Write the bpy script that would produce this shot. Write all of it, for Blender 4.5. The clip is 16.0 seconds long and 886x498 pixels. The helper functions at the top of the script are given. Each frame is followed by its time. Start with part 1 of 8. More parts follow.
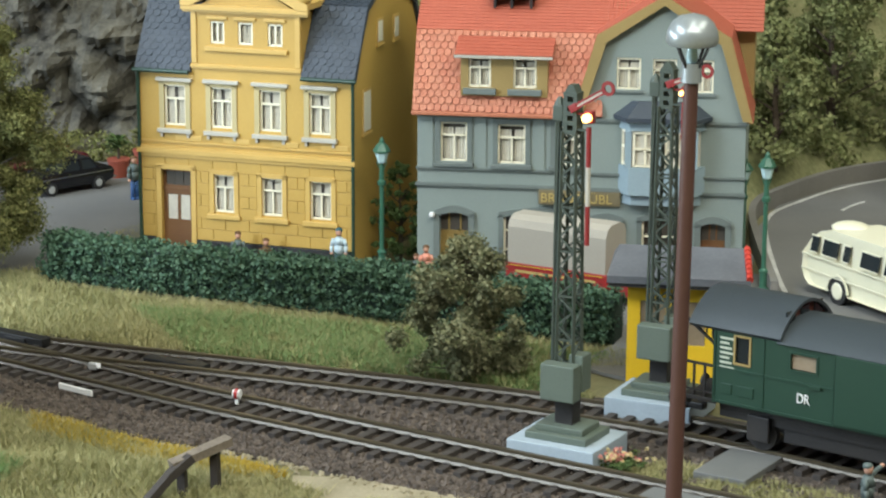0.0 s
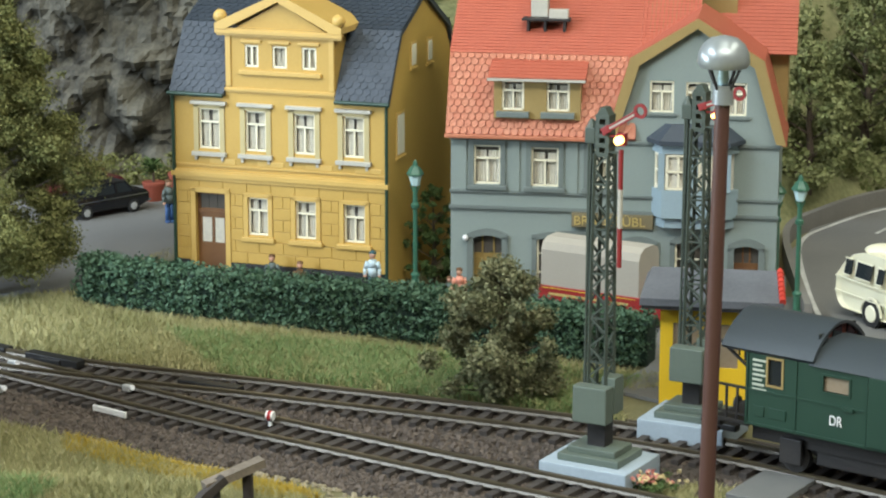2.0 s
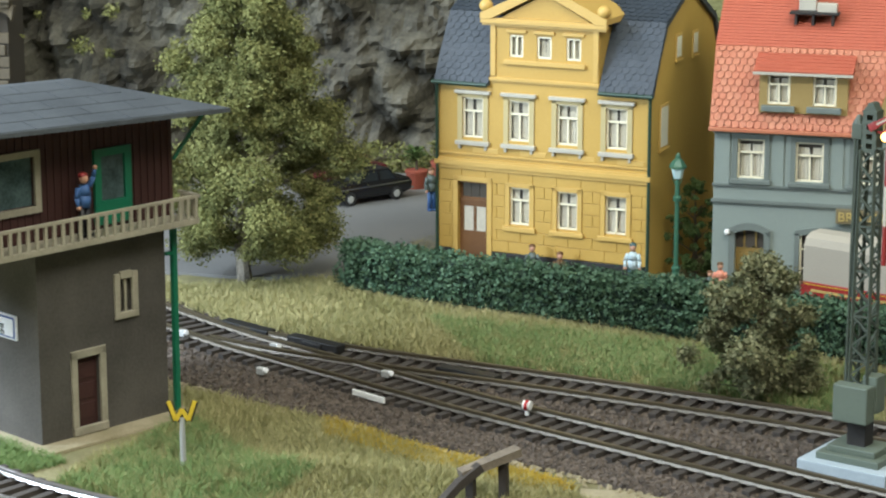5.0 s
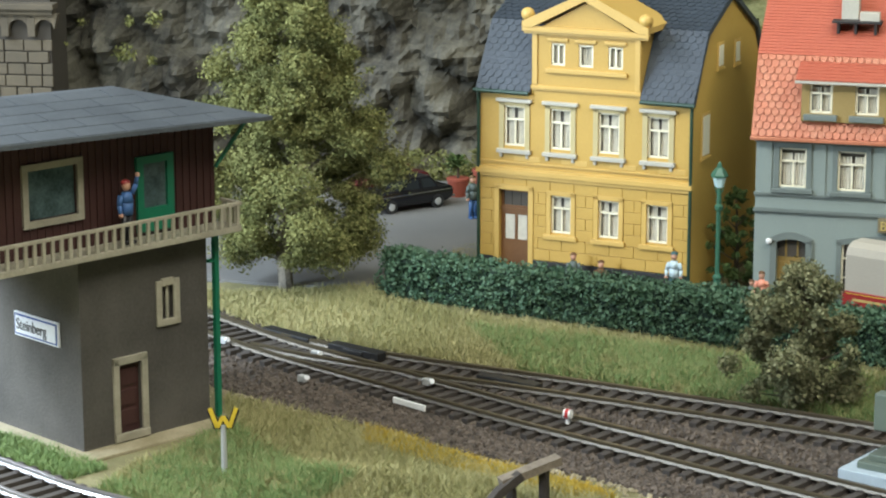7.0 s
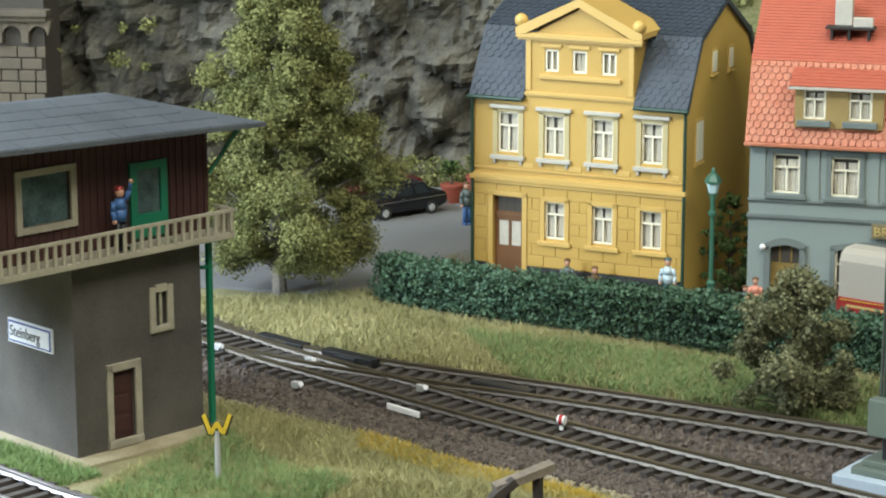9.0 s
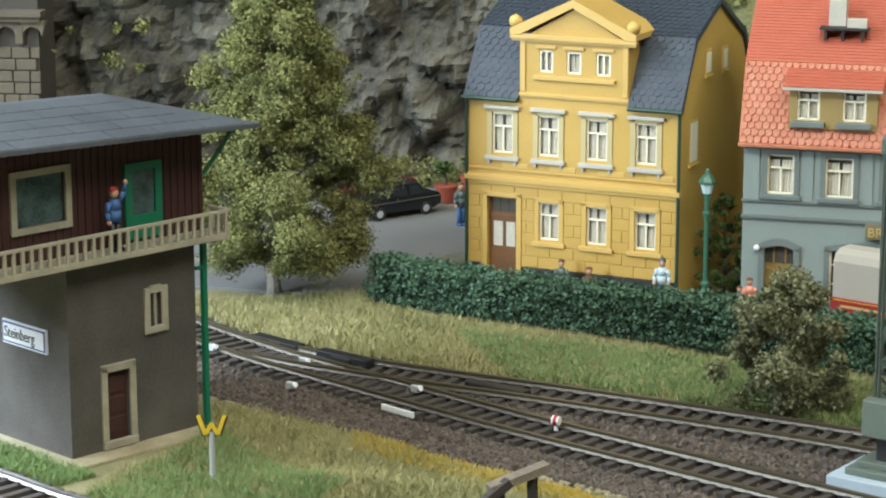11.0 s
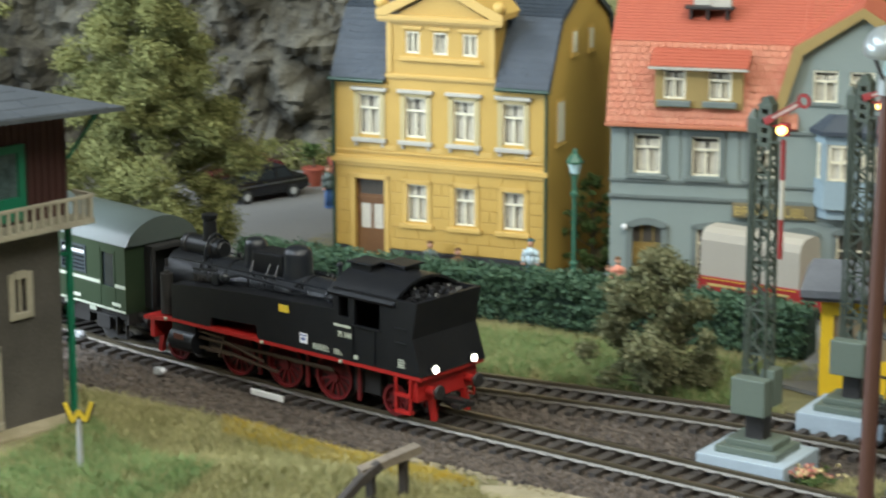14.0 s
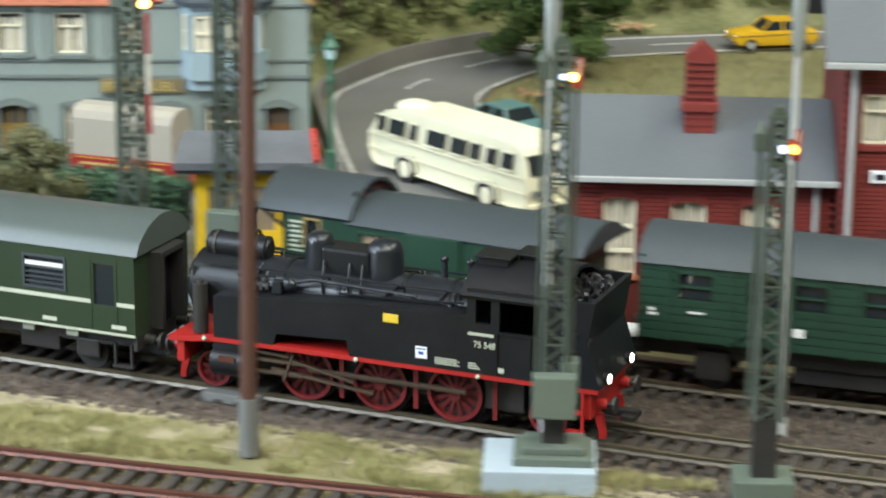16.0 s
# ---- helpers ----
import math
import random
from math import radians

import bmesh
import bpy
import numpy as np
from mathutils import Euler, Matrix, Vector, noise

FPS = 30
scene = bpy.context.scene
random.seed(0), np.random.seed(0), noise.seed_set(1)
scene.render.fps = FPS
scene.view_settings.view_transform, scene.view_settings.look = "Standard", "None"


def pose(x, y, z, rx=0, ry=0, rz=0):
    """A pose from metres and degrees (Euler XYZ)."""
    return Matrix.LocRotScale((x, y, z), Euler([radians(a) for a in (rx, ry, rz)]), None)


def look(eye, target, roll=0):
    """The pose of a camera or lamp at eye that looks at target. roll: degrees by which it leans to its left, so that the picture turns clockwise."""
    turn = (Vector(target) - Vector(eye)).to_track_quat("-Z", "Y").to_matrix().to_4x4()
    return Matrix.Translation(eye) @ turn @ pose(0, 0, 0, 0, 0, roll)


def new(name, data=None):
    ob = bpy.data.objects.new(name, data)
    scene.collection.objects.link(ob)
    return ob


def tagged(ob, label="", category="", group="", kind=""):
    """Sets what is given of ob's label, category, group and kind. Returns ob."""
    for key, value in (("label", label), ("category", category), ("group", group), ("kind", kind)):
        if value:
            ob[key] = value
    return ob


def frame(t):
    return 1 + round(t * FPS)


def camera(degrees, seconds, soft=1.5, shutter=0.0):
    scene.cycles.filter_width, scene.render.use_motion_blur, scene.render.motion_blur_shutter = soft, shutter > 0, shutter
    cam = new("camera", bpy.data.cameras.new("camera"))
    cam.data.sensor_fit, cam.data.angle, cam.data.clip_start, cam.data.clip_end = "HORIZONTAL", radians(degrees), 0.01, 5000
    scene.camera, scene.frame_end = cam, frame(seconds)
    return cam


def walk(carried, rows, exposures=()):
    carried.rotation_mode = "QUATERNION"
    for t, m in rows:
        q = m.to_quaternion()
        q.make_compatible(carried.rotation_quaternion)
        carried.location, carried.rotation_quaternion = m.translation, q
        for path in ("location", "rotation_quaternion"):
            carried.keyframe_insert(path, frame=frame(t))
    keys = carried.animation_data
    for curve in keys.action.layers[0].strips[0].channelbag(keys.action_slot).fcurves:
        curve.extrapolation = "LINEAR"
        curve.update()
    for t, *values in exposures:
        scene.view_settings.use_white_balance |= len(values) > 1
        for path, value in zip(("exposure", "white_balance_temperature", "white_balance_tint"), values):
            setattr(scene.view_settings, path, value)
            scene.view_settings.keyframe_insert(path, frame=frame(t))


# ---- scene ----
# A model railway at 1:87. Plan coordinates below are millimetres; MM turns them into metres.
MM = 0.001
cam = camera(20.664, 16.0, soft=2.1, shutter=0.55)
PATH = [
    (0, -1.1, 1.8, 246.6, 76.388, -0.293, -0.824),
    (0.5, -0.2, 0.4, 245.9, 76.800, -0.206, -0.322),
    (1, -0.1, 0.0, 245.7, 76.973, -0.165, 0.051),
    (1.5, 0.0, 0.0, 246.0, 76.977, -0.131, 0.011),
    (2, 0.1, -0.1, 246.1, 76.975, -0.102, 0.010),
    (2.5, -0.2, -0.3, 246.1, 76.958, -0.059, 0.450),
    (3, -0.4, 0.4, 246.2, 76.671, -0.083, 1.444),
    (3.5, -0.6, 0.5, 246.0, 76.622, -0.044, 2.792),
    (4, -0.5, 0.3, 246.3, 76.647, -0.015, 4.437),
    (4.5, -0.4, 0.3, 246.1, 76.738, 0.013, 5.547),
    (5, -0.3, 0.1, 246.0, 76.761, 0.024, 6.256),
    (7.5, -0.2, -0.6, 246.4, 77.015, 0.067, 7.255),
    (8, -0.5, 0.3, 245.7, 77.071, 0.102, 7.134),
    (8.5, -0.4, -0.8, 246.4, 77.065, 0.091, 7.070),
    (9, 0.0, -0.5, 246.3, 77.089, 0.093, 7.100),
    (11.5, -0.2, -1.0, 246.5, 77.105, 0.060, 6.940),
    (12, -0.2, -1.0, 246.4, 77.114, 0.080, 6.973),
    (12.5, -0.3, -1.0, 246.5, 77.102, 0.060, 6.957),
    (13, -0.2, -1.0, 246.5, 77.103, 0.039, 6.860),
    (13.5, 0.2, 0.3, 246.2, 77.066, 0.001, 5.895),
    (14, -0.2, 2.3, 245.6, 76.681, 0.011, 3.803),
    (14.5, -1.7, 2.9, 246.1, 76.229, 0.009, 0.689),
    (15, 0.0, 4.3, 245.0, 75.750, -0.017, -3.306),
    (15.5, 0.5, 8.4, 244.5, 74.271, -0.271, -6.711),
    (16, 2.1, 9.4, 244.6, 73.755, -0.435, -11.131),
]
walk(cam, [(t, pose(x * MM, y * MM, z * MM, rx, ry, rz)) for t, x, y, z, rx, ry, rz in PATH], [(0, -0.56), (3.5, -0.56), (7.5, -0.48), (13.0, -0.48), (14.2, -0.52), (15.0, -0.42), (16, -0.24)])

# ---- light: an exhibition hall with ceiling tubes ----
world = bpy.data.worlds.new("hall_air")
scene.world = world
world.use_nodes = True
world.node_tree.nodes["Background"].inputs[0].default_value = (0.9, 0.95, 1.0, 1)
world.node_tree.nodes["Background"].inputs[1].default_value = 0.27


def tube_light(x, y, z, sx, sy, watts, colour, yaw=0):
    d = bpy.data.lights.new("ceiling_tube_light", "AREA")
    d.shape, d.size, d.size_y, d.energy, d.color = "RECTANGLE", sx, sy, watts, colour
    ob = new("ceiling_tube_light", d)
    ob.matrix_world = pose(x, y, z, 0, 0, yaw)


tube_light(-1.4, 0.2, 1.2, 0.3, 1.4, 78, (0.74, 0.87, 1.0))
tube_light(0.1, 0.3, 1.55, 0.3, 1.4, 13, (0.94, 0.98, 0.9))
tube_light(1.0, 0.5, 1.5, 0.3, 1.4, 24, (0.95, 0.97, 0.84))
tube_light(0.1, -0.55, 1.5, 1.8, 0.4, 55, (0.985, 0.975, 0.89))

# cold white work light at the end of the layout, beside the signal box
led = bpy.data.lights.new("layout_work_light", "AREA")
led.shape, led.size, led.size_y, led.energy, led.color = "RECTANGLE", 0.12, 0.12, 3.6, (0.72, 0.86, 1.0)
new("layout_work_light", led).matrix_world = look((-0.46, 0.67, 0.17), (-0.2, 0.83, 0.02))
led = bpy.data.lights.new("layout_work_light", "AREA")
led.shape, led.size, led.size_y, led.energy, led.color = "RECTANGLE", 0.2, 0.1, 2.0, (0.8, 0.9, 1.0)
new("layout_work_light", led).matrix_world = look((-0.60, 1.02, 0.26), (-0.22, 0.86, 0.0))


# ---- materials ----
def mat(name, colour, rough=0.6, metal=0.0, other=None, scale=60.0, mix=0.5, bump=0.15, fine=900.0, spec=0.5, glow=0.0, glow_colour=None, island=0.0, alpha=None):
    """A node material: two colours mixed by coarse and fine noise, and a fine bump. scale and fine are per metre."""
    m = bpy.data.materials.new(name)
    m.use_nodes = True
    nt = m.node_tree
    b = nt.nodes["Principled BSDF"]
    b.inputs["Roughness"].default_value = rough
    b.inputs["Metallic"].default_value = metal
    b.inputs["Specular IOR Level"].default_value = spec
    tc = nt.nodes.new("ShaderNodeTexCoord")
    coord = tc.outputs["Object"]
    n1 = nt.nodes.new("ShaderNodeTexNoise")
    n1.inputs["Scale"].default_value, n1.inputs["Detail"].default_value = scale, 6
    n2 = nt.nodes.new("ShaderNodeTexNoise")
    n2.inputs["Scale"].default_value, n2.inputs["Detail"].default_value = fine, 4
    nt.links.new(coord, n1.inputs["Vector"])
    nt.links.new(coord, n2.inputs["Vector"])
    add = nt.nodes.new("ShaderNodeMath")
    add.operation = "MULTIPLY_ADD"
    nt.links.new(n2.outputs[0], add.inputs[0])
    add.inputs[1].default_value = 0.5
    nt.links.new(n1.outputs[0], add.inputs[2])
    last = add.outputs[0]
    if island:
        g = nt.nodes.new("ShaderNodeNewGeometry")
        ad2 = nt.nodes.new("ShaderNodeMath")
        ad2.operation = "MULTIPLY_ADD"
        nt.links.new(g.outputs["Random Per Island"], ad2.inputs[0])
        ad2.inputs[1].default_value = island
        nt.links.new(last, ad2.inputs[2])
        last = ad2.outputs[0]
    ramp = nt.nodes.new("ShaderNodeMapRange")
    ramp.inputs["From Min"].default_value, ramp.inputs["From Max"].default_value = 0.55, 0.95 + island
    ramp.inputs["To Max"].default_value = mix
    nt.links.new(last, ramp.inputs["Value"])
    mx = nt.nodes.new("ShaderNodeMix")
    mx.data_type = "RGBA"
    if other is None:
        other = [c * 0.7 for c in colour]
    mx.inputs["A"].default_value = (*colour, 1)
    mx.inputs["B"].default_value = (*other, 1)
    nt.links.new(ramp.outputs[0], mx.inputs["Factor"])
    nt.links.new(mx.outputs["Result"], b.inputs["Base Color"])
    if bump:
        bp = nt.nodes.new("ShaderNodeBump")
        bp.inputs["Strength"].default_value, bp.inputs["Distance"].default_value = bump, 0.0006
        nt.links.new(n2.outputs[0], bp.inputs["Height"])
        nt.links.new(bp.outputs[0], b.inputs["Normal"])
    if glow:
        b.inputs["Emission Color"].default_value = (*(glow_colour or colour), 1)
        b.inputs["Emission Strength"].default_value = glow
    return m


YELLOW = mat("yellow_plaster", (0.53, 0.34, 0.08), 0.55, other=(0.44, 0.27, 0.055), scale=25, mix=0.6, bump=0.12)
YELLOW_TRIM = mat("yellow_trim", (0.60, 0.395, 0.11), 0.5, other=(0.50, 0.32, 0.08), bump=0.08)
CREAM_TRIM = mat("cream_grey_window_surround", (0.50, 0.41, 0.20), 0.6, other=(0.42, 0.36, 0.20), bump=0.15)
GREY_TRIM = mat("grey_stone_trim", (0.50, 0.47, 0.39), 0.6, other=(0.34, 0.33, 0.29), bump=0.15)
BLUE = mat("grey_blue_plaster", (0.245, 0.29, 0.265), 0.6, other=(0.205, 0.245, 0.228), scale=20, bump=0.12)
BLUE_TRIM = mat("grey_blue_trim", (0.165, 0.195, 0.18), 0.55, other=(0.115, 0.135, 0.125), bump=0.1)
BAY_BLUE = mat("light_blue_bay_paint", (0.29, 0.38, 0.42), 0.55, other=(0.24, 0.31, 0.34), bump=0.1)
SLATE = mat("blue_grey_slate", (0.047, 0.060, 0.077), 0.5, other=(0.03, 0.037, 0.047), scale=60, bump=0.25, island=0.5)
TILE_RED = mat("orange_red_roof_tile", (0.47, 0.125, 0.075), 0.5, other=(0.37, 0.09, 0.055), scale=50, bump=0.15, island=0.35)
TILE_RED2 = mat("weathered_orange_roof_tile", (0.44, 0.13, 0.065), 0.5, other=(0.56, 0.27, 0.16), scale=50, bump=0.15, island=0.4)
WHITE = mat("white_window_paint", (0.86, 0.81, 0.63), 0.4, other=(0.77, 0.71, 0.52), bump=0.05)
CURTAIN = mat("net_curtain", (0.62, 0.59, 0.49), 0.9, other=(0.46, 0.43, 0.37), scale=500, bump=0.3)
PANE_DARK = mat("dark_room", (0.085, 0.075, 0.062), 0.3, bump=0)
WOOD_DOOR = mat("brown_door_wood", (0.18, 0.085, 0.03), 0.5, other=(0.12, 0.05, 0.02), scale=120)
OCHRE_DOOR = mat("ochre_door_wood", (0.28, 0.19, 0.055), 0.5, other=(0.2, 0.13, 0.04), scale=120)
OCHRE = mat("ochre_boarding", (0.33, 0.235, 0.085), 0.6, other=(0.26, 0.18, 0.06))
PLINTH = mat("black_plinth", (0.022, 0.021, 0.022), 0.6, bump=0.2)
GUTTER = mat("dark_green_gutter", (0.02, 0.055, 0.035), 0.45)
LAMP_GREEN = mat("green_lamp_paint", (0.04, 0.13, 0.08), 0.4, other=(0.03, 0.095, 0.06))
GLASS_LAMP = mat("pale_lamp_glass", (0.55, 0.75, 0.75), 0.15, bump=0)
STEEL_GREEN = mat("grey_green_signal_steel", (0.075, 0.095, 0.075), 0.5, other=(0.05, 0.06, 0.05), metal=0.2)
CASE_GREEN = mat("signal_case_paint", (0.115, 0.145, 0.115), 0.5, other=(0.085, 0.105, 0.085), bump=0.08)
CONCRETE_B = mat("pale_blue_concrete", (0.36, 0.43, 0.48), 0.7, other=(0.27, 0.325, 0.36), bump=0.25)
RED = mat("signal_red", (0.26, 0.025, 0.025), 0.45, other=(0.2, 0.018, 0.018))
# darker copy of the loco red; the shade on the wheels is in the colour
SHADED_RED = mat("shaded_wheel_red", (0.17, 0.010, 0.012), 0.5, other=(0.09, 0.012, 0.011), scale=200, mix=0.8, bump=0.1)
RED_BRIGHT = mat("loco_red", (0.40, 0.018, 0.015), 0.42, other=(0.28, 0.013, 0.012), bump=0.08)
PURE_WHITE = mat("white_paint", (0.8, 0.8, 0.78), 0.5, other=(0.66, 0.66, 0.63))
AMBER = mat("amber_signal_lamp", (1.0, 0.6, 0.15), 0.3, glow=8, glow_colour=(1.0, 0.6, 0.17), bump=0)
LED = mat("white_headlamp", (1, 1, 0.92), 0.3, glow=9, glow_colour=(1.0, 0.95, 0.8), bump=0)
LED_BLUE = mat("blue_white_signal_lamp", (0.8, 0.85, 1), 0.3, glow=3, glow_colour=(0.55, 0.62, 1.0), bump=0)
LED_YELLOW = mat("yellow_signal_lamp", (1.0, 0.8, 0.2), 0.3, glow=3.5, glow_colour=(1.0, 0.72, 0.1), bump=0)
POST_BROWN = mat("brown_lamp_post_paint", (0.09, 0.042, 0.032), 0.4, other=(0.07, 0.03, 0.024), bump=0.06)
SILVER = mat("silver_lamp_cap", (0.34, 0.37, 0.37), 0.3, metal=0.35, other=(0.27, 0.3, 0.3), bump=0.03)
BLACK = mat("satin_loco_black", (0.006, 0.0068, 0.0088), 0.42, other=(0.014, 0.014, 0.015), scale=120, bump=0.12, spec=0.35)
BLACK_BOILER = mat("boiler_black", (0.011, 0.013, 0.017), 0.3, other=(0.02, 0.022, 0.026), scale=90, bump=0.1, spec=0.45)
DARK_METAL = mat("blackened_metal", (0.018, 0.017, 0.017), 0.55, other=(0.04, 0.035, 0.03), bump=0.2)
ROD = mat("dull_rod_steel", (0.16, 0.12, 0.09), 0.4, metal=0.7)
COAL = mat("coal", (0.012, 0.012, 0.013), 0.35, other=(0.03, 0.03, 0.032), island=0.5)
COACH_GREEN = mat("dark_green_coach_paint", (0.026, 0.043, 0.023), 0.36, other=(0.02, 0.033, 0.018), bump=0.05, spec=0.4)
WAGON_GREEN = mat("green_wagon_paint", (0.018, 0.052, 0.032), 0.42, other=(0.014, 0.042, 0.026), bump=0.06)
ROOF_GREY = mat("dark_grey_wagon_roof", (0.042, 0.053, 0.06), 0.5, other=(0.032, 0.04, 0.046), scale=25, bump=0.1)
ROOF_GREEN = mat("grey_green_coach_roof", (0.07, 0.086, 0.08), 0.42, other=(0.054, 0.067, 0.062), scale=25, bump=0.06)
STRIPE = mat("pale_lining", (0.5, 0.53, 0.42), 0.5, other=(0.4, 0.42, 0.33))
YPLATE = mat("yellow_plate", (0.7, 0.5, 0.04), 0.5)
RAIL_TOP = mat("olive_brown_rail", (0.12, 0.10, 0.066), 0.3, metal=0.5, other=(0.065, 0.053, 0.034), scale=40, bump=0.12)
RAIL_WEB = mat("bright_rail_flank", (0.115, 0.10, 0.078), 0.4, metal=0.4, other=(0.09, 0.078, 0.06), scale=25, bump=0.08)
# silver rails: the glare of the lamp is put into this colour
RAIL_GLARE = mat("glare_silver_rail", (0.32, 0.31, 0.30), 0.3, metal=0.7, other=(0.18, 0.16, 0.14), scale=60, bump=0.1)
RAIL_RUST = mat("rusty_rail", (0.13, 0.05, 0.036), 0.42, metal=0.45, other=(0.07, 0.03, 0.02), scale=60, bump=0.2)
SLEEPER = mat("weathered_brown_sleeper", (0.036, 0.03, 0.026), 0.75, other=(0.085, 0.072, 0.06), scale=80, bump=0.3)
BLACK_PLASTIC = mat("black_point_motor_plastic", (0.018, 0.018, 0.018), 0.45, bump=0.05)
BALLAST = mat("brown_grey_ballast", (0.038, 0.029, 0.023), 0.85, other=(0.15, 0.118, 0.092), scale=90, mix=0.9, bump=0.4, island=1.0)
SOIL = mat("ballast_bed_earth", (0.034, 0.026, 0.02), 0.9, other=(0.075, 0.06, 0.047), scale=110, mix=1.0, bump=0.9)
SAND = mat("pale_sandy_earth", (0.36, 0.31, 0.21), 0.9, other=(0.22, 0.19, 0.11), scale=60, mix=0.9, bump=0.6)
HILL_TURF = mat("mossy_hillside_turf", (0.11, 0.12, 0.045), 0.9, other=(0.26, 0.25, 0.12), scale=25, mix=1.0, bump=0.8, fine=400)
TURF = mat("turf_under_grass", (0.135, 0.125, 0.055), 0.9, other=(0.20, 0.18, 0.09), scale=40, mix=1.0, bump=0.6)
GRASS = mat("olive_static_grass", (0.17, 0.18, 0.065), 0.8, other=(0.46, 0.41, 0.21), scale=26, mix=0.95, bump=0, island=0.7, spec=0.2)
GRASS_GREEN = mat("fresh_green_static_grass", (0.11, 0.20, 0.065), 0.8, other=(0.25, 0.31, 0.13), scale=30, mix=0.9, bump=0, island=0.5, spec=0.2)
GRASS_YELLOW = mat("mustard_yellow_grass", (0.46, 0.31, 0.03), 0.8, other=(0.30, 0.24, 0.05), scale=40, mix=0.9, bump=0, island=0.5, spec=0.2)
HEDGE = mat("dark_blue_green_hedge_foliage", (0.028, 0.075, 0.04), 0.65, other=(0.10, 0.17, 0.10), scale=160, mix=0.95, bump=0, island=0.75, spec=0.35)
LEAF_OLIVE = mat("olive_tree_foliage", (0.05, 0.062, 0.016), 0.8, other=(0.29, 0.29, 0.11), scale=60, mix=0.95, bump=0, island=0.75, spec=0.2)
LEAF_BUSH = mat("grey_olive_bush_foliage", (0.07, 0.085, 0.035), 0.8, other=(0.26, 0.25, 0.14), scale=70, mix=0.95, bump=0, island=0.75, spec=0.2)
LEAF_DARK = mat("dark_green_foliage", (0.045, 0.085, 0.024), 0.8, other=(0.12, 0.165, 0.055), scale=40, mix=0.9, bump=0, island=0.5, spec=0.2)
LEAF_HILL = mat("hillside_foliage", (0.10, 0.13, 0.04), 0.8, other=(0.34, 0.34, 0.16), scale=14, mix=0.9, bump=0, island=0.6, spec=0.2)
BARK = mat("pale_grey_birch_bark", (0.30, 0.27, 0.22), 0.8, other=(0.07, 0.06, 0.05), scale=120, mix=1.0, bump=0.4)
BARK_DARK = mat("brown_bark", (0.07, 0.05, 0.035), 0.9, other=(0.11, 0.08, 0.05), scale=100, bump=0.4)
ASPHALT = mat("grey_asphalt", (0.135, 0.135, 0.13), 0.8, other=(0.18, 0.178, 0.168), scale=15, mix=0.9, bump=0.25, fine=1500)
ROAD_LINE = mat("worn_white_road_line", (0.6, 0.6, 0.57), 0.7, other=(0.42, 0.42, 0.4), scale=120, mix=1.0)
ROCK = mat("grey_cliff_rock", (0.034, 0.031, 0.024), 0.85, other=(0.155, 0.145, 0.11), scale=34, mix=0.9, bump=1.0, fine=420)
MASONRY = mat("buff_masonry", (0.15, 0.122, 0.08), 0.85, other=(0.07, 0.06, 0.045), scale=60, mix=1.0, bump=0.4, island=0.6)
TOWER_GREY = mat("sooty_grey_render", (0.052, 0.047, 0.040), 0.75, other=(0.095, 0.086, 0.074), scale=45, mix=0.9, bump=0.25)
TOWER_TRIM = mat("weathered_beige_trim", (0.36, 0.33, 0.25), 0.7, other=(0.24, 0.22, 0.165), scale=90, mix=0.9, bump=0.25)
BOARD_RED = mat("dark_red_brown_boarding", (0.05, 0.017, 0.014), 0.65, other=(0.035, 0.012, 0.01), bump=0.2)
TOWER_ROOF = mat("grey_felt_roof", (0.05, 0.058, 0.067), 0.65, other=(0.085, 0.096, 0.107), scale=40, mix=0.9, bump=0.25)
SIGNAL_GREEN = mat("bright_green_paint", (0.01, 0.16, 0.085), 0.4, other=(0.008, 0.12, 0.065))
SIGN_BLUE = mat("sign_blue_border", (0.04, 0.09, 0.3), 0.5)
SIGN_WHITE = mat("sign_white", (0.84, 0.85, 0.88), 0.5, bump=0.03)
SIGN_BLACK = mat("sign_black", (0.012, 0.012, 0.016), 0.5, bump=0)
GOLD = mat("tarnished_gold_letters", (0.50, 0.38, 0.13), 0.45, other=(0.4, 0.3, 0.1))
GOLD_BOARD = mat("brown_gold_sign_board", (0.20, 0.165, 0.09), 0.6)
KIOSK_YELLOW = mat("bright_yellow_kiosk_paint", (0.78, 0.50, 0.02), 0.5, other=(0.66, 0.41, 0.02), bump=0.08)
KIOSK_GLASS = mat("brownish_kiosk_window", (0.25, 0.19, 0.12), 0.12, other=(0.33, 0.27, 0.2), bump=0)
KIOSK_ROOF = mat("grey_kiosk_roof", (0.135, 0.142, 0.155), 0.6, other=(0.09, 0.095, 0.105), mix=0.9, bump=0.2)
CANVAS = mat("pale_grey_canvas", (0.38, 0.35, 0.29), 0.8, other=(0.32, 0.295, 0.245), scale=40, bump=0.2)
RIDGE_RED = mat("red_ridge_tile", (0.6, 0.06, 0.04), 0.5)
TRAILER_RED = mat("trailer_red", (0.30, 0.022, 0.02), 0.45)
CREAM = mat("cream_bus_paint", (0.80, 0.77, 0.58), 0.35, other=(0.74, 0.70, 0.50), scale=25, bump=0.02)
RUBBER = mat("black_rubber", (0.018, 0.018, 0.018), 0.7)
CAR_BLACK = mat("glossy_black_car_paint", (0.010, 0.010, 0.012), 0.18, bump=0)
CAR_MAROON = mat("maroon_car_paint", (0.09, 0.018, 0.02), 0.25, bump=0)
CAR_YELLOW = mat("yellow_car_paint", (0.72, 0.42, 0.02), 0.3, bump=0)
CAR_TEAL = mat("teal_car_paint", (0.12, 0.24, 0.24), 0.3, bump=0)
CHROME = mat("chrome", (0.6, 0.6, 0.6), 0.2, metal=1.0, bump=0)
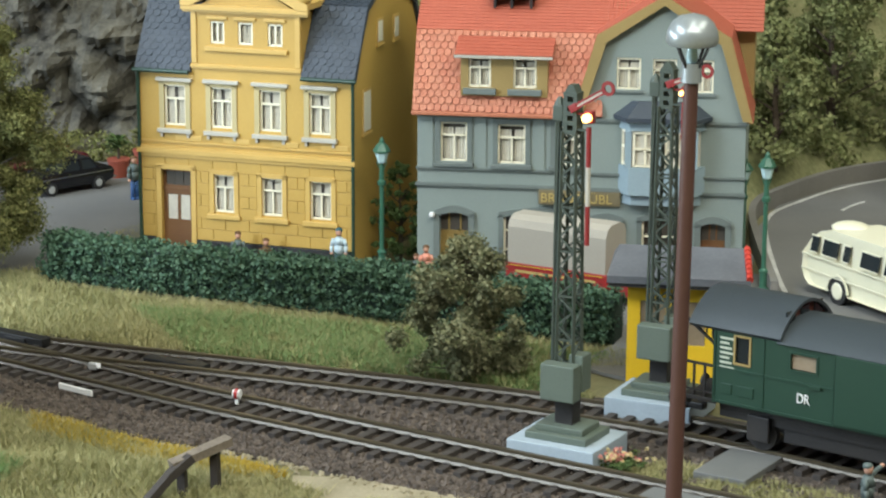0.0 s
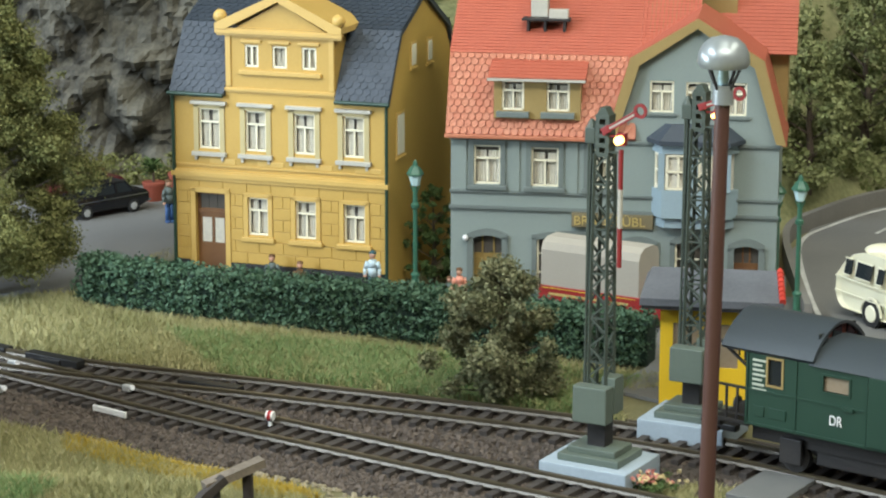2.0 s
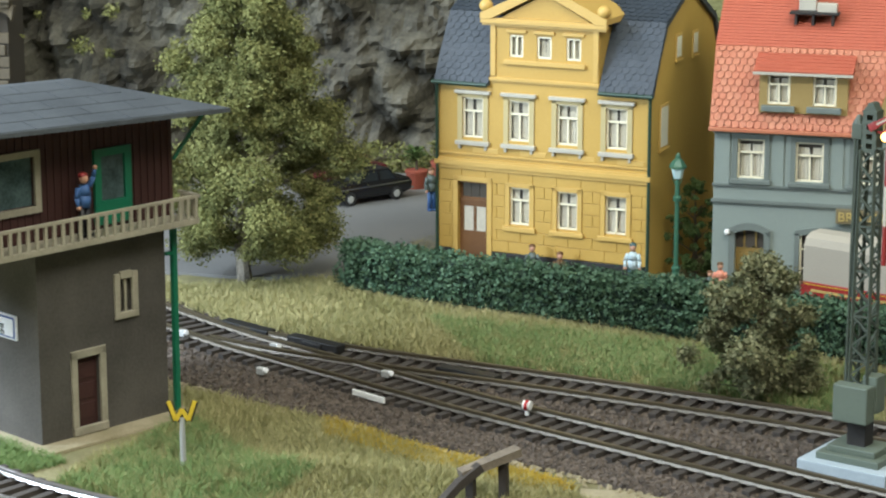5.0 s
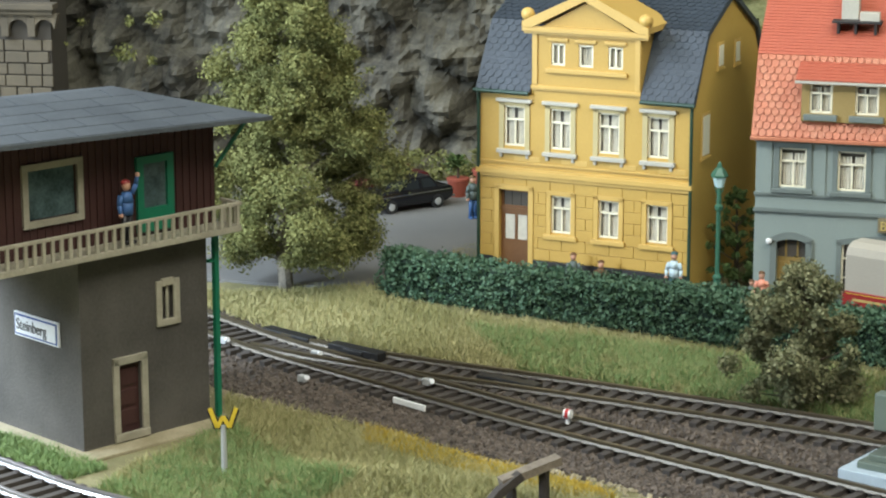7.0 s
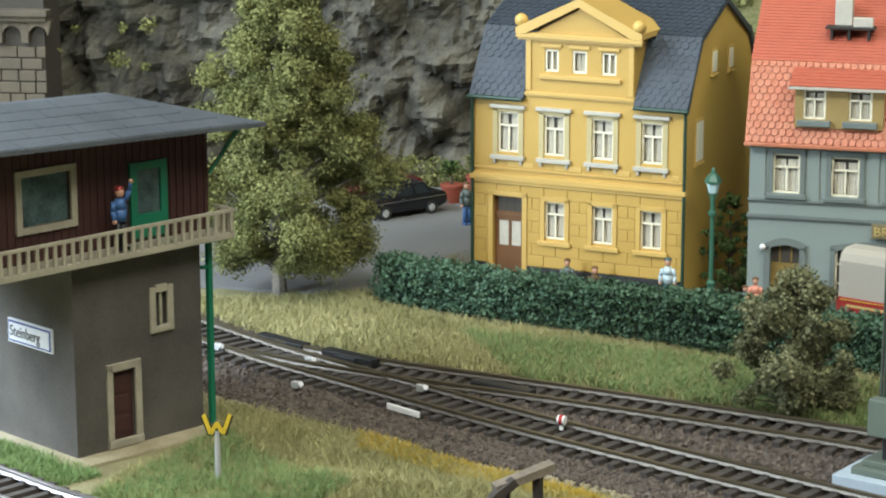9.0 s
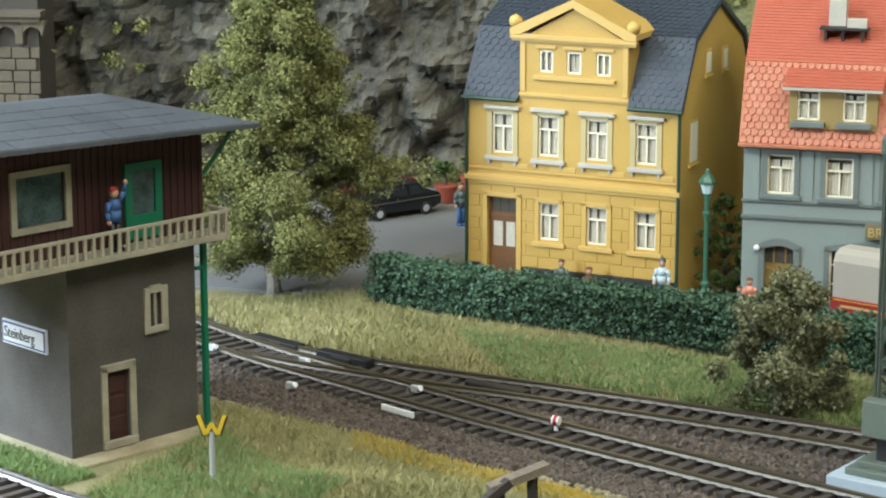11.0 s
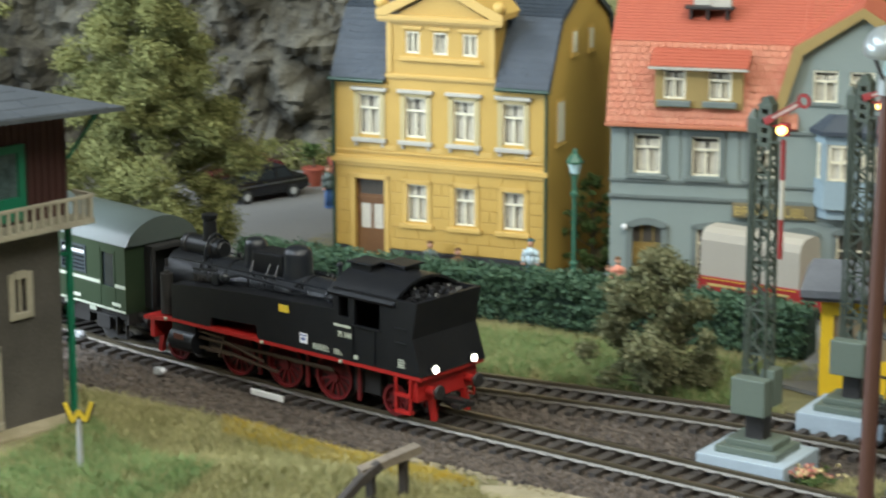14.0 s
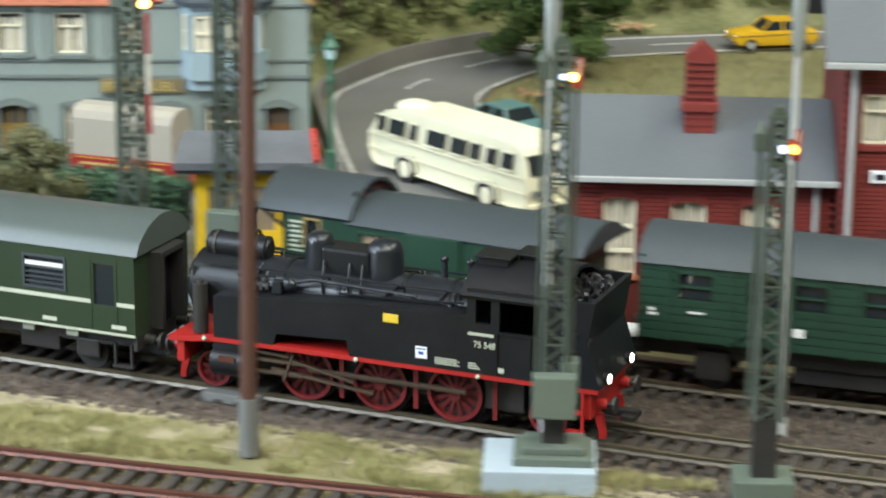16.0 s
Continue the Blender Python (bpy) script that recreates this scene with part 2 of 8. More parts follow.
CAR_GLASS = mat("car_window", (0.02, 0.025, 0.028), 0.08, bump=0)
BRICK_RED = mat("dark_red_brick", (0.20, 0.026, 0.019), 0.65, other=(0.14, 0.018, 0.014), scale=60, bump=0.2, island=0.4)
MORTAR = mat("dark_red_mortar", (0.13, 0.02, 0.016), 0.8, bump=0.2)
STATION_ROOF = mat("grey_station_roof", (0.10, 0.112, 0.125), 0.6, other=(0.078, 0.088, 0.098), scale=20, mix=0.9, bump=0.15)
GUTTER_GREY = mat("pale_grey_gutter", (0.42, 0.43, 0.42), 0.5)
SKIN = mat("figure_skin_paint", (0.55, 0.3, 0.2), 0.6, bump=0)
FIG_WHITE = mat("figure_pale_blue_paint", (0.5, 0.62, 0.66), 0.6, bump=0)
FIG_TEAL = mat("figure_dark_teal_paint", (0.03, 0.09, 0.1), 0.6, bump=0)
FIG_SALMON = mat("figure_salmon_paint", (0.75, 0.30, 0.2), 0.6, bump=0)
FIG_BLUE = mat("figure_blue_paint", (0.04, 0.11, 0.28), 0.6, bump=0)
FIG_GREY = mat("figure_grey_paint", (0.10, 0.13, 0.12), 0.6, bump=0)
FIG_BROWN = mat("figure_brown_paint", (0.13, 0.06, 0.02), 0.6, bump=0)
TERRACOTTA = mat("terracotta", (0.30, 0.07, 0.04), 0.7)
OLD_WOOD = mat("bleached_old_timber", (0.23, 0.19, 0.14), 0.8, other=(0.13, 0.105, 0.08), scale=150, mix=1.0, bump=0.4)
DARK_WOOD = mat("tarred_timber", (0.035, 0.028, 0.024), 0.8, other=(0.06, 0.05, 0.04), scale=150, bump=0.4)
FLOWER_RED = mat("red_and_pink_blossom", (0.55, 0.10, 0.10), 0.7, other=(0.75, 0.45, 0.35), mix=1.0, scale=300, bump=0, island=0.6)
FLOWER_CREAM = mat("cream_blossom", (0.72, 0.66, 0.42), 0.7, other=(0.75, 0.55, 0.2), mix=1.0, scale=300, bump=0, island=0.6)
STONE_STEP = mat("grey_stone", (0.2, 0.19, 0.17), 0.8, other=(0.13, 0.125, 0.11), bump=0.4)
PLATE_GREY = mat("grey_crossing_plate", (0.13, 0.135, 0.13), 0.7, other=(0.17, 0.17, 0.16), bump=0.2)
HALL_WALL = mat("hall_wall_paint", (0.42, 0.41, 0.38), 0.8, scale=3, bump=0)
HALL_CEILING = mat("hall_ceiling_paint", (0.6, 0.6, 0.58), 0.8, scale=3, bump=0)
HALL_FLOOR = mat("hall_floor_carpet", (0.10, 0.10, 0.11), 0.9, scale=5)
TUBE = mat("glowing_tube", (1, 1, 1), 0.5, glow=6, glow_colour=(1, 0.98, 0.94), bump=0)


# window panes with their teal reflection painted in as patchy base colour
TEAL_REFLECTION = mat("teal_reflection_pane", (0.10, 0.15, 0.15), 0.12, other=(0.03, 0.05, 0.05), scale=120, mix=1.0, bump=0)


# ---- mesh helpers (millimetres) ----
def box(bm, x0, x1, y0, y1, z0, z1, bevel=0.0):
    m = Matrix.LocRotScale(((x0 + x1) / 2, (y0 + y1) / 2, (z0 + z1) / 2), None, (abs(x1 - x0), abs(y1 - y0), abs(z1 - z0)))
    vs = bmesh.ops.create_cube(bm, size=1, matrix=m)["verts"]
    if bevel:
        es = list({e for v in vs for e in v.link_edges})
        bmesh.ops.bevel(bm, geom=es, offset=bevel, segments=2, affect="EDGES", profile=0.6)


def rod(bm, p, q, r, r2=None, seg=10, ends=True):
    p, q = Vector(p), Vector(q)
    d = q - p
    m = Matrix.Translation((p + q) / 2) @ d.to_track_quat("Z", "Y").to_matrix().to_4x4()
    bmesh.ops.create_cone(bm, cap_ends=ends, segments=seg, radius1=r, radius2=r if r2 is None else r2, depth=d.length, matrix=m)


def bar(bm, p, q, w, h):
    """A square bar from p to q."""
    p, q = Vector(p), Vector(q)
    d = q - p
    m = Matrix.Translation((p + q) / 2) @ d.to_track_quat("Z", "Y").to_matrix().to_4x4() @ Matrix.Diagonal((w, h, d.length, 1))
    bmesh.ops.create_cube(bm, size=1, matrix=m)


def ball(bm, c, r, squash=(1, 1, 1), seg=12):
    bmesh.ops.create_uvsphere(bm, u_segments=seg, v_segments=max(6, seg // 2 + 2), radius=r, matrix=Matrix.Translation(c) @ Matrix.Diagonal((*squash, 1)))


def prism(bm, pts, a, b, axis="y"):
    """Extrude a polygon. axis y: pts are (x, z) from y=a to y=b; x: (y, z); z: (x, y)."""
    def at(p, k):
        return {"y": (p[0], k, p[1]), "x": (k, p[0], p[1]), "z": (p[0], p[1], k)}[axis]
    lo = [bm.verts.new(at(p, a)) for p in pts]
    hi = [bm.verts.new(at(p, b)) for p in pts]
    n = len(pts)
    fs = [bm.faces.new(lo), bm.faces.new(hi[::-1])]
    for i in range(n):
        fs.append(bm.faces.new((lo[i], hi[i], hi[(i + 1) % n], lo[(i + 1) % n])))
    bmesh.ops.recalc_face_normals(bm, faces=fs)


def lathe(bm, profile, x=0, y=0, seg=14):
    """Turn a profile of (radius, z) round the upright through x, y."""
    rings = []
    for r, z in profile:
        rings.append([bm.verts.new((x + r * math.cos(2 * math.pi * i / seg), y + r * math.sin(2 * math.pi * i / seg), z)) for i in range(seg)])
    for a, b in zip(rings, rings[1:]):
        for i in range(seg):
            bm.faces.new((a[i], a[(i + 1) % seg], b[(i + 1) % seg], b[i]))
    bm.faces.new(rings[0][::-1])
    bm.faces.new(rings[-1])


def mesh_of(name, bm, material, smooth=False):
    me = bpy.data.meshes.new(name)
    bmesh.ops.scale(bm, vec=(MM, MM, MM), verts=bm.verts)
    bm.to_mesh(me)
    bm.free()
    me.materials.append(material)
    if smooth:
        me.polygons.foreach_set("use_smooth", [True] * len(me.polygons))
        me.set_sharp_from_angle(angle=radians(38))
    return me


def part(name, bm, material, parent=None, label="", smooth=False):
    ob = new(name, mesh_of(name, bm, material, smooth))
    ob.parent = parent
    if label:
        ob["label"] = label
    return ob


def share(name, mesh, parent, x, y, z, yaw=0, label=""):
    ob = new(name, mesh)
    ob.parent = parent
    ob.matrix_basis = at_mm(x, y, z, yaw)
    if label:
        ob["label"] = label
    return ob


def at_mm(x, y, z, yaw=0, rx=0, ry=0):
    return pose(x * MM, y * MM, z * MM, rx, ry, yaw)


def thing(name, x, y, z, yaw=0, label="", category="", group="", kind=""):
    ob = new(name)
    ob.empty_display_size = 0.01
    ob.matrix_basis = at_mm(x, y, z, yaw)
    return tagged(ob, label, category, group, kind)


def B():
    return bmesh.new()


def cloud(name, verts, faces, material):
    me = bpy.data.meshes.new(name)
    verts = np.asarray(verts, dtype=np.float32) * MM
    me.from_pydata(verts.tolist(), [], faces.tolist() if hasattr(faces, "tolist") else faces)
    me.materials.append(material)
    return me


def words(text, size, material, parent, x, y, z, rx=90, rz=0, depth=0.15, name="lettering", wide=1.0):
    """Letters of the built-in font as a mesh, size in mm, lower left at x, y, z in the parent's space."""
    cu = bpy.data.curves.new(name, "FONT")
    cu.body, cu.size, cu.extrude = text, size * MM, depth * MM
    tmp = bpy.data.objects.new(name, cu)
    me = bpy.data.meshes.new_from_object(tmp)
    bpy.data.objects.remove(tmp)
    me.materials.append(material)
    ob = new(name, me)
    ob.parent = parent
    ob.matrix_basis = at_mm(x, y, z, rz, rx) @ Matrix.Diagonal((wide, 1, 1, 1))
    return ob


# ---- paths of the tracks ----
def spline(pts, step=1.5):
    """A smooth line through pts, cut into even steps."""
    p = [np.array(a, float) for a in pts]
    p = [2 * p[0] - p[1]] + p + [2 * p[-1] - p[-2]]
    out = []
    for i in range(1, len(p) - 2):
        n = max(2, int(np.linalg.norm(p[i + 1] - p[i]) / step))
        for k in range(n):
            t = k / n
            out.append(0.5 * (2 * p[i] + (p[i + 1] - p[i - 1]) * t + (2 * p[i - 1] - 5 * p[i] + 4 * p[i + 1] - p[i + 2]) * t * t + (3 * p[i] - p[i - 1] - 3 * p[i + 1] + p[i + 2]) * t ** 3))
    out.append(p[-2])
    return np.array(out)


class Line:
    def __init__(self, pts):
        self.p = spline(pts)
        d = np.linalg.norm(np.diff(self.p, axis=0), axis=1)
        self.s = np.concatenate([[0], np.cumsum(d)])
        self.length = self.s[-1]

    def at(self, s):
        return np.array([np.interp(s, self.s, self.p[:, 0]), np.interp(s, self.s, self.p[:, 1])])

    def yaw(self, s, h=4.0):
        d = self.at(s + h) - self.at(s - h)
        return math.degrees(math.atan2(d[1], d[0]))

    def near(self, x, y):
        return self.s[np.argmin(np.hypot(self.p[:, 0] - x, self.p[:, 1] - y))]


FRONT = Line([(-1300, 1030), (-900, 1030), (-520, 1027), (-370, 1008), (-290, 975), (-235, 938), (-198.5, 905), (-176.6, 885), (-151.5, 865.5), (-128.2, 848), (-76, 809), (-25.1, 774.5), (58, 719.5), (125, 675.5), (191.8, 631.5), (234.6, 607), (300, 571), (420, 508), (600, 415)])
BACK = Line([(-190, 899), (-172, 888), (-155, 879), (-120, 864.5), (-71.9, 847), (-25, 829), (20.1, 811), (45, 800), (77, 783), (106.4, 764), (160, 722), (212.5, 686), (257.9, 660), (330, 620), (450, 560), (620, 470)])
FORE = Line([(-420, 852), (-330, 789), (-242.6, 726.7), (-203, 699), (-140, 672), (-75, 671), (-19.4, 660.8), (45, 630), (108.2, 599.9), (200, 556), (330, 495), (500, 415)])
FORE2 = Line([(-100, 652), (-20, 641), (45, 622), (120, 583), (260, 510), (400, 440)])


def sweep(name, line, off, profile, material, parent, s0, s1, step=6.0, label=""):
    """Push a profile of (across, up) along a line at the distance off from it."""
    bm = B()
    n = max(2, int((s1 - s0) / step))
    rings = []
    for i in range(n + 1):
        s = s0 + (s1 - s0) * i / n
        c, y = line.at(s), radians(line.yaw(s))
        nx, ny = -math.sin(y), math.cos(y)
        rings.append([bm.verts.new((c[0] + nx * (off + a), c[1] + ny * (off + a), z)) for a, z in profile])
    k = len(profile)
    for a, b in zip(rings, rings[1:]):
        for j in range(k):
            bm.faces.new((a[j], b[j], b[(j + 1) % k], a[(j + 1) % k]))
    bm.faces.new(rings[0])
    bm.faces.new(rings[-1][::-1])
    bmesh.ops.recalc_face_normals(bm, faces=bm.faces)
    return part(name, bm, material, parent, label)


def sleeper_mesh():
    bm = B()
    box(bm, -1.45, 1.45, -15, 15, -4.4, -2.3, 0.25)
    for y in (-8.7, 8.7):
        box(bm, -1.1, 1.1, y - 2.0, y + 2.0, -2.35, -1.75)
    return mesh_of("sleeper", bm, SLEEPER)


SLEEPER_MESH = sleeper_mesh()


def track(label, line, s0, s1, top, flank, pitch=6.6, skip=()):
    t = thing("railway_track", 0, 0, 0, 0, label, "railway track", "tracks of the yard", "structure")
    for off in (-8.7, 8.7):
        sweep("rail", line, off, [(-0.8, -0.15), (-0.55, 0), (0.55, 0), (0.8, -0.15), (0.85, -1.0), (0.35, -1.2), (0.35, -1.5), (-0.35, -1.5), (-0.35, -1.2), (-0.85, -1.0)], top, t, s0, s1, 6)
        sweep("rail_foot", line, off, [(-0.45, -1.0), (0.45, -1.0), (1.15, -2.0), (1.15, -2.3), (-1.15, -2.3), (-1.15, -2.0)], flank, t, s0, s1, 6)
    s = s0 + 2
    while s < s1:
        if not any(a < s < b for a, b in skip):
            c = line.at(s)
            share("sleeper", SLEEPER_MESH, t, c[0], c[1], 0, line.yaw(s) + random.uniform(-0.8, 0.8))
        s += pitch
    return t


def near_track(x, y):
    """Distance from the nearest running line and its kind."""
    best = 1e9
    for ln in (FRONT, BACK, FORE, FORE2):
        d = np.min(np.hypot(ln.p[::4, 0] - x, ln.p[::4, 1] - y))
        best = min(best, d)
    return best


# ---- ground ----
def ground_z(x, y):
    n = noise.noise(Vector((x / 55, y / 55, 0.3))) * 2.0 + noise.noise(Vector((x / 18, y / 18, 4))) * 0.7
    z = -3.6 + n * 0.6
    mound = math.exp(-(((x + 118) / 40) ** 2 + ((y - 722) / 20) ** 2)) * 6 + math.exp(-(((x + 150) / 50) ** 2 + ((y - 985) / 40) ** 2)) * 1.5
    return z + mound


def bed_dip(x, y):
    """How far the ground sinks under the ballast beds."""
    near = min(np.min(np.hypot(ln.p[::4, 0] - x, ln.p[::4, 1] - y)) for ln in (FRONT, BACK))
    edge = float(np.interp(x, [-130, -60], [43, 29]))
    dip = 3.0 * float(np.clip((edge + 7 - near) / 7, 0, 1))
    return max(dip, 1.6 if near_track(x, y) < 20 else 0)


def build_ground():
    bm = B()
    xs = np.concatenate([np.linspace(-1500, -420, 20), np.arange(-410, 480, 7.0), np.linspace(500, 1500, 20)])
    ys = np.concatenate([np.linspace(-200, 560, 14), np.arange(570, 1260, 7.0), np.linspace(1290, 2000, 10)])
    grid = [[bm.verts.new((x, y, ground_z(x, y) - bed_dip(x, y))) for x in xs] for y in ys]
    for r in range(len(ys) - 1):
        for k in range(len(xs) - 1):
            bm.faces.new((grid[r][k], grid[r][k + 1], grid[r + 1][k + 1], grid[r + 1][k]))
    ob = part("ground", bm, TURF, None, "", True)
    tagged(ob, "layout ground of brownish olive scatter turf", "ground", "", "structure")


def sheet(name, pts, z, material, label, category, thick=1.0, kind="structure"):
    bm = B()
    prism(bm, pts, z - thick, z, "z")
    bmesh.ops.triangulate(bm, faces=[f for f in bm.faces if len(f.verts) > 4])
    ob = part(name, bm, material)
    return tagged(ob, label, category, "", kind)


def scatter_stones(name, label, n, where, size, material):
    """Loose stones, each a small squashed block."""
    base = np.array([(-1, -0.8, -0.6), (0.9, -1, -0.6), (1, 0.8, -0.6), (-0.7, 1, -0.6), (-0.5, -0.4, 0.7), (0.6, -0.5, 0.6), (0.4, 0.5, 0.8), (-0.5, 0.4, 0.5)])
    fc = np.array([(0, 1, 5, 4), (1, 2, 6, 5), (2, 3, 7, 6), (3, 0, 4, 7), (4, 5, 6, 7)])
    V, Fc, k = [], [], 0
    rng = np.random.RandomState(5)
    while k < n:
        p = where(rng)
        if p is None:
            continue
        a = rng.uniform(0, 6.28)
        s = size * rng.uniform(0.5, 1.25)
        v = base * s * rng.uniform(0.6, 1.2, (8, 3))
        tilt = rng.uniform(-0.6, 0.6)
        v = v @ np.array([[1, 0, 0], [0, math.cos(tilt), math.sin(tilt)], [0, -math.sin(tilt), math.cos(tilt)]])
        v = np.stack([v[:, 0] * math.cos(a) - v[:, 1] * math.sin(a), v[:, 0] * math.sin(a) + v[:, 1] * math.cos(a), v[:, 2]], 1)
        V.append(v + np.array(p))
        Fc.append(fc + 8 * k)
        k += 1
    ob = new(name, cloud(name, np.concatenate(V), np.concatenate(Fc), material))
    return tagged(ob, label, "ballast", "", "stuff")


def grass_patch(label, n, where, length, material, lean=1.1, width=0.2, seed=1):
    """Single blades of static grass."""
    rng = np.random.RandomState(seed)
    n, length = int(n * 1.7), length * 0.62
    V, k = [], 0
    tries = 0
    while k < n and tries < n * 12:
        tries += 1
        p = where(rng)
        if p is None:
            continue
        x, y, z = p
        a, L = rng.uniform(0, 6.28), length * rng.uniform(0.5, 1.3)
        tx, ty = rng.normal(0, lean * 0.5, 2) * L
        w = width * rng.uniform(0.7, 1.4)
        dx, dy = math.cos(a) * w, math.sin(a) * w
        V += [(x - dx, y - dy, z), (x + dx, y + dy, z), (x + tx * 0.4 + dx * 0.6, y + ty * 0.4 + dy * 0.6, z + L * 0.55), (x + tx * 0.4 - dx * 0.6, y + ty * 0.4 - dy * 0.6, z + L * 0.55), (x + tx, y + ty, z + L)]
        k += 1
    Fc = []
    for i in range(k):
        Fc += [(5 * i, 5 * i + 1, 5 * i + 2, 5 * i + 3), (5 * i + 3, 5 * i + 2, 5 * i + 4)]
    ob = new("grass", cloud("grass", np.array(V), Fc, material))
    return tagged(ob, label, "grass", "", "stuff")


def leaves(centres, radii, per, size, seed, flat=0.85, shell=0.55):
    """Verts and faces of many small leaf quads round clump centres."""
    rng = np.random.RandomState(seed)
    V = []
    for c, r in zip(centres, radii):
        n = int(per * (r ** 2))
        d = rng.normal(0, 1, (n, 3))
        d /= np.linalg.norm(d, axis=1)[:, None]
        lump = 0.78 + 0.3 * np.sin(d[:, :1] * 5 + c[0]) * np.sin(d[:, 1:2] * 6 + c[1]) + 0.16 * rng.normal(0, 1, (n, 1))
        p = np.array(c) + d * lump * (r * (shell + (1 - shell) * rng.uniform(0, 1, (n, 1)) ** 0.5)) * np.array([1, 1, flat])
        u = rng.normal(0, 1, (n, 3))
        u /= np.linalg.norm(u, axis=1)[:, None]
        w = np.cross(u, d + rng.normal(0, 0.5, (n, 3)))
        w /= np.linalg.norm(w, axis=1)[:, None] + 1e-6
        s = size * rng.uniform(0.5, 1.2, (n, 1))
        V.append(np.stack([p - u * s, p + w * s * 0.7, p + u * s, p - w * s * 0.7], 1).reshape(-1, 3))
    V = np.concatenate(V)
    Fc = np.arange(len(V)).reshape(-1, 4)
    return V, Fc


def tree(name, x, y, z, height, width, label, leaf_mat, bark_mat, seed, per=9.0, size=0.85, trunk_free=0.22, clumps=42, trunk_r=2.6, group=""):
    t = thing(name, x, y, z, 0, label, "tree" if "tree" in name else "bush", group)
    rng = np.random.RandomState(seed)
    bm = B()
    pts = [(0, 0, -1)]
    for i in range(1, 7):
        pts.append((rng.uniform(-1, 1) * width * 0.03, rng.uniform(-1, 1) * width * 0.03, height * 0.9 * i / 6))
    for i in range(6):
        rod(bm, pts[i], pts[i + 1], trunk_r * (1 - i / 6.5), trunk_r * (1 - (i + 1) / 6.5), 8)
    cs, rs = [], []
    for i in range(clumps):
        h = trunk_free + (1 - trunk_free) * ((i + rng.uniform(0, 1)) / clumps)
        env = math.sin(min(1.0, (1.02 - h) / 0.75) * math.pi * 0.5) ** 0.8 * (0.72 + 0.28 * min(1, (h - trunk_free) / 0.15))
        a = i * 2.4 + rng.uniform(-0.5, 0.5)
        rr = width * 0.5 * env * rng.uniform(0.3, 1.08)
        c = (rr * math.cos(a), rr * math.sin(a), height * h)
        cs.append(c)
        rs.append(width * (0.075 + 0.115 * rng.uniform(0, 1) ** 1.6) * (0.75 + 0.25 * env))
        j = min(5, int(h * 6))
        if i % 2 == 0:
            rod(bm, (pts[j][0], pts[j][1], max(height * trunk_free * 0.9, c[2] - 0.35 * math.hypot(c[0], c[1]) - 3)), (c[0] * 0.8, c[1] * 0.8, c[2] - 1), trunk_r * 0.28, trunk_r * 0.1, 5)
    part("trunk", bm, bark_mat, t, "", True)
    V, Fc = leaves(cs, rs, per, size, seed, 0.78, 0.5)
    crown = new("crown", cloud("crown", V, Fc, leaf_mat))
    crown.parent = t
    return t


# ---- building parts ----
def holed_wall(bm, x0, x1, z0, z1, holes, y0, y1):
    """A wall from y0 to y1 with rectangular openings (xa, xb, za, zb) right through it."""
    xs = sorted({x0, x1, *[min(max(v, x0), x1) for h in holes for v in h[:2]]})
    zs = sorted({z0, z1, *[min(max(v, z0), z1) for h in holes for v in h[2:]]})
    for a, b in zip(xs, xs[1:]):
        for c, d in zip(zs, zs[1:]):
            mx, mz = (a + b) / 2, (c + d) / 2
            if not any(h[0] < mx < h[1] and h[2] < mz < h[3] for h in holes):
                box(bm, a, b, y0, y1, c, d)
    bmesh.ops.remove_doubles(bm, verts=bm.verts, dist=0.001)
    seen = {}
    for f in list(bm.faces):
        key = tuple(sorted((round(v.co.x, 3), round(v.co.y, 3), round(v.co.z, 3)) for v in f.verts))
        seen.setdefault(key, []).append(f)
    bmesh.ops.delete(bm, geom=[f for fs in seen.values() if len(fs) > 1 for f in fs], context="FACES")


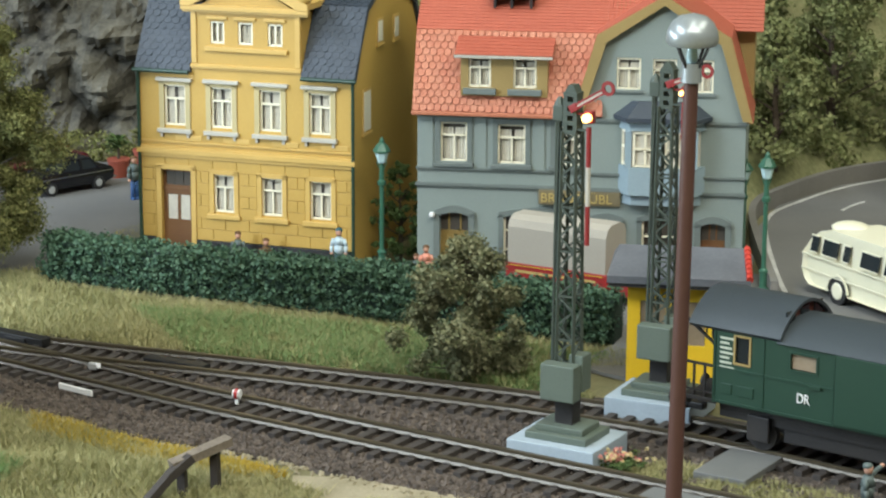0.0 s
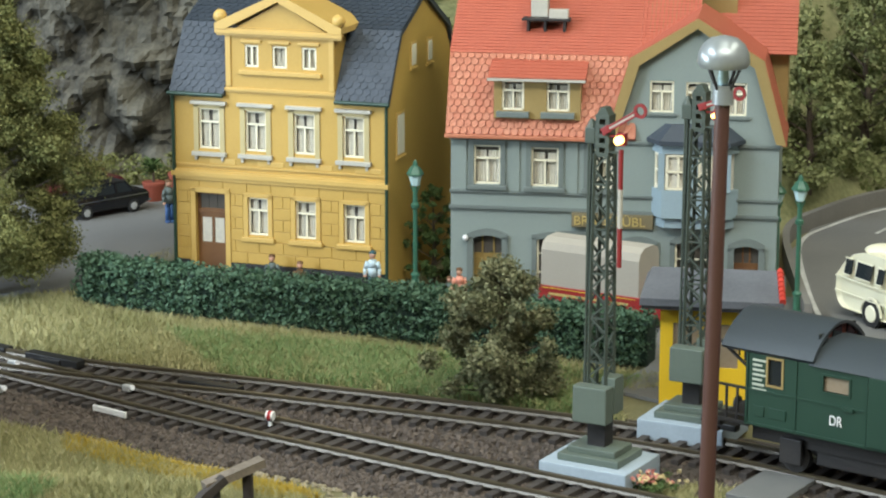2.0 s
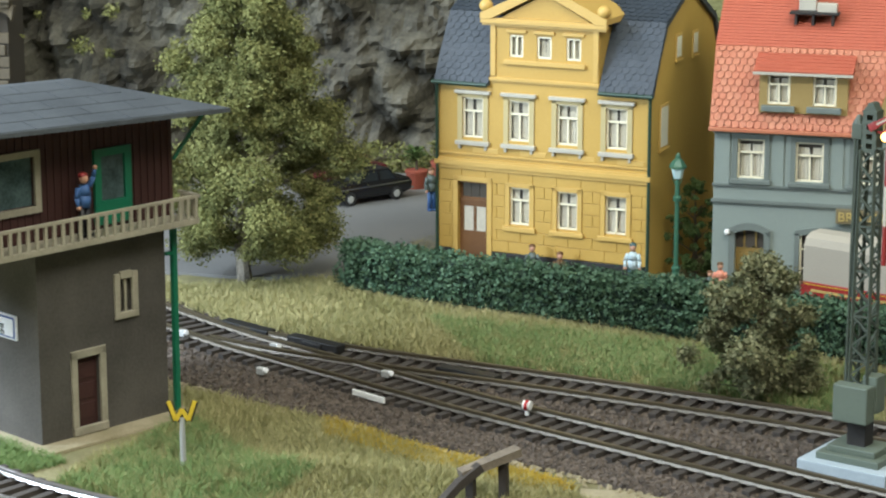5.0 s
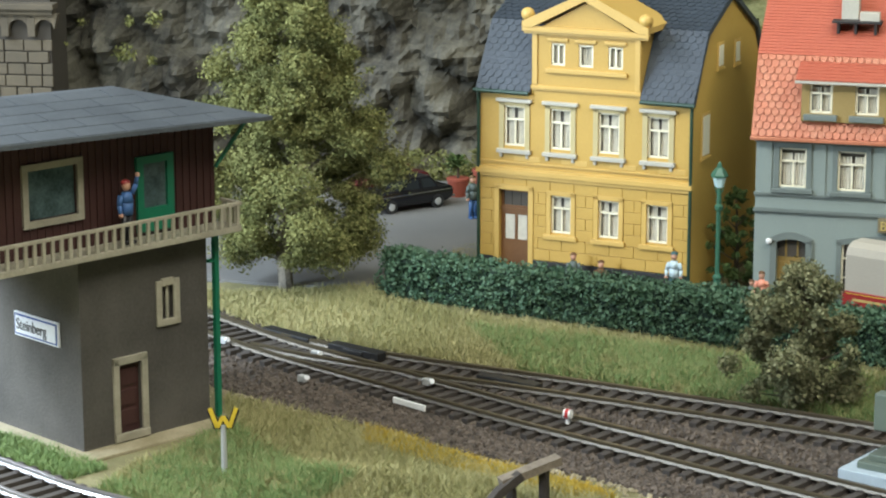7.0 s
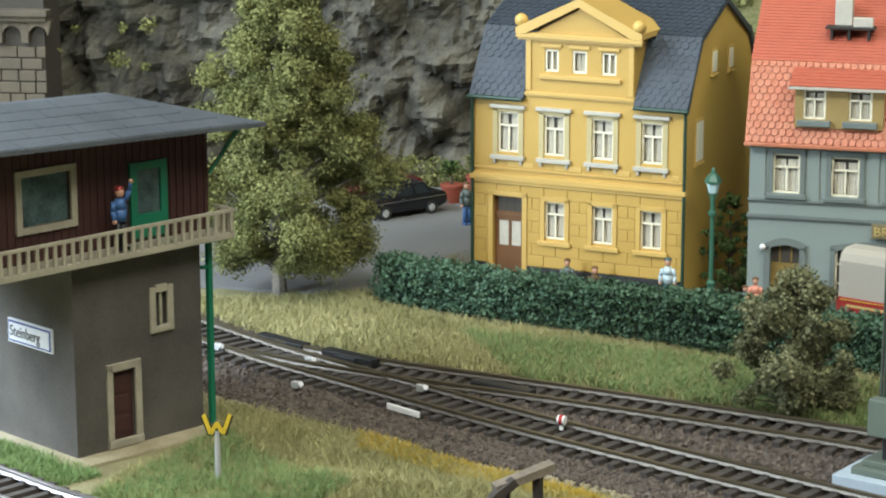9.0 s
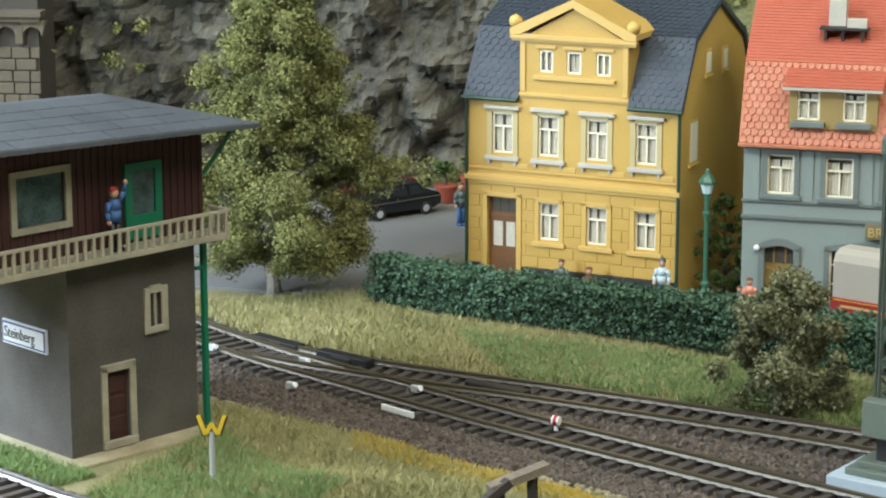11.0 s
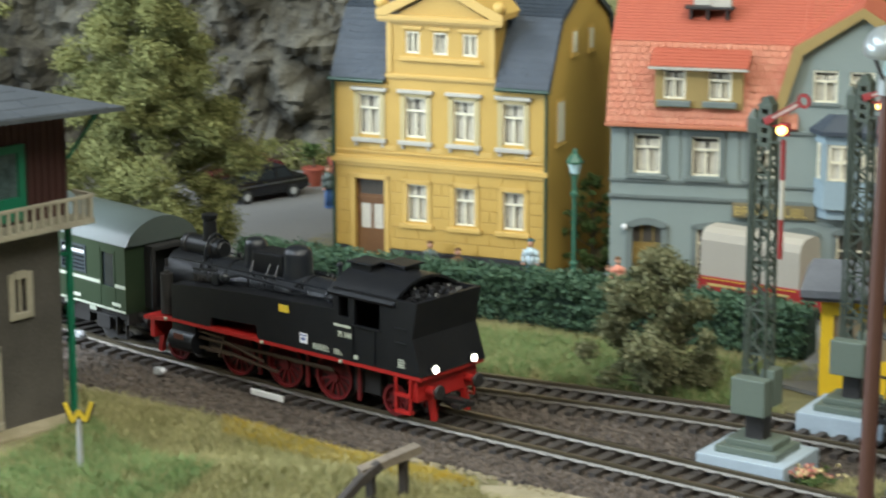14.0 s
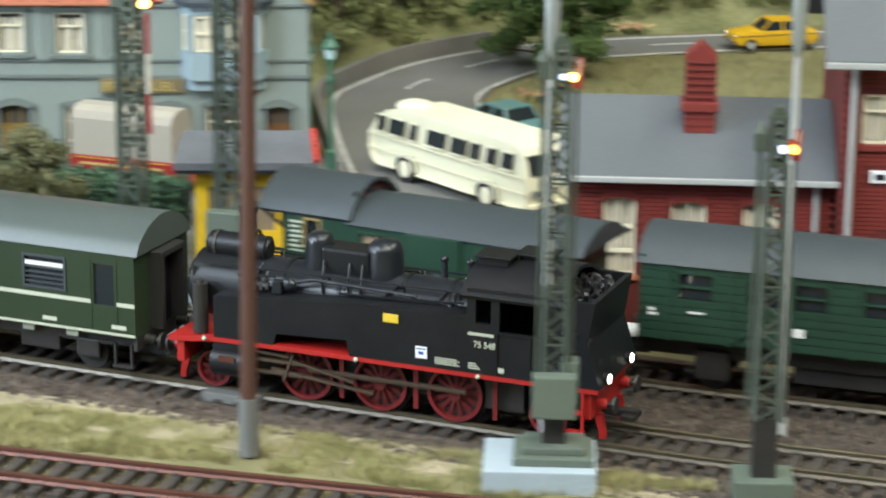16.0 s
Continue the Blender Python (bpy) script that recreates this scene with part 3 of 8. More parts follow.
def window(parent, x0, x1, z0, z1, y=0.0, paint=None, bars="T", curtain=True, full=False, outward=-1):
    """A wooden window set in an opening: frame with glazing bars, curtain and dark pane behind it."""
    paint = paint or WHITE
    o = -outward
    w = new("window")
    w.parent = parent
    bm = B()
    f = 0.85
    ya, yb = y + o * 0.5, y + o * 1.4
    box(bm, x0, x0 + f, ya, yb, z0, z1)
    box(bm, x1 - f, x1, ya, yb, z0, z1)
    box(bm, x0, x1, ya, yb, z1 - f, z1)
    box(bm, x0, x1, ya, yb, z0, z0 + f)
    xm, zm = (x0 + x1) / 2, z0 + (z1 - z0) * 0.66
    if "T" in bars:
        box(bm, x0, x1, ya, yb, zm - 0.4, zm + 0.4)
        box(bm, xm - 0.35, xm + 0.35, ya, yb, z0, zm)
    if "P" in bars:
        box(bm, xm - 0.35, xm + 0.35, ya, yb, z0, z1)
    if "H" in bars:
        for k in (0.3, 0.62):
            zz = z0 + (z1 - z0) * k
            box(bm, x0, x1, ya, yb, zz - 0.6, zz + 0.6)
    if "G" in bars:
        for k in range(1, 4):
            x = x0 + (x1 - x0) * k / 4
            box(bm, x - 0.3, x + 0.3, ya, yb, z0, z1)
        for k in range(1, 3):
            z = z0 + (z1 - z0) * k / 3
            box(bm, x0, x1, ya, yb, z - 0.3, z + 0.3)
    part("window_frame", bm, paint, w)
    bm = B()
    box(bm, x0, x1, y + o * 2.6, y + o * 2.9, z0, z1)
    part("pane", bm, PANE_DARK, w)
    if curtain:
        bm = B()
        n = 14
        for side in (0, 1):
            pts = []
            a = x0 + f if side == 0 else xm + (x1 - x0) * random.uniform(0.02, 0.1)
            b = xm - (x1 - x0) * random.uniform(0.02, 0.1) if side == 0 else x1 - f
            vs = []
            for i in range(n + 1):
                x = a + (b - a) * i / n
                yy = y + o * (2.1 + 0.22 * math.sin(i * 1.7))
                pull = (0.12 if side == 0 else -0.12) * (x1 - x0)
                vs.append((bm.verts.new((x + pull * 0.3, yy, z0 + f)), bm.verts.new((x, yy, z1 - (0 if full else (z1 - zm) * 0.45)))))
            for p, q in zip(vs, vs[1:]):
                bm.faces.new((p[0], q[0], q[1], p[1]))
        part("curtain", bm, CURTAIN, w, "grey net curtains drawn to the sides")
    return w


def moulding(name, x0, x1, z0, z1, parent, material, out=1.2, y=0.0, steps=((0, 0.35, 0.6), (0.35, 0.8, 1.0), (0.8, 1.0, 0.7))):
    bm = B()
    for a, b, k in steps:
        box(bm, x0 - out * k * 0.5, x1 + out * k * 0.5, y - out * k, y + 0.3, z0 + (z1 - z0) * a, z0 + (z1 - z0) * b)
    return part(name, bm, material, parent)


def slates(parent, quad, rows, cols, material, name="slate", lift=0.35, lap=1.25, pointed=False, stagger=True):
    """Roof slates on the slope quad = (bottom left, bottom right, top right, top left), joined row by row into the one cover."""
    a, b, c, d = [Vector(q) for q in quad]
    nrm = (b - a).cross(d - a).normalized()
    bm = B()
    for r in range(rows):
        v0, v1 = r / rows, min(1.0, (r + lap) / rows)
        sh = 0.5 if (r % 2 and stagger) else 0.0
        for k in range(-1, cols + 1):
            u0, u1 = (k + sh) / cols, (k + 1 + sh) / cols
            if u1 <= 0.001 or u0 >= 0.999:
                continue
            u0, u1 = max(u0, 0), min(u1, 1)
            g = 0.04 / cols
            def P(u, v, h):
                return (a * (1 - u) + b * u) * (1 - v) + (d * (1 - u) + c * u) * v + nrm * h
            j = random.uniform(-0.06, 0.1)
            if pointed:
                um = (u0 + u1) / 2
                q = [P(u0 + g, v0 + 0.45 / rows, lift + j), P(u0 + (um - u0) * 0.4, v0 + 0.1 / rows, lift + j), P(um, v0, lift + j), P(u1 - (um - u0) * 0.4, v0 + 0.1 / rows, lift + j), P(u1 - g, v0 + 0.45 / rows, lift + j), P(u1 - g, v1, 0.05), P(u0 + g, v1, 0.05)]
            else:
                q = [P(u0 + g, v0, lift + j), P(u1 - g, v0, lift + j), P(u1 - g, v1, 0.05), P(u0 + g, v1, 0.05)]
            vs = [bm.verts.new(p) for p in q]
            f = bm.faces.new(vs)
            low = [bm.verts.new(p - nrm * 0.3) for p in q[:-2]]
            for i in range(len(q) - 3):
                bm.faces.new((vs[i + 1], vs[i], low[i], low[i + 1]))
    return part(name, bm, material, parent)


# ---- yellow house ----
def yellow_house():
    h = thing("yellow_house", -114.3, 1023.3, -3, -18.56, "ochre-yellow plastered town house with slate mansard roof and pediment", "house")
    W, D = 96, 91
    z = 3.0
    up = [(11.2, 21.0), (32.6, 42.2), (54.6, 64.3), (76.8, 86.4)]
    gr = [(33.4, 42.7), (55.2, 64.6), (77.0, 86.6)]
    att = [(32.8, 39.1), (45.3, 51.9), (58.6, 65.2)]
    holes = [(a, b, 54.3 + z, 71.8 + z) for a, b in up] + [(a, b, 18.0 + z, 34.4 + z) for a, b in gr] + [(9.2, 23.0, 2 + z, 35.2 + z)]
    bm = B()
    holed_wall(bm, 0, W, 0, 79 + z, holes, 0, 3)
    part("front_wall", bm, YELLOW, h)
    bm = B()
    prism(bm, [(3, 0), (D, 0), (D, 78 + z), (79, 101 + z), (46, 118 + z), (15.3, 105 + z), (3, 79 + z)], W - 3, W, "x")
    part("gable_wall", bm, YELLOW, h)
    bm = B()
    prism(bm, [(3, 0), (D, 0), (D, 78 + z), (79, 101 + z), (46, 118 + z), (15.3, 105 + z), (3, 79 + z)], 0, 3, "x")
    part("gable_wall", bm, YELLOW, h)
    bm = B()
    box(bm, 3, W - 3, D - 3, D - 0.01, 0, 78 + z)
    part("rear_wall", bm, YELLOW, h)
    # side windows, set slightly proud of the blind gable
    for a, b, c, d in ((11.8, 22.5, 53, 72), (30, 38, 88.5, 99.5), (51.6, 59, 87.5, 98.3)):
        w = new("window")
        w.parent = h
        bm = B()
        box(bm, W - 0.2, W + 0.35, a, b, c + z, d + z)
        box(bm, W, W + 0.9, a - 0.6, b + 0.6, c + z - 0.9, c + z)
        part("window_frame", bm, YELLOW_TRIM, w)
        # pale pane colour stands in for the warm light in the opening
        bm = B()
        box(bm, W, W + 0.5, a + 1.2, b - 1.2, c + z + 1.2, d + z - 1.2)
        part("pane", bm, WHITE, w)
    # windows with grey surrounds on the upper floor
    for a, b in up:
        w = window(h, a, b, 54.3 + z, 71.8 + z, full=True)
        bm = B()
        box(bm, a - 2.2, a, -0.6, 0.2, 53 + z, 73 + z)
        box(bm, b, b + 2.2, -0.6, 0.2, 53 + z, 73 + z)
        box(bm, a - 2.2, b + 2.2, -0.6, 0.2, 71.8 + z, 73.4 + z)
        part("surround", bm, CREAM_TRIM, w)
        bm = B()
        box(bm, a - 3.3, b + 3.3, -1.8, 0.2, 73.4 + z, 74.9 + z, 0.25)
        part("lintel", bm, GREY_TRIM, w)
        bm = B()
        box(bm, a - 3, b + 3, -1.9, 0.2, 51.2 + z, 53 + z, 0.3)
        for x in (a - 1.2, b + 1.2):
            box(bm, x - 0.6, x + 0.6, -1.1, 0.2, 49.3 + z, 51.2 + z, 0.2)
        part("sill", bm, GREY_TRIM, w)
    for a, b in gr:
        w = window(h, a, b, 18 + z, 34.4 + z, full=True)
        bm = B()
        box(bm, a - 2, a, -0.9, 0.2, 17 + z, 36 + z)
        box(bm, b, b + 2, -0.9, 0.2, 17 + z, 36 + z)
        box(bm, a - 2, b + 2, -0.9, 0.2, 34.4 + z, 36.4 + z)
        part("surround", bm, YELLOW_TRIM, w)
        bm = B()
        box(bm, a - 3, b + 3, -1.8, 0.2, 15.2 + z, 17.2 + z, 0.3)
        part("sill", bm, YELLOW_TRIM, w)
    # front door
    d = new("door")
    d.parent = h
    bm = B()
    holed_wall(bm, 9.2, 23, 2 + z, 35.2 + z, [(11, 15.6, 13 + z, 24 + z), (16.8, 21.4, 13 + z, 24 + z), (10.4, 21.8, 28 + z, 34 + z)], 1.8, 2.8)
    box(bm, 9.2, 23, 1.2, 2, 25.8 + z, 27 + z)
    part("door_leaf", bm, WOOD_DOOR, d)
    for a, b in ((11, 15.6), (16.8, 21.4)):
        bm = B()
        box(bm, a, b, 2.3, 2.5, 13 + z, 24 + z)
        part("pane", bm, CURTAIN, d)
    bm = B()
    box(bm, 10.4, 21.8, 2.3, 2.5, 28 + z, 34 + z)
    for x in (14, 18):
        box(bm, x - 0.3, x + 0.3, 2.0, 2.3, 28 + z, 34 + z)
    part("pane", bm, PANE_DARK, d)
    bm = B()
    box(bm, 7, 9.2, -0.9, 0.2, 2 + z, 37 + z)
    box(bm, 23, 25.2, -0.9, 0.2, 2 + z, 37 + z)
    box(bm, 7, 25.2, -0.9, 0.2, 35.2 + z, 37.4 + z)
    part("surround", bm, YELLOW_TRIM, d)
    bm = B()
    box(bm, 6, 26, -6, 1.6, -1, 2.0 + z, 0.3)
    part("doorstep", bm, STONE_STEP, d)
    # ground-floor ashlar blocks
    rows = [5.4 + 5.0 * i for i in range(7)]
    clear = [(a - 2.2, b + 2.2, 15, 36.6) for a, b in gr] + [(6.8, 25.4, -5, 37.6)]
    for i, zr in enumerate(rows):
        x = -0.01 - (5.5 if i % 2 else 0)
        while x < W:
            a, b = max(0, x), min(W, x + 11)
            segs = [(a, b)]
            for c in clear:
                if c[2] < zr + 2.4 < c[3]:
                    nxt = []
                    for p, q in segs:
                        if c[1] <= p or c[0] >= q:
                            nxt.append((p, q))
                        else:
                            if p < c[0]:
                                nxt.append((p, c[0]))
                            if q > c[1]:
                                nxt.append((c[1], q))
                    segs = nxt
            for p, q in segs:
                if q - p > 1.2:
                    bm = B()
                    box(bm, p + 0.1, q - 0.1, -0.45, 0.1, zr + z + 0.1, zr + z + 4.87, 0.2)
                    part("stone_block", bm, YELLOW, h)
            x += 11
    bm = B()
    box(bm, 25.2, W + 0.3, -0.9, 0.1, -1, 5.2 + z, 0.2)
    box(bm, -0.3, 6, -0.9, 0.1, -1, 5.2 + z, 0.2)
    part("plinth", bm, PLINTH, h)
    moulding("cornice", -0.3, W + 0.3, 40.6 + z, 45 + z, h, YELLOW_TRIM, 2.0)
    moulding("string_course", -0.2, W + 0.2, 46.6 + z, 47.6 + z, h, YELLOW_TRIM, 0.8)
    for x in (11, 33, 55, 77):
        bm = B()
        box(bm, x + 5, x + 17, -0.35, 0.1, 47.9 + z, 50.2 + z, 0.2)
        part("relief_panel", bm, YELLOW_TRIM, h)
    # pediment gable
    bm = B()
    holed_wall(bm, 24, 73.5, 79 + z, 104 + z, [(a, b, 90.3 + z, 99.7 + z) for a, b in att], 0, 3)
    prism(bm, [(24, 104 + z), (73.5, 104 + z), (48.7, 117.5 + z)], 0.4, 3, "y")
    part("dormer_wall", bm, YELLOW, h)
    for a, b in ((24, 26.5), (71, 73.5)):
        bm = B()
        prism(bm, [(3, 80 + z), (16, 104 + z), (3, 104 + z)], a, b, "x")
        part("dormer_cheek", bm, YELLOW, h)
    for a, b in att:
        w = window(h, a, b, 90.3 + z, 99.7 + z, bars="P" if a < 40 or a > 55 else "")
    bm = B()
    box(bm, 30.5, 67.5, -1.3, 0.2, 87.2 + z, 89 + z, 0.25)
    part("sill", bm, YELLOW_TRIM, h)
    for a, b in att:
        bm = B()
        box(bm, a - 1.5, b + 1.5, -0.9, 0.2, 100.6 + z, 101.8 + z, 0.2)
        part("lintel", bm, YELLOW_TRIM, h)
    moulding("cornice", 24.5, 73, 79.4 + z, 81.4 + z, h, YELLOW_TRIM, 1.2)
    for x in (24.4, 70.9):
        bm = B()
        box(bm, x, x + 2.2, -0.7, 0.2, 82 + z, 104 + z)
        part("pilaster", bm, YELLOW_TRIM, h)
    moulding("cornice", 21.5, 76, 103.4 + z, 106.6 + z, h, YELLOW_TRIM, 2.4)
    for s in (-1, 1):
        bm = B()
        xe, xa = 48.7 + s * 28.5, 48.7
        prism(bm, [(xe, 106.2 + z), (xe, 108.6 + z), (xa, 122 + z), (xa, 118.4 + z), (xe - s * 4.5, 106.2 + z)], -2.4, 26, "y")
        part("pediment_moulding", bm, YELLOW_TRIM, h)
        bm = B()
        ball(bm, (48.7 + s * 26.6, -0.2, 111.4 + z), 2.9, seg=16)
        rod(bm, (48.7 + s * 26.6, -0.2, 106.4 + z), (48.7 + s * 26.6, -0.2, 109.5 + z), 1.5, 1.1)
        part("ball_finial", bm, YELLOW_TRIM, h, "", True)
    # roof: boards, then slates on the slopes that are seen
    bm = B()
    e = 1.6
    prof = [(-1.8, 78.2 + z), (6, 92 + z), (15.2, 106.5 + z), (46, 119.8 + z), (79.5, 102.5 + z), (D + 1.6, 77.5 + z), (D + 0.5, 76.5 + z), (78, 100.5 + z), (46, 117.6 + z), (16.2, 104.6 + z), (7.5, 91.2 + z), (0.2, 77.2 + z)]
    prism(bm, prof, -e, 23.8, "x")
    prism(bm, prof, 73.7, W + e, "x")
    prism(bm, [(16, 106.2 + z), (46, 119.8 + z), (79.5, 102.5 + z), (D + 1.6, 77.5 + z), (D + 0.5, 76.5 + z), (78, 100.5 + z), (46, 117.6 + z), (17, 104.6 + z)], 23.8, 73.7, "x")
    part("roof", bm, SLATE, h)
    for x0, x1, n in ((-e, 23.8, 7), (73.7, W + e, 7)):
        slates(h, [(x0, -2.1, 78 + z), (x1, -2.1, 78 + z), (x1, 14.9, 106.6 + z), (x0, 14.9, 106.6 + z)], 11, n, SLATE, "slate_cover", 0.3, pointed=True)
    slates(h, [(-e, 14.6, 106.5 + z), (W + e, 14.6, 106.5 + z), (W + e, 45.8, 120.1 + z), (-e, 45.8, 120.1 + z)], 11, 30, SLATE, "slate_cover", 0.3, pointed=True)
    for x0, x1 in ((-2.2, 23.5), (74, W + 2.2)):
        bm = B()
        rod(bm, (x0, -2.6, 77.8 + z), (x1, -2.6, 77.8 + z), 0.9, seg=8)
        part("gutter", bm, GUTTER, h)
    for x in (-0.4, W + 0.4):
        bm = B()
        rod(bm, (x, -1.0, 77.5 + z), (x, -1.0, 0), 0.75, seg=8)
        part("downpipe", bm, GUTTER, h)


# ---- grey-blue inn ----
def blue_house():
    h = thing("grey_blue_inn", 3.5, 984, -3, -9, "grey-blue plastered inn with red tiled roof and gabled wing", "house")
    z = 3.0
    W, D, G0 = 134, 80, 68
    w1 = [(9.6, 20.7, 46.5, 63), (33.3, 44.7, 46.2, 62.7), (57, 67, 46.2, 62.7)]
    door = (9.5, 21.5, 0, 25.5)
    arch = [(36, 66, 2, 26), (72, 84, 2, 25)]
    gw = [(81.4, 91.2, 78.6, 91.6), (96, 105.6, 78.4, 91.4), (111.4, 120.4, 78, 91.4)]
    rdoor = (117, 127, 0, 25)
    sh = lambda a: (a[0], a[1], a[2] + z, a[3] + z)
    bm = B()
    holed_wall(bm, 0, G0, 0, 69 + z, [sh(q) for q in w1 + [door, arch[0]]], 0, 3)
    part("front_wall", bm, BLUE, h)
    bm = B()
    holed_wall(bm, G0, W, 0, 74 + z, [sh(arch[1]), sh((93, 108, 2, 26)), sh(rdoor)], -1.2, 3)
    part("gable_front_wall", bm, BLUE, h)
    # gambrel gable above, with its attic windows
    bm = B()
    holed_wall(bm, 78, 123, 74 + z, 94 + z, [sh(q) for q in gw], -1.2, 3)
    prism(bm, [(G0, 74 + z), (78, 74 + z), (78, 94 + z), (73.5, 94 + z)], -1.2, 3, "y")
    prism(bm, [(123, 74 + z), (W, 74 + z), (125.5, 94 + z), (123, 94 + z)], -1.2, 3, "y")
    prism(bm, [(73.5, 94 + z), (125.5, 94 + z), (124, 98 + z), (100.3, 114 + z), (74.5, 98 + z)], -1.2, 3, "y")
    part("gable_wall", bm, BLUE, h)
    bm = B()
    for x in (0, W - 3):
        box(bm, x, x + 3, 3, D, 0, 69 + z)
    box(bm, 3, W - 3, D - 3, D, 0, 69 + z)
    prism(bm, [(1, 69 + z), (10, 99 + z), (42, 127 + z), (74, 99 + z), (D, 69 + z)], 0, 3, "x")
    part("side_wall", bm, BLUE, h)
    for q in w1:
        w = window(h, q[0], q[1], q[2] + z, q[3] + z)
        bm = B()
        box(bm, q[0] - 2, q[0], -0.7, 0.2, q[2] + z - 1, q[3] + z + 2)
        box(bm, q[1], q[1] + 2, -0.7, 0.2, q[2] + z - 1, q[3] + z + 2)
        box(bm, q[0] - 2, q[1] + 2, -0.9, 0.2, q[3] + z, q[3] + z + 2)
        part("surround", bm, BLUE_TRIM, w)
        bm = B()
        box(bm, q[0] - 2.8, q[1] + 2.8, -1.8, 0.2, q[2] + z - 2.2, q[2] + z - 0.3, 0.3)
        part("sill", bm, BLUE_TRIM, w)
    for q in gw:
        w = window(h, q[0], q[1], q[2] + z, q[3] + z, -1.2)
        bm = B()
        box(bm, q[0] - 1.4, q[1] + 1.4, -2.2, -1.0, q[2] + z - 1.4, q[2] + z - 0.2, 0.2)
        part("sill", bm, BLUE_TRIM, w)
    # arched shop windows and doors
    for q, y in ((arch[0], 0), (arch[1], -1.2), ((93, 108, 2, 26), -1.2)):
        w = window(h, q[0], q[1], q[2] + z, q[3] + z, y, bars="G", curtain=False)
        bm = B()
        n = 10
        for k in range(n):
            x = q[0] - 2 + (q[1] - q[0] + 4) * k / n
            xx = q[0] - 2 + (q[1] - q[0] + 4) * (k + 1) / n
            rise = lambda v: 2.2 * math.sin(math.pi * (v - q[0] + 2) / (q[1] - q[0] + 4))
            prism(bm, [(x, q[3] + z - 2.5 + rise(x)), (xx, q[3] + z - 2.5 + rise(xx)), (xx, q[3] + z + rise(xx)), (x, q[3] + z + rise(x))], y - 1.0, y + 0.2, "y")
        box(bm, q[0] - 2, q[0], y - 1, y + 0.2, 0, q[3] + z - 1)
        box(bm, q[1], q[1] + 2, y - 1, y + 0.2, 0, q[3] + z - 1)
        part("surround", bm, BLUE_TRIM, w)
    for q, y, m in ((door, 0, OCHRE_DOOR), (rdoor, -1.2, WOOD_DOOR)):
        d = new("door")
        d.parent = h
        bm = B()
        box(bm, q[0], q[1], y + 2, y + 2.8, 0, 17 + z)
        for k in range(3):
            box(bm, q[0] + 0.8 + k * (q[1] - q[0] - 1) / 3, q[0] + (k + 1) * (q[1] - q[0] - 1) / 3, y + 1.6, y + 2.1, 2 + z, 15 + z, 0.2)
        part("door_leaf", bm, m, d)
        bm = B()
        box(bm, q[0], q[1], y + 2.2, y + 2.6, 17 + z, 26 + z)
        part("fanlight", bm, PANE_DARK, d)
        bm = B()
        for x in (q[0] + 3.6, q[1] - 3.6):
            box(bm, x - 0.35, x + 0.35, y + 1.7, y + 2.2, 17 + z, 26 + z)
        part("glazing_bar", bm, m, d)
        bm = B()
        n = 10
        for k in range(n):
            x = q[0] - 2.5 + (q[1] - q[0] + 5) * k / n
            xx = q[0] - 2.5 + (q[1] - q[0] + 5) * (k + 1) / n
            rise = lambda v: 2.6 * math.sin(math.pi * (v - q[0] + 2.5) / (q[1] - q[0] + 5))
            prism(bm, [(x, q[3] + z - 3 + rise(x)), (xx, q[3] + z - 3 + rise(xx)), (xx, q[3] + z + rise(xx)), (x, q[3] + z + rise(x))], y - 1.2, y + 0.2, "y")
        box(bm, q[0] - 2.5, q[0], y - 1.2, y + 0.2, 0, q[3] + z - 1)
        box(bm, q[1], q[1] + 2.5, y - 1.2, y + 0.2, 0, q[3] + z - 1)
        part("surround", bm, BLUE_TRIM, d)
    bm = B()
    ball(bm, (6.5, -2.2, 24 + z), 1.3)
    part("door_lamp", bm, PURE_WHITE, h, "small white globe lamp by the door", True)
    # string courses
    for x0, x1, y in ((0, G0, 0), (G0, W, -1.2)):
        moulding("string_course", x0, x1, 35.6 + z, 37.6 + z, h, BLUE_TRIM, 1.3, y)
        moulding("string_course", x0, x1, 42.6 + z, 44 + z, h, BLUE_TRIM, 1.0, y)
        moulding("string_course", x0, x1, 64.8 + z, 66.4 + z, h, BLUE_TRIM, 1.1, y)
    moulding("eaves_moulding", 0, G0, 66.8 + z, 69 + z, h, BLUE_TRIM, 1.8)
    for x in (3, 25, 49):
        bm = B()
        box(bm, x, x + 3.5, -0.6, 0.1, 44 + z, 66 + z)
        part("pilaster", bm, BLUE, h)
    # sign board
    s = new("sign_board")
    s.parent = h
    bm = B()
    box(bm, 50.5, 84, -2.6, -0.2, 30.2 + z, 36.2 + z, 0.3)
    part("board", bm, GOLD_BOARD, s)
    words("BRAUSTÜBL", 5.4, GOLD, s, 51.3, -2.7, 31.3 + z, wide=1.02, depth=0.3)
    # bay window
    b = new("bay_window")
    b.parent = h
    plan = [(83, -1.2), (87.5, -8.5), (113.5, -8.5), (118, -1.2)]
    bm = B()
    prism(bm, plan, 36.5 + z, 48 + z, "z")
    prism(bm, plan, 63 + z, 67 + z, "z")
    prism(bm, [(84.5, -1.2), (88.5, -6), (112.5, -6), (116.5, -1.2)], 32 + z, 36.6 + z, "z")
    for x, y in ((87.2, -7.9), (113.8, -7.9), (100.5, -8.1)):
        box(bm, x - 1.3, x + 1.3, y - 0.5, y + 1.2, 47.9 + z, 63.1 + z)
    part("bay_body", bm, BAY_BLUE, b)
    bm = B()
    prism(bm, [(85, -1.2), (88.5, -7), (112.5, -7), (116, -1.2)], 47.9 + z, 63 + z, "z")
    part("pane", bm, CURTAIN, b)
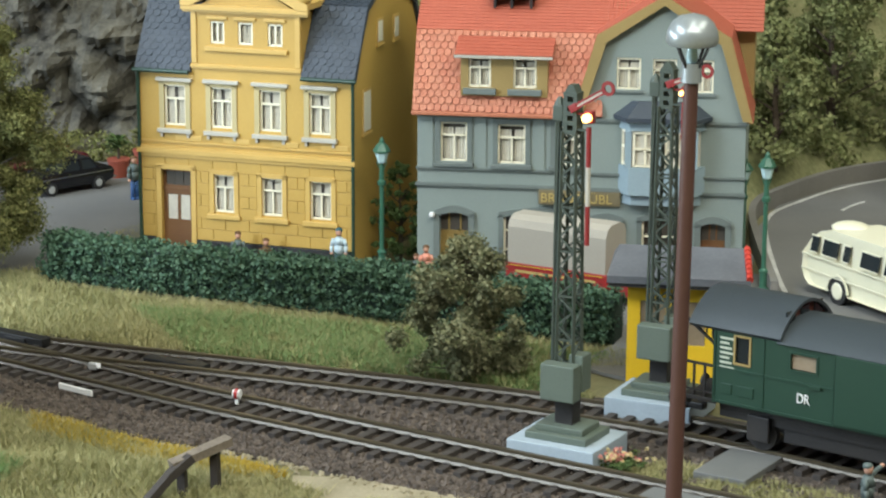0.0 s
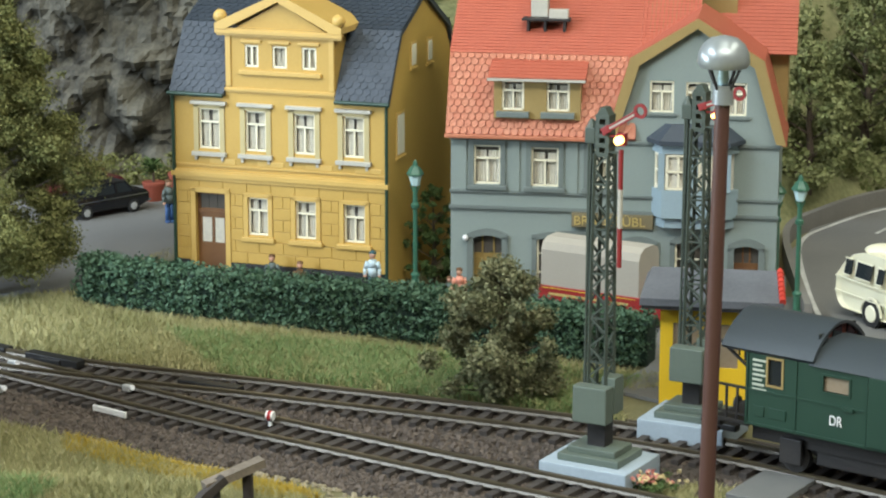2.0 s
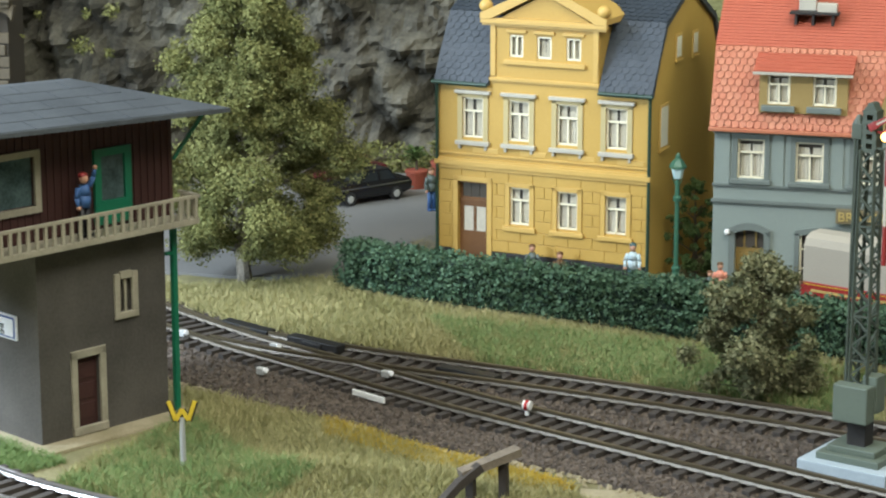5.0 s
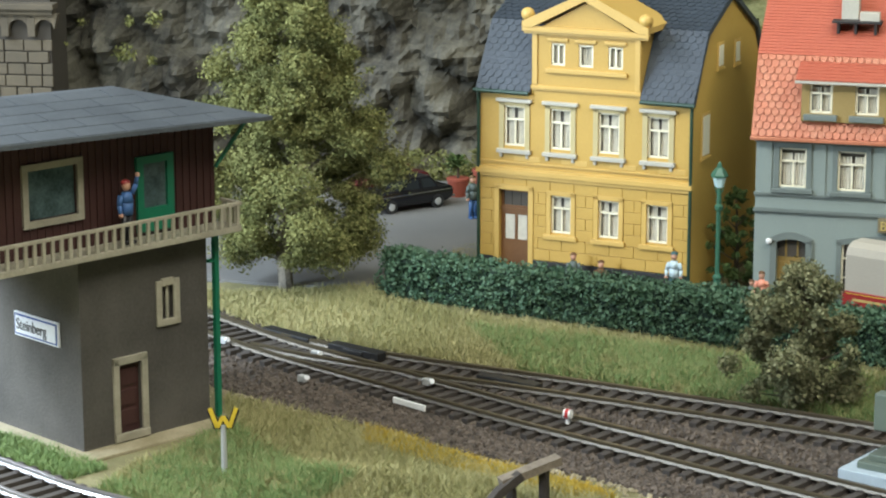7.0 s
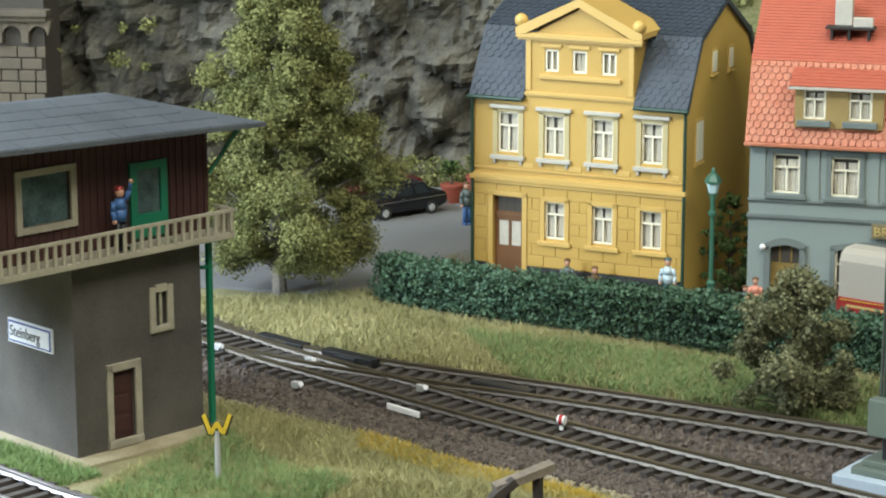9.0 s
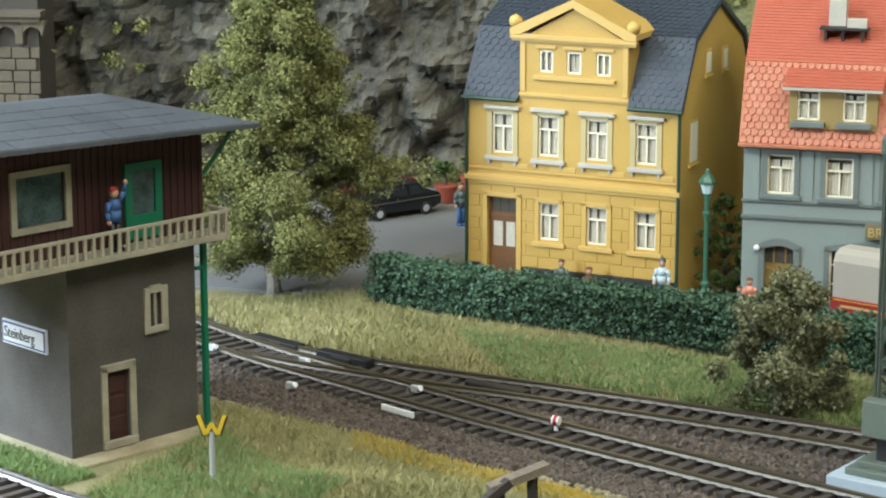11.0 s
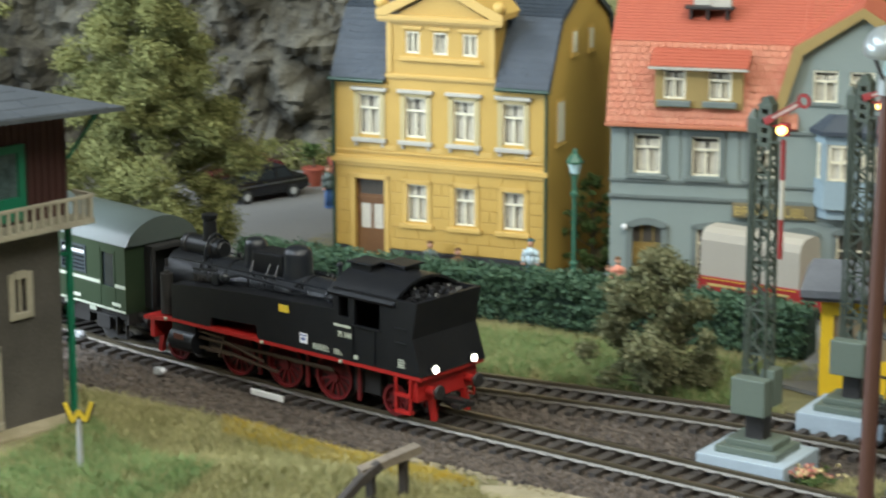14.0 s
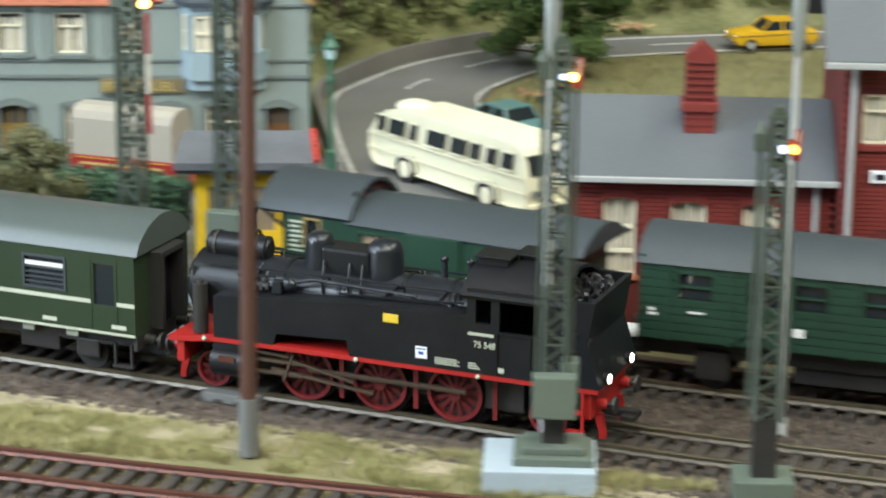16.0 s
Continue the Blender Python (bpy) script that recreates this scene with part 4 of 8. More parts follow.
    for xa, xb in ((89, 99), (102, 112)):
        bm = B()
        for x in (xa, (xa + xb) / 2 - 0.4, xb - 0.9):
            box(bm, x, x + 0.9, -8.2, -7.4, 48.2 + z, 62.6 + z)
        for zz in (48.2, 55.2, 61.8):
            box(bm, xa, xb, -8.2, -7.4, zz + z, zz + 0.9 + z)
        part("window_frame", bm, WHITE, b)
    bm = B()
    bar(bm, (84.6, -2.6, 48 + z), (84.6, -2.6, 63 + z), 0.9, 0.9)
    bar(bm, (86.6, -6.0, 48 + z), (86.6, -6.0, 63 + z), 0.9, 0.9)
    bar(bm, (84.6, -2.6, 49 + z), (86.6, -6.0, 49 + z), 0.9, 0.9)
    bar(bm, (84.6, -2.6, 56 + z), (86.6, -6.0, 56 + z), 0.9, 0.9)
    bar(bm, (84.6, -2.6, 62.4 + z), (86.6, -6.0, 62.4 + z), 0.9, 0.9)
    part("window_frame", bm, WHITE, b)
    bm = B()
    prism(bm, [(80.5, -1.2), (86.3, -11), (114.7, -11), (120.5, -1.2)], 66.8 + z, 68.6 + z, "z")
    lo = [(81, -1.2), (86.6, -10.6), (114.4, -10.6), (120, -1.2)]
    hi = [(88, -1.2), (91, -4), (110, -4), (113, -1.2)]
    lv = [bm.verts.new((x, y, 68.6 + z)) for x, y in lo]
    hv = [bm.verts.new((x, y, 74.2 + z)) for x, y in hi]
    for i in range(4):
        bm.faces.new((lv[i], lv[(i + 1) % 4], hv[(i + 1) % 4], hv[i]))
    bm.faces.new(hv)
    part("bay_roof", bm, SLATE, b)
    # main roof: steep tiled lower slope and flatter upper slope
    bm = B()
    prism(bm, [(-3, 67.5 + z), (9.5, 99.5 + z), (42, 128 + z), (75, 99 + z), (83, 68 + z), (82, 67 + z), (73, 97.5 + z), (42, 126 + z), (11, 97.5 + z), (-1, 66.5 + z)], -1.8, 76, "x")
    part("roof", bm, TILE_RED, h)
    slates(h, [(-1.9, -3.2, 67.6 + z), (76, -3.2, 67.6 + z), (76, 9.3, 99.9 + z), (-1.9, 9.3, 99.9 + z)], 12, 26, TILE_RED2, "tile_cover", 0.55, pointed=True)
    slates(h, [(-1.9, 9, 99.6 + z), (100, 9, 99.6 + z), (100, 42, 128.4 + z), (-1.9, 42, 128.4 + z)], 26, 60, TILE_RED, "tile_cover", 0.3, stagger=False)
    bm = B()
    box(bm, -2, G0, -4.6, -2.6, 66.2 + z, 67.8 + z, 0.4)
    part("gutter", bm, TILE_RED2, h)
    # dormer
    d = new("dormer")
    d.parent = h
    bm = B()
    holed_wall(bm, 18, 53.5, 74.5 + z, 92 + z, [(21.3, 30.4, 78 + z, 90.3 + z), (39.6, 49, 78 + z, 90.3 + z)], -2.0, 0.5)
    for x in (18, 51.5):
        prism(bm, [(0.5, 77 + z), (8, 92 + z), (0.5, 92 + z)], x, x + 2, "x")
    part("dormer_wall", bm, OCHRE, d)
    for a, c in ((21.3, 30.4), (39.6, 49)):
        window(d, a, c, 78 + z, 90.3 + z, -2)
        bm = B()
        box(bm, a - 2.2, c + 2.2, -4.0, -1.8, 75.2 + z, 77.6 + z, 0.3)
        part("sill", bm, BLUE_TRIM, d)
    bm = B()
    prism(bm, [(-5, 91.6 + z), (9, 97.4 + z), (9.6, 96.4 + z), (-4.6, 90.6 + z)], 15.8, 55.6, "x")
    part("dormer_roof", bm, TILE_RED, d)
    slates(d, [(15.8, -5.1, 91.7 + z), (55.6, -5.1, 91.7 + z), (55.6, 9, 97.7 + z), (15.8, 9, 97.7 + z)], 6, 24, TILE_RED, "tile_cover", 0.3, stagger=False)
    bm = B()
    box(bm, 15.6, 55.8, -5.7, -5.0, 90.4 + z, 91.5 + z, 0.15)
    part("dormer_eaves_strip", bm, GREY_TRIM, d, "pale grey eaves strip")
    # wing roof over the gable, with ochre verge boards
    for s in (-1, 1):
        x = lambda k: 100.3 + s * k
        bm = B()
        prism(bm, [(x(0), 118 + z), (x(0), 115.6 + z), (x(25), 99.5 + z), (x(34.6), 66.5 + z), (x(36.6), 66.5 + z), (x(27), 101.3 + z)], -3.5, 42 if s > 0 else 38, "y")
        part("wing_roof", bm, TILE_RED, h)
        bm = B()
        prism(bm, [(x(0), 117.4 + z), (x(0), 113.4 + z), (x(23), 98 + z), (x(32.4), 67.5 + z), (x(36.4), 66.8 + z), (x(26.8), 100.9 + z)], -4.6, -1.0, "y")
        part("verge_board", bm, OCHRE, h)
    bm = B()
    prism(bm, [(28, 99 + z), (52, 120 + z), (76, 99 + z)], 98, 139, "x")
    part("rear_roof", bm, TILE_RED, h)
    slates(h, [(100, 27.6, 99.2 + z), (139.4, 27.6, 99.2 + z), (139.4, 51.8, 120.4 + z), (100, 51.8, 120.4 + z)], 16, 26, TILE_RED, "tile_cover", 0.3, stagger=False)
    bm = B()
    box(bm, 104, 136, 34, 70, 66 + z, 100 + z)
    part("rear_wall", bm, OCHRE, h)
    # chimney with cap tray
    c = new("chimney")
    c.parent = h
    bm = B()
    box(bm, 30, 37, 22, 28, 108 + z, 124 + z, 0.3)
    part("chimney_shaft", bm, GREY_TRIM, c)
    bm = B()
    box(bm, 27, 47, 15, 22, 112.4 + z, 113.4 + z, 0.2)
    for x in (29, 36, 44):
        box(bm, x, x + 1, 16, 21, 108 + z, 112.6 + z)
    part("roof_walkway", bm, DARK_METAL, c)
    bm = B()
    box(bm, 38, 46, 17, 21, 113.3 + z, 117 + z, 0.3)
    part("vent_block", bm, GREY_TRIM, c)
    c = new("chimney")
    c.parent = h
    bm = B()
    box(bm, 98, 114, 44, 56, 110 + z, 135 + z, 0.3)
    part("chimney_shaft", bm, OCHRE, c)


# ---- signal box ----
def signal_box():
    h = thing("signal_box", -216.6, 751.8, -3, 52, "signal box with sooty grey base and dark red boarded cabin", "signal box")
    z = 3.0
    bm = B()
    holed_wall(bm, 0, 54, 0, 66 + z, [(15, 24.5, 0 + z, 24.5 + z), (34, 39, 37 + z, 48.5 + z)], 0, 3)
    part("base_wall", bm, TOWER_GREY, h)
    for q in ((0, 3, 3, 62), (51, 54, 3, 62), (3, 51, 59, 62)):
        bm = B()
        box(bm, *q, 0, 66 + z)
        part("base_wall", bm, TOWER_GREY, h)
    bm = B()
    box(bm, -6, 62, -9, 68, -3, 0.6, 0.6)
    part("foundation_slab", bm, SAND, h, "pale sandy concrete slab")
    d = new("door")
    d.parent = h
    bm = B()
    box(bm, 15, 24.5, 1.6, 2.4, z, 24.5 + z)
    for a, b in ((2.5, 8), (9.5, 15), (16.5, 22.5)):
        box(bm, 16.3, 23.2, 1.2, 1.7, a + z, b + z, 0.2)
    part("door_leaf", bm, BOARD_RED, d)
    bm = B()
    box(bm, 12.6, 15, -0.9, 0.3, -1 + z, 27 + z, 0.2)
    box(bm, 24.5, 27, -0.9, 0.3, -1 + z, 27 + z, 0.2)
    box(bm, 12.6, 27, -0.9, 0.3, 24.5 + z, 27.2 + z, 0.2)
    box(bm, 12.6, 27, -1.4, 0.3, -2 + z, 0.6 + z, 0.2)
    part("surround", bm, TOWER_TRIM, d)
    w = new("window")
    w.parent = h
    bm = B()
    box(bm, 31.6, 34, -0.9, 0.3, 35 + z, 50.6 + z, 0.4)
    box(bm, 39, 41.6, -0.9, 0.3, 35 + z, 50.6 + z, 0.4)
    box(bm, 34, 39, -0.9, 0.3, 48.5 + z, 51.2 + z, 0.25)
    box(bm, 31.6, 41.6, -1.0, 0.3, 34.6 + z, 37 + z, 0.4)
    box(bm, 36.1, 37, -0.2, 0.6, 37 + z, 48.5 + z)
    part("surround", bm, TOWER_TRIM, w)
    bm = B()
    box(bm, 34, 39, 1.4, 1.7, 37 + z, 48.5 + z)
    part("pane", bm, PANE_DARK, w)
    # station sign on the end wall
    s = new("station_sign")
    s.parent = h
    bm = B()
    box(bm, -1.0, -0.1, 11, 36, 31.6 + z, 40 + z, 0.15)
    part("border", bm, SIGN_WHITE, s)
    bm = B()
    box(bm, -1.25, -0.9, 11.6, 35.4, 32.2 + z, 39.4 + z)
    part("frame_line", bm, SIGN_BLUE, s)
    bm = B()
    box(bm, -1.4, -1.2, 12.2, 34.8, 32.8 + z, 38.8 + z)
    part("board", bm, SIGN_WHITE, s)
    words("Steinberg", 5.4, SIGN_BLACK, s, -1.45, 34.2, 34.2 + z, 90, -90, wide=0.84)
    # boarded cabin
    holes = [(-17.5, 2, 78.5 + z, 95 + z), (-62, -34, 78.5 + z, 95 + z), (27, 40.5, 68 + z, 92.5 + z)]
    bm = B()
    holed_wall(bm, -75, 60, 66 + z, 104 + z, holes, 2, 4.5)
    box(bm, -75, -72.5, 4.5, 60, 66 + z, 104 + z)
    box(bm, 57.5, 60, 4.5, 60, 66 + z, 104 + z)
    box(bm, -72.5, 57.5, 57.5, 60, 66 + z, 104 + z)
    box(bm, -75, 60, 2, 60, 66 + z, 67 + z)
    part("cabin_wall", bm, BOARD_RED, h)
    x = -74.0
    while x < 59:
        za, zb = 66.5, 103.8
        bm = B()
        mid = [q for q in holes if q[0] - 2.5 < x + 1 < q[1] + 2.5]
        if mid:
            box(bm, x, x + 0.5, 1.5, 2.1, mid[0][3] + 1.5, zb + z)
            if mid[0][2] > 72:
                box(bm, x, x + 0.5, 1.5, 2.1, za + z, mid[0][2] - 1.5)
        else:
            box(bm, x, x + 0.5, 1.5, 2.1, za + z, zb + z)
        part("cover_strip", bm, BOARD_RED, h)
        x += 3.0
    for q in holes[:2]:
        w = new("window")
        w.parent = h
        bm = B()
        holed_wall(bm, q[0] - 2.2, q[1] + 2.2, q[2] - 2.2, q[3] + 2.2, [q], 0.9, 2.6)
        part("window_frame", bm, TOWER_TRIM, w)
        bm = B()
        box(bm, q[0], q[1], 3.2, 3.5, q[2], q[3])
        part("pane", bm, TEAL_REFLECTION, w)
    d = new("balcony_door")
    d.parent = h
    q = holes[2]
    bm = B()
    holed_wall(bm, q[0] - 1.0, q[1] + 1.0, q[2], q[3] + 1.2, [(q[0] + 1.8, q[1] - 1.8, q[2] + 8, q[3] - 1.4)], 0.8, 2.8)
    part("door_leaf", bm, SIGNAL_GREEN, d)
    bm = B()
    box(bm, q[0] + 1.8, q[1] - 1.8, 1.8, 2.2, q[2] + 8, q[3] - 1.4)
    part("pane", bm, TEAL_REFLECTION, d)
    # balcony
    b = new("balcony")
    b.parent = h
    bm = B()
    box(bm, -76, 63, -8.5, 2, 64.4 + z, 66.6 + z, 0.3)
    part("deck", bm, TOWER_TRIM, b)
    bm = B()
    box(bm, -76, 63.2, -8.8, -7.6, 73.6 + z, 74.8 + z, 0.2)
    part("handrail", bm, TOWER_TRIM, b)
    bm = B()
    box(bm, 62, 63.2, -7.6, 2, 73.6 + z, 74.8 + z, 0.2)
    part("handrail", bm, TOWER_TRIM, b)
    bm = B()
    box(bm, -0.6, 0.6, -0.5, 0.5, 0, 7.2, 0.15)
    bal = mesh_of("baluster", bm, TOWER_TRIM)
    x = -75.0
    while x < 63:
        share("baluster", bal, b, x, -8.2, 66.5 + z)
        x += 3.5
    for y in (-5.4, -2.6, 0.2):
        share("baluster", bal, b, 62.6, y, 66.5 + z)
    # green steel supports
    for x in (57.5, -70):
        bm = B()
        box(bm, x - 0.9, x + 0.9, -1.4, 0.4, -2, 64.5 + z)
        part("support_post", bm, SIGNAL_GREEN, h, "bright green steel post")
    bm = B()
    bar(bm, (59.6, 1, 86 + z), (70, -3, 101 + z), 1.4, 1.0)
    part("roof_brace", bm, SIGNAL_GREEN, h, "green diagonal roof brace")
    bm = B()
    bar(bm, (54, -0.6, 54 + z), (57.5, -0.6, 54 + z), 1.2, 1.2)
    part("bracket", bm, SIGNAL_GREEN, h)
    # felt roof, sitting a little higher towards its far end
    bm = B()
    tip = lambda x: (73 - x) * 0.036
    lo = [(-86, -14), (73, -14), (73, 74), (-86, 74)]
    hi = [(-50, 28), (40, 28), (40, 32), (-50, 32)]
    bv = [bm.verts.new((p[0], p[1], 102.4 + z + tip(p[0]))) for p in lo]
    lv = [bm.verts.new((p[0], p[1], 103.9 + z + tip(p[0]))) for p in lo]
    hv = [bm.verts.new((p[0], p[1], 111.5 + z + tip(p[0]))) for p in hi]
    for i in range(4):
        j = (i + 1) % 4
        bm.faces.new((bv[i], bv[j], lv[j], lv[i]))
        bm.faces.new((lv[i], lv[j], hv[j], hv[i]))
    bm.faces.new(hv)
    bm.faces.new(bv[::-1])
    part("roof", bm, TOWER_ROOF, h)
    for r in range(5):
        y0, y1 = -13.4 + r * 8.2, -13.4 + (r + 1) * 8.2 - 0.5
        x = -64 + (r % 2) * 9
        while x < 73:
            right = 72.4 - (y1 + 14) * 33 / 42
            b = min(x + 18.6, right)
            if b - x > 3:
                bm = B()
                up = lambda xx, yy, o: (xx, yy, 103.9 + (yy + 14) / 42 * 7.6 + z + tip(xx) + o)
                top = [bm.verts.new(up(*p, 0.24)) for p in ((x, y0), (b, y0), (b, y1), (x, y1))]
                low = [bm.verts.new(up(*p, -0.1)) for p in ((x, y0), (b, y0), (b, y1), (x, y1))]
                bm.faces.new(top)
                for i in range(4):
                    bm.faces.new((low[i], low[(i + 1) % 4], top[(i + 1) % 4], top[i]))
                part("felt_sheet", bm, TOWER_ROOF, h)
            x += 19.0


# ---- railway vehicles (x along the track, rail top at 0) ----
def wheel_mesh(r, spokes, paint, name="wheel"):
    bm = B()
    seg = 28
    for ra, rb, y0, y1 in ((r, r - 1.1, -1.2, 1.2),):
        vs = []
        for i in range(seg):
            a = 2 * math.pi * i / seg
            vs.append([bm.verts.new((q * math.cos(a), y, q * math.sin(a))) for q, y in ((ra, y0), (ra, y1), (rb, y1), (rb, y0))])
        for i in range(seg):
            p, q = vs[i], vs[(i + 1) % seg]
            for j in range(4):
                bm.faces.new((p[j], p[(j + 1) % 4], q[(j + 1) % 4], q[j]))
    for i in range(spokes):
        a = 2 * math.pi * i / spokes
        bar(bm, (0, 0, 0), ((r - 0.8) * math.cos(a), 0, (r - 0.8) * math.sin(a)), 0.75, 0.9)
    rod(bm, (0, -1.4, 0), (0, 1.4, 0), r * 0.24, seg=12)
    bmesh.ops.recalc_face_normals(bm, faces=bm.faces)
    return mesh_of(name, bm, paint)


def tyre_mesh(r):
    bm = B()
    rod(bm, (0, -0.9, 0), (0, 1.3, 0), r + 0.25, seg=28, ends=False)
    rod(bm, (0, 1.0, 0), (0, 1.4, 0), r + 0.9, seg=28)
    return mesh_of("tyre", bm, DARK_METAL)


def buffers(parent, x, s, paint, z=12.0):
    for y in (-10, 10):
        b = new("buffer")
        b.parent = parent
        bm = B()
        rod(bm, (x, y, z), (x + s * 4.2, y, z), 1.7, 1.4, 12)
        part("buffer_sleeve", bm, paint, b)
        bm = B()
        rod(bm, (x + s * 4.0, y, z), (x + s * 6.2, y, z), 0.8, seg=10)
        rod(bm, (x + s * 6.0, y, z), (x + s * 6.8, y, z), 2.6, 2.4, 16)
        part("buffer_head", bm, DARK_METAL, b)
    bm = B()
    box(bm, min(x, x + s * 10), max(x, x + s * 10), -1.6, 1.6, z - 6.5, z - 4.2, 0.4)
    box(bm, x + s * 8 - 2, x + s * 8 + 2, -4, 4, z - 6.8, z - 5.2, 0.3)
    part("coupling", bm, BLACK_PLASTIC, parent, "black model coupling hook")


def locomotive():
    L = thing("steam_locomotive", 0, 0, 0, 0, "black tank steam locomotive with red frame and wheels, headlamps lit", "locomotive")
    # frame and running board
    bm = B()
    box(bm, -60, 60, -6, 6, 6, 16)
    part("frame", bm, DARK_METAL, L)
    bm = B()
    pts = [(-66, 15.0), (-62, 15.2), (-50, 16.6), (66, 16.6), (66, 18.0), (-50, 18.0), (-62, 16.8), (-66, 16.4)]
    prism(bm, pts, -16.5, 16.5, "y")
    part("running_board", bm, RED_BRIGHT, L)
    for x, s in ((-62.5, -1), (62.5, 1)):
        bm = B()
        box(bm, x - 1.2, x + 1.2, -15.5, 15.5, 8.5, 16.2, 0.3)
        part("buffer_beam", bm, RED_BRIGHT, L)
        buffers(L, x, s, RED_BRIGHT)
        for y in (-8.5, 8.5):
            bm = B()
            prism(bm, [(x, 8.6), (x + s * 2.5, 8.6), (x + s * 3.5, 3), (x + s * 3.5, 1.2), (x + s * 1.8, 1.2), (x + s * 1.5, 3.5)], y - 0.8, y + 0.8, "y")
            part("rail_guard", bm, RED_BRIGHT, L)
    # side tanks, lower towards the chimney
    for s in (-1, 1):
        bm = B()
        prism(bm, [(-51, 18), (-51, 30.6), (-44, 31.4), (-12, 33.6), (27.5, 35), (27.5, 18), (-8, 18), (-9, 22.6), (-31, 21.6), (-32, 18)], s * 9.5, s * 16.6, "y")
        part("side_tank", bm, BLACK, L)
        for x, z0, n in ((14, 22.2, 0),):
            bm = B()
            box(bm, x - 1.7, x + 1.7, s * 16.5, s * 17.0, z0 - 1.7, z0 + 1.7)
            part("white_panel", bm, SIGN_WHITE, L, "white paper plate with blue marks")
            bm = B()
            box(bm, x - 0.8, x + 0.8, s * 16.9, s * 17.1, z0 - 0.6, z0 + 0.3)
            box(bm, x - 1.4, x + 1.4, s * 16.9, s * 17.1, z0 + 0.9, z0 + 1.3)
            part("blue_mark", bm, SIGN_BLUE, L)
        bm = B()
        box(bm, 2.4, 7.0, s * 16.5, s * 17.0, 29.9, 32.4, 0.1)
        part("yellow_plate", bm, YPLATE, L, "yellow maker plate")
        bm = B()
        for k in range(4):
            box(bm, 18, 25.5 - 0.8 * (k % 2), s * 16.5, s * 16.75, 19.4 + 0.55 * k, 19.65 + 0.55 * k)
        part("small_lettering", bm, STRIPE, L)
        for x in (-54, -6, 31):
            bm = B()
            ball(bm, (x, s * 16.9, 17.2), 0.7)
            part("lamp_boss", bm, STRIPE, L)
    # boiler and smokebox
    bm = B()
    rod(bm, (-60, 0, 29.8), (31, 0, 29.8), 9.7, seg=32)
    part("boiler", bm, BLACK_BOILER, L, "", True)
    bm = B()
    rod(bm, (-62, 0, 29.8), (-45, 0, 29.8), 10.2, seg=32)
    rod(bm, (-63.6, 0, 29.8), (-62, 0, 29.8), 8.2, 9.2, 28)
    part("smokebox", bm, BLACK, L, "", True)
    for x in (-33, -15, 4, 18):
        bm = B()
        rod(bm, (x - 0.5, 0, 29.8), (x + 0.5, 0, 29.8), 10.0, seg=32)
        part("boiler_band", bm, BLACK, L, "", True)
    bm = B()
    rod(bm, (-59, 0, 41.8), (-41, 0, 41.8), 3.9, seg=26)
    rod(bm, (-41.2, 0, 41.8), (-40.2, 0, 41.8), 3.4, 2.6, 26)
    rod(bm, (-60, 0, 41.8), (-58.8, 0, 41.8), 2.8, 3.5, 26)
    part("feedwater_heater", bm, BLACK, L, "", True)
    for x in (-57, -44):
        bm = B()
        rod(bm, (x - 0.5, 0, 41.8), (x + 0.5, 0, 41.8), 4.2, seg=26)
        part("heater_band", bm, DARK_METAL, L, "", True)
    bm = B()
    lathe(bm, [(3.2, 43), (2.6, 47), (2.4, 52.2), (2.9, 52.7), (3.0, 54.2), (2.0, 54.3)], -47.5, 0, 20)
    part("chimney", bm, BLACK, L, "", True)
    for x, r in ((-24.5, 0.72), (-4, 0.9)):
        bm = B()
        lathe(bm, [(6.6 * r, 36), (6.0 * r, 40), (5.8 * r, 46), (5.2 * r, 47.8), (3.6 * r, 48.9), (0.6, 49.2)], x, 0, 22)
        part("dome", bm, BLACK_BOILER, L, "", True)
    bm = B()
    box(bm, -22, -7, -4.9, 4.9, 36, 46, 1.0)
    part("sandbox", bm, BLACK, L)
    for s in (-1, 1):
        for x in (-21, -13, -9):
            bm = B()
            rod(bm, (x, s * 4.8, 42), (x + 1, s * 8.8, 36.2), 0.42, seg=6)
            rod(bm, (x + 1, s * 8.8, 36.2), (x + 2, s * 10.1, 31), 0.42, seg=6)
            part("sand_pipe", bm, BLACK, L)
        bm = B()
        rod(bm, (-58, s * 8.6, 38.2), (29, s * 8.6, 38.8), 0.35, seg=6)
        for x in (-40, -18, 5, 22):
            rod(bm, (x, s * 7, 36), (x, s * 8.6, 38.5), 0.35, seg=6)
        part("handrail", bm, BLACK_BOILER, L)
        bm = B()
        rod(bm, (-45, s * 11, 35), (-36, s * 11.5, 34.2), 1.0, seg=8)
        rod(bm, (-36, s * 11.5, 34.2), (-22, s * 10.6, 37.6), 0.7, seg=8)
        rod(bm, (-22, s * 10.6, 37.6), (10, s * 10.6, 36.6), 0.6, seg=8)
        ball(bm, (-29, s * 11.6, 35.6), 1.9, (1.2, 0.8, 1))
        box(bm, -34, -31, s * 10.5, s * 13, 32.5, 36.5, 0.4)
        part("pipework", bm, BLACK_BOILER, L)
        # feed, steam and air pipes bent round the boiler
        for x, dx, top, r in ((-42, 2, 39.6, 0.55), (-37, -1.5, 37, 0.4), (-5, 9, 38.8, 0.45), (3, -4, 36.5, 0.35), (12, 6, 38.2, 0.4), (20, 0, 38, 0.5)):
            bm = B()
            rod(bm, (x, s * 10.6, 31.5), (x + dx * 0.5, s * 9.6, 34.6), r, seg=6)
            rod(bm, (x + dx * 0.5, s * 9.6, 34.6), (x + dx, s * 6.4, top), r, seg=6)
